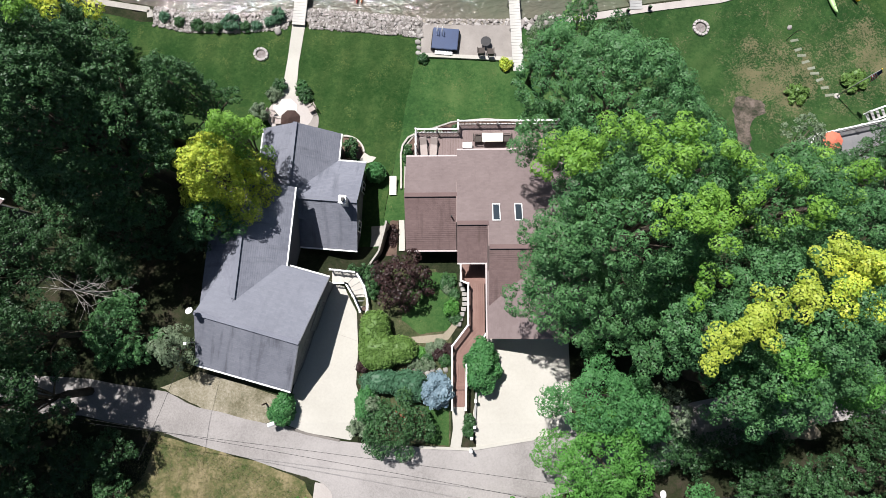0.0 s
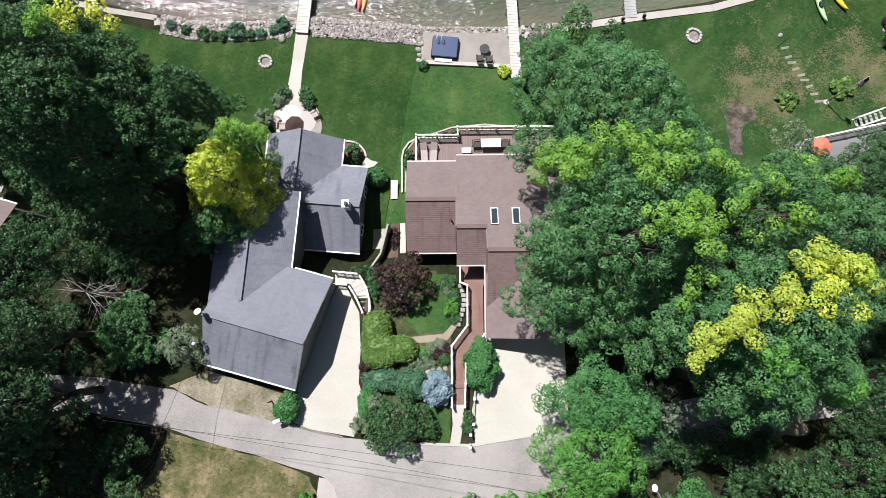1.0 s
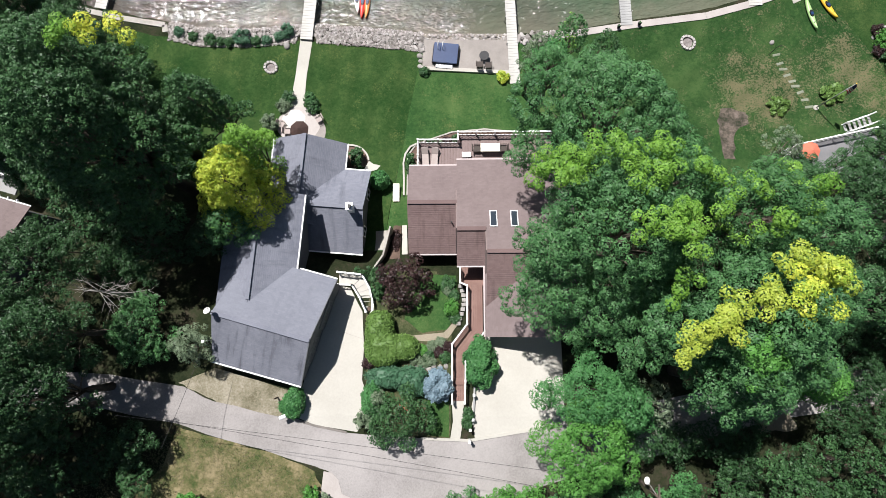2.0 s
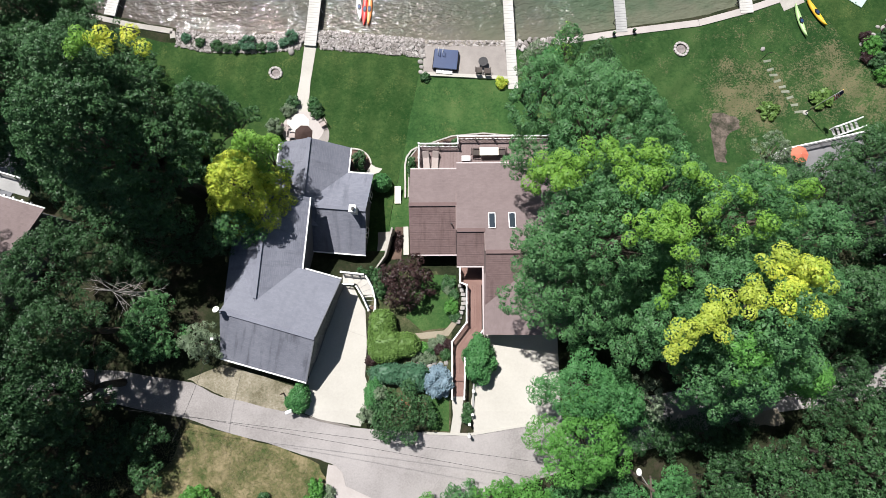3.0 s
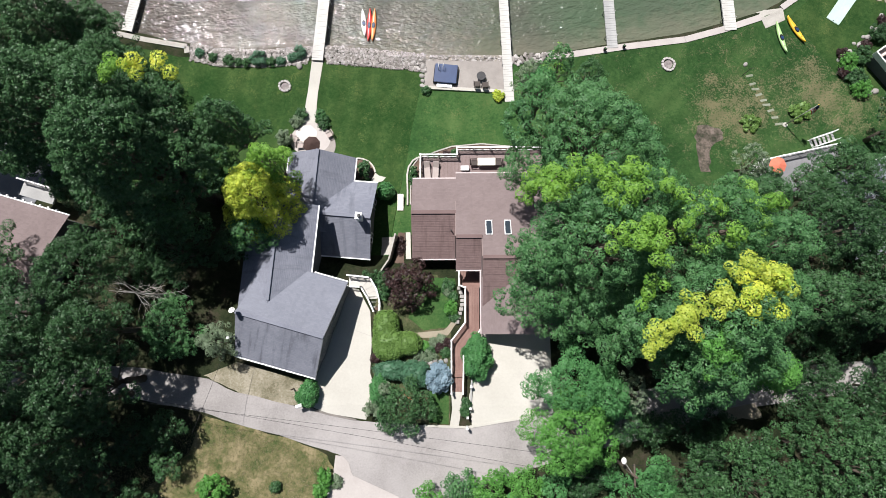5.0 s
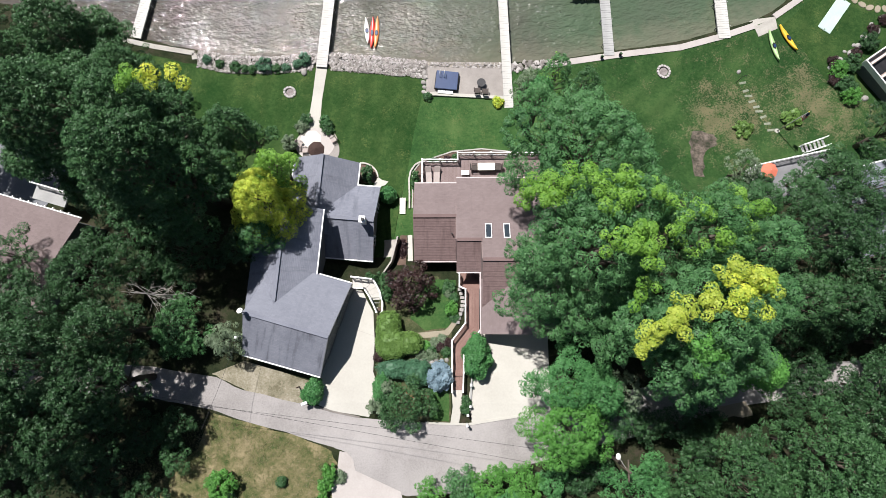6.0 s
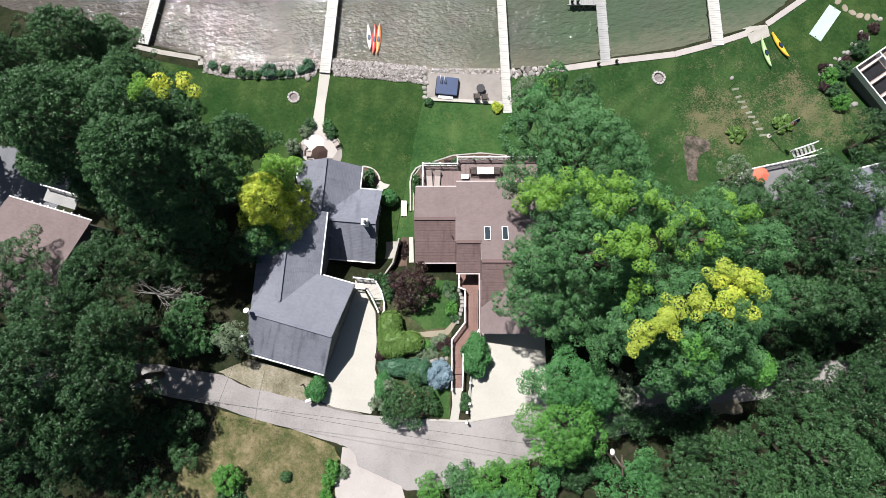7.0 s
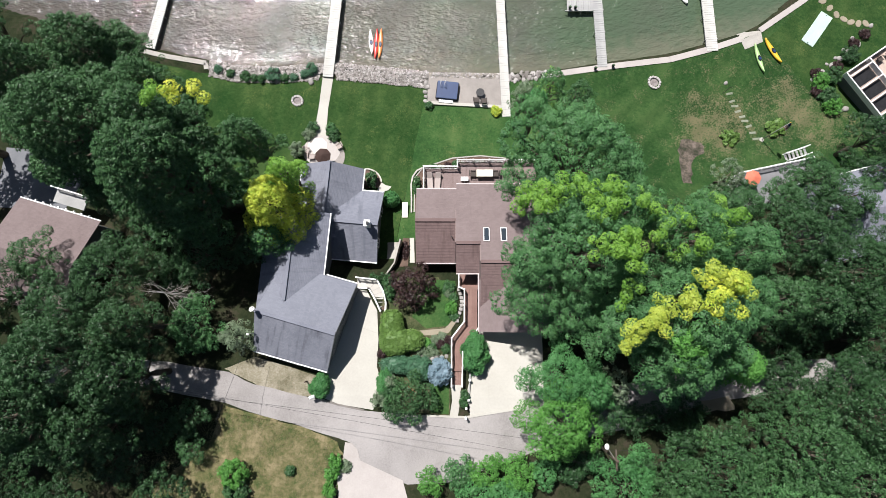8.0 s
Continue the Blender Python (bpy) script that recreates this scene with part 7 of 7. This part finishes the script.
def far_house():
    h = thing("house", (49, 29, 3), "modern white neighbouring house with a roof terrace", "house")
    P = turned((46.3, 29.3), 34)
    part("wall", prism([P(0.3, -9), P(16, -9), P(16, -0.3), P(0.3, -0.3)], -0.2, 2.5), GREY_WALL, h)
    part("terrace_floor", prism([P(0, -9.2), P(16, -9.2), P(16, 0), P(0, 0)], 2.5, 2.62), PEACH, h)
    for a, b in ((P(0, 0), P(16, 0)), (P(0, 0), P(0, -9.2)), (P(3.4, 0), P(3.4, -9.2))):
        part("parapet", beams([((*a, 3.0), (*b, 3.0))], 0.13, 0.8), WHITE, h, "white parapet")
    t = thing("pergola", (*P(1.6, -3), 2.62), "white-framed pergola bay with dark panels", "pergola")
    for k in range(4):
        part("rafter", beams([((*P(0.1, -0.6 - 1.9 * k), 3.45), (*P(3.3, -0.6 - 1.9 * k), 3.45))], 0.11, 0.12), WHITE, t)
    for k in range(4):
        part("panel", prism([P(0.2, -0.8 - 1.9 * k), P(3.2, -0.8 - 1.9 * k), P(3.2, -2.3 - 1.9 * k), P(0.2, -2.3 - 1.9 * k)], 2.63, 2.72), DARK, t)
    for u, v, a in ((4.6, -0.9, 34), (5.8, -1.1, 34), (7.4, -1.0, 34), (4.7, -3.4, 120), (6.4, -4.2, 200), (9.0, -1.2, 30)):
        chair(*P(u, v), 2.62, a, DARK_WICKER, "dark lounge chair on the roof terrace", "lounge_chair", "chairs on the terrace")
    t = thing("terrace_table", (*P(6.0, -2.6), 2.62), "orange terrace table with a round top", "table")
    x, y = P(6.0, -2.6)
    part("tabletop", tube([(x, y, 3.27), (x, y, 3.33)], [0.6, 0.6], 18), ORANGE, t)
    part("leg", tube([(x, y, 2.62), (x, y, 3.27)], [0.05, 0.05], 8), DARK, t)


PEACH = mottled("peach_terrace", (0.36, 0.28, 0.235), (0.48, 0.39, 0.335), 0.6, 10, 0.85, 0.15)
far_house()


def dead_tree(x, y):
    g = ground(x, y)
    t = thing("dead_tree", (x, y, g), "bare grey dead branches among the trees", "tree")
    r = random.Random(5)
    part("trunk", tube([(x, y, g - 0.2), (x + 0.2, y, g + 4.0), (x + 0.4, y + 0.1, g + 8.6)], [0.16, 0.11, 0.03], 7), DEAD_WOOD, t)
    for k in range(13):
        a = r.uniform(-0.9, 0.35) if k % 3 else r.uniform(2.2, 3.8)
        l = r.uniform(2.0, 4.0)
        s = Vector((x + 0.35, y, g + r.uniform(5.6, 8.2)))
        e = s + Vector((math.cos(a) * l, math.sin(a) * l, r.uniform(0.3, 1.4)))
        m = s.lerp(e, 0.5) + Vector((r.uniform(-0.2, 0.2), r.uniform(-0.3, 0.3), 0.2))
        br = part("branch", tube([s, m, e], [0.028, 0.018, 0.006], 5), DEAD_WOOD, t)
        for q in range(5):
            f = r.uniform(0.2, 0.95)
            c = (s.lerp(m, f * 2) if f < 0.5 else m.lerp(e, f * 2 - 1))
            b = a + r.choice((-1, 1)) * r.uniform(0.4, 0.9)
            d = r.uniform(0.5, 1.3)
            part("twig", tube([c, c + Vector((math.cos(b) * d, math.sin(b) * d, r.uniform(0.0, 0.5)))], [0.012, 0.005], 4), DEAD_WOOD, br)


DEAD_WOOD = mottled("dead_grey_wood", (0.2, 0.19, 0.17), (0.36, 0.34, 0.31), 1.5, 10, 0.95, 0.5)
dead_tree(-28.6, 2.4)


def tufts(name, inside, n, size, material, label, seed, band=99.0):
    """Loose blades of rough grass, joined."""
    r = np.random.default_rng(seed)
    rows = []
    x0, x1, y0, y1 = inside
    for _ in range(n):
        x, y = r.uniform(x0, x1), r.uniform(y0, y1)
        lim = float(np.interp(x, (-34, -24.4, -16.9, -12.3, -11.8), (-13, -9.3, -11.3, -13.2, -15)))
        if lim - band * r.uniform(0.2, 1) < y < lim:
            rows.append((x, y, ground(x, y) + 0.01, r.uniform(0.03, 0.12)))
    ob = leaves(name, rows, 4, size, material, None, seed, flat=0.1)
    return tagged(ob, label, "grass", kind="stuff")


tufts("rough_grass", (-33, -11.8, -23, -9), 16000, 0.06, foliage_mat("straw_blades", (0.16, 0.15, 0.08), (0.34, 0.3, 0.19), (0.13, 0.17, 0.06), 0.5, 0.52), "tufts of rough yellowing grass on the bank", 3)
tufts("verge_grass", (-33, -11.8, -23, -9), 9000, 0.055, foliage_mat("green_blades", (0.09, 0.14, 0.04), (0.2, 0.25, 0.09), glow=0.5), "green weeds along the lane's verge", 5, 2.6)
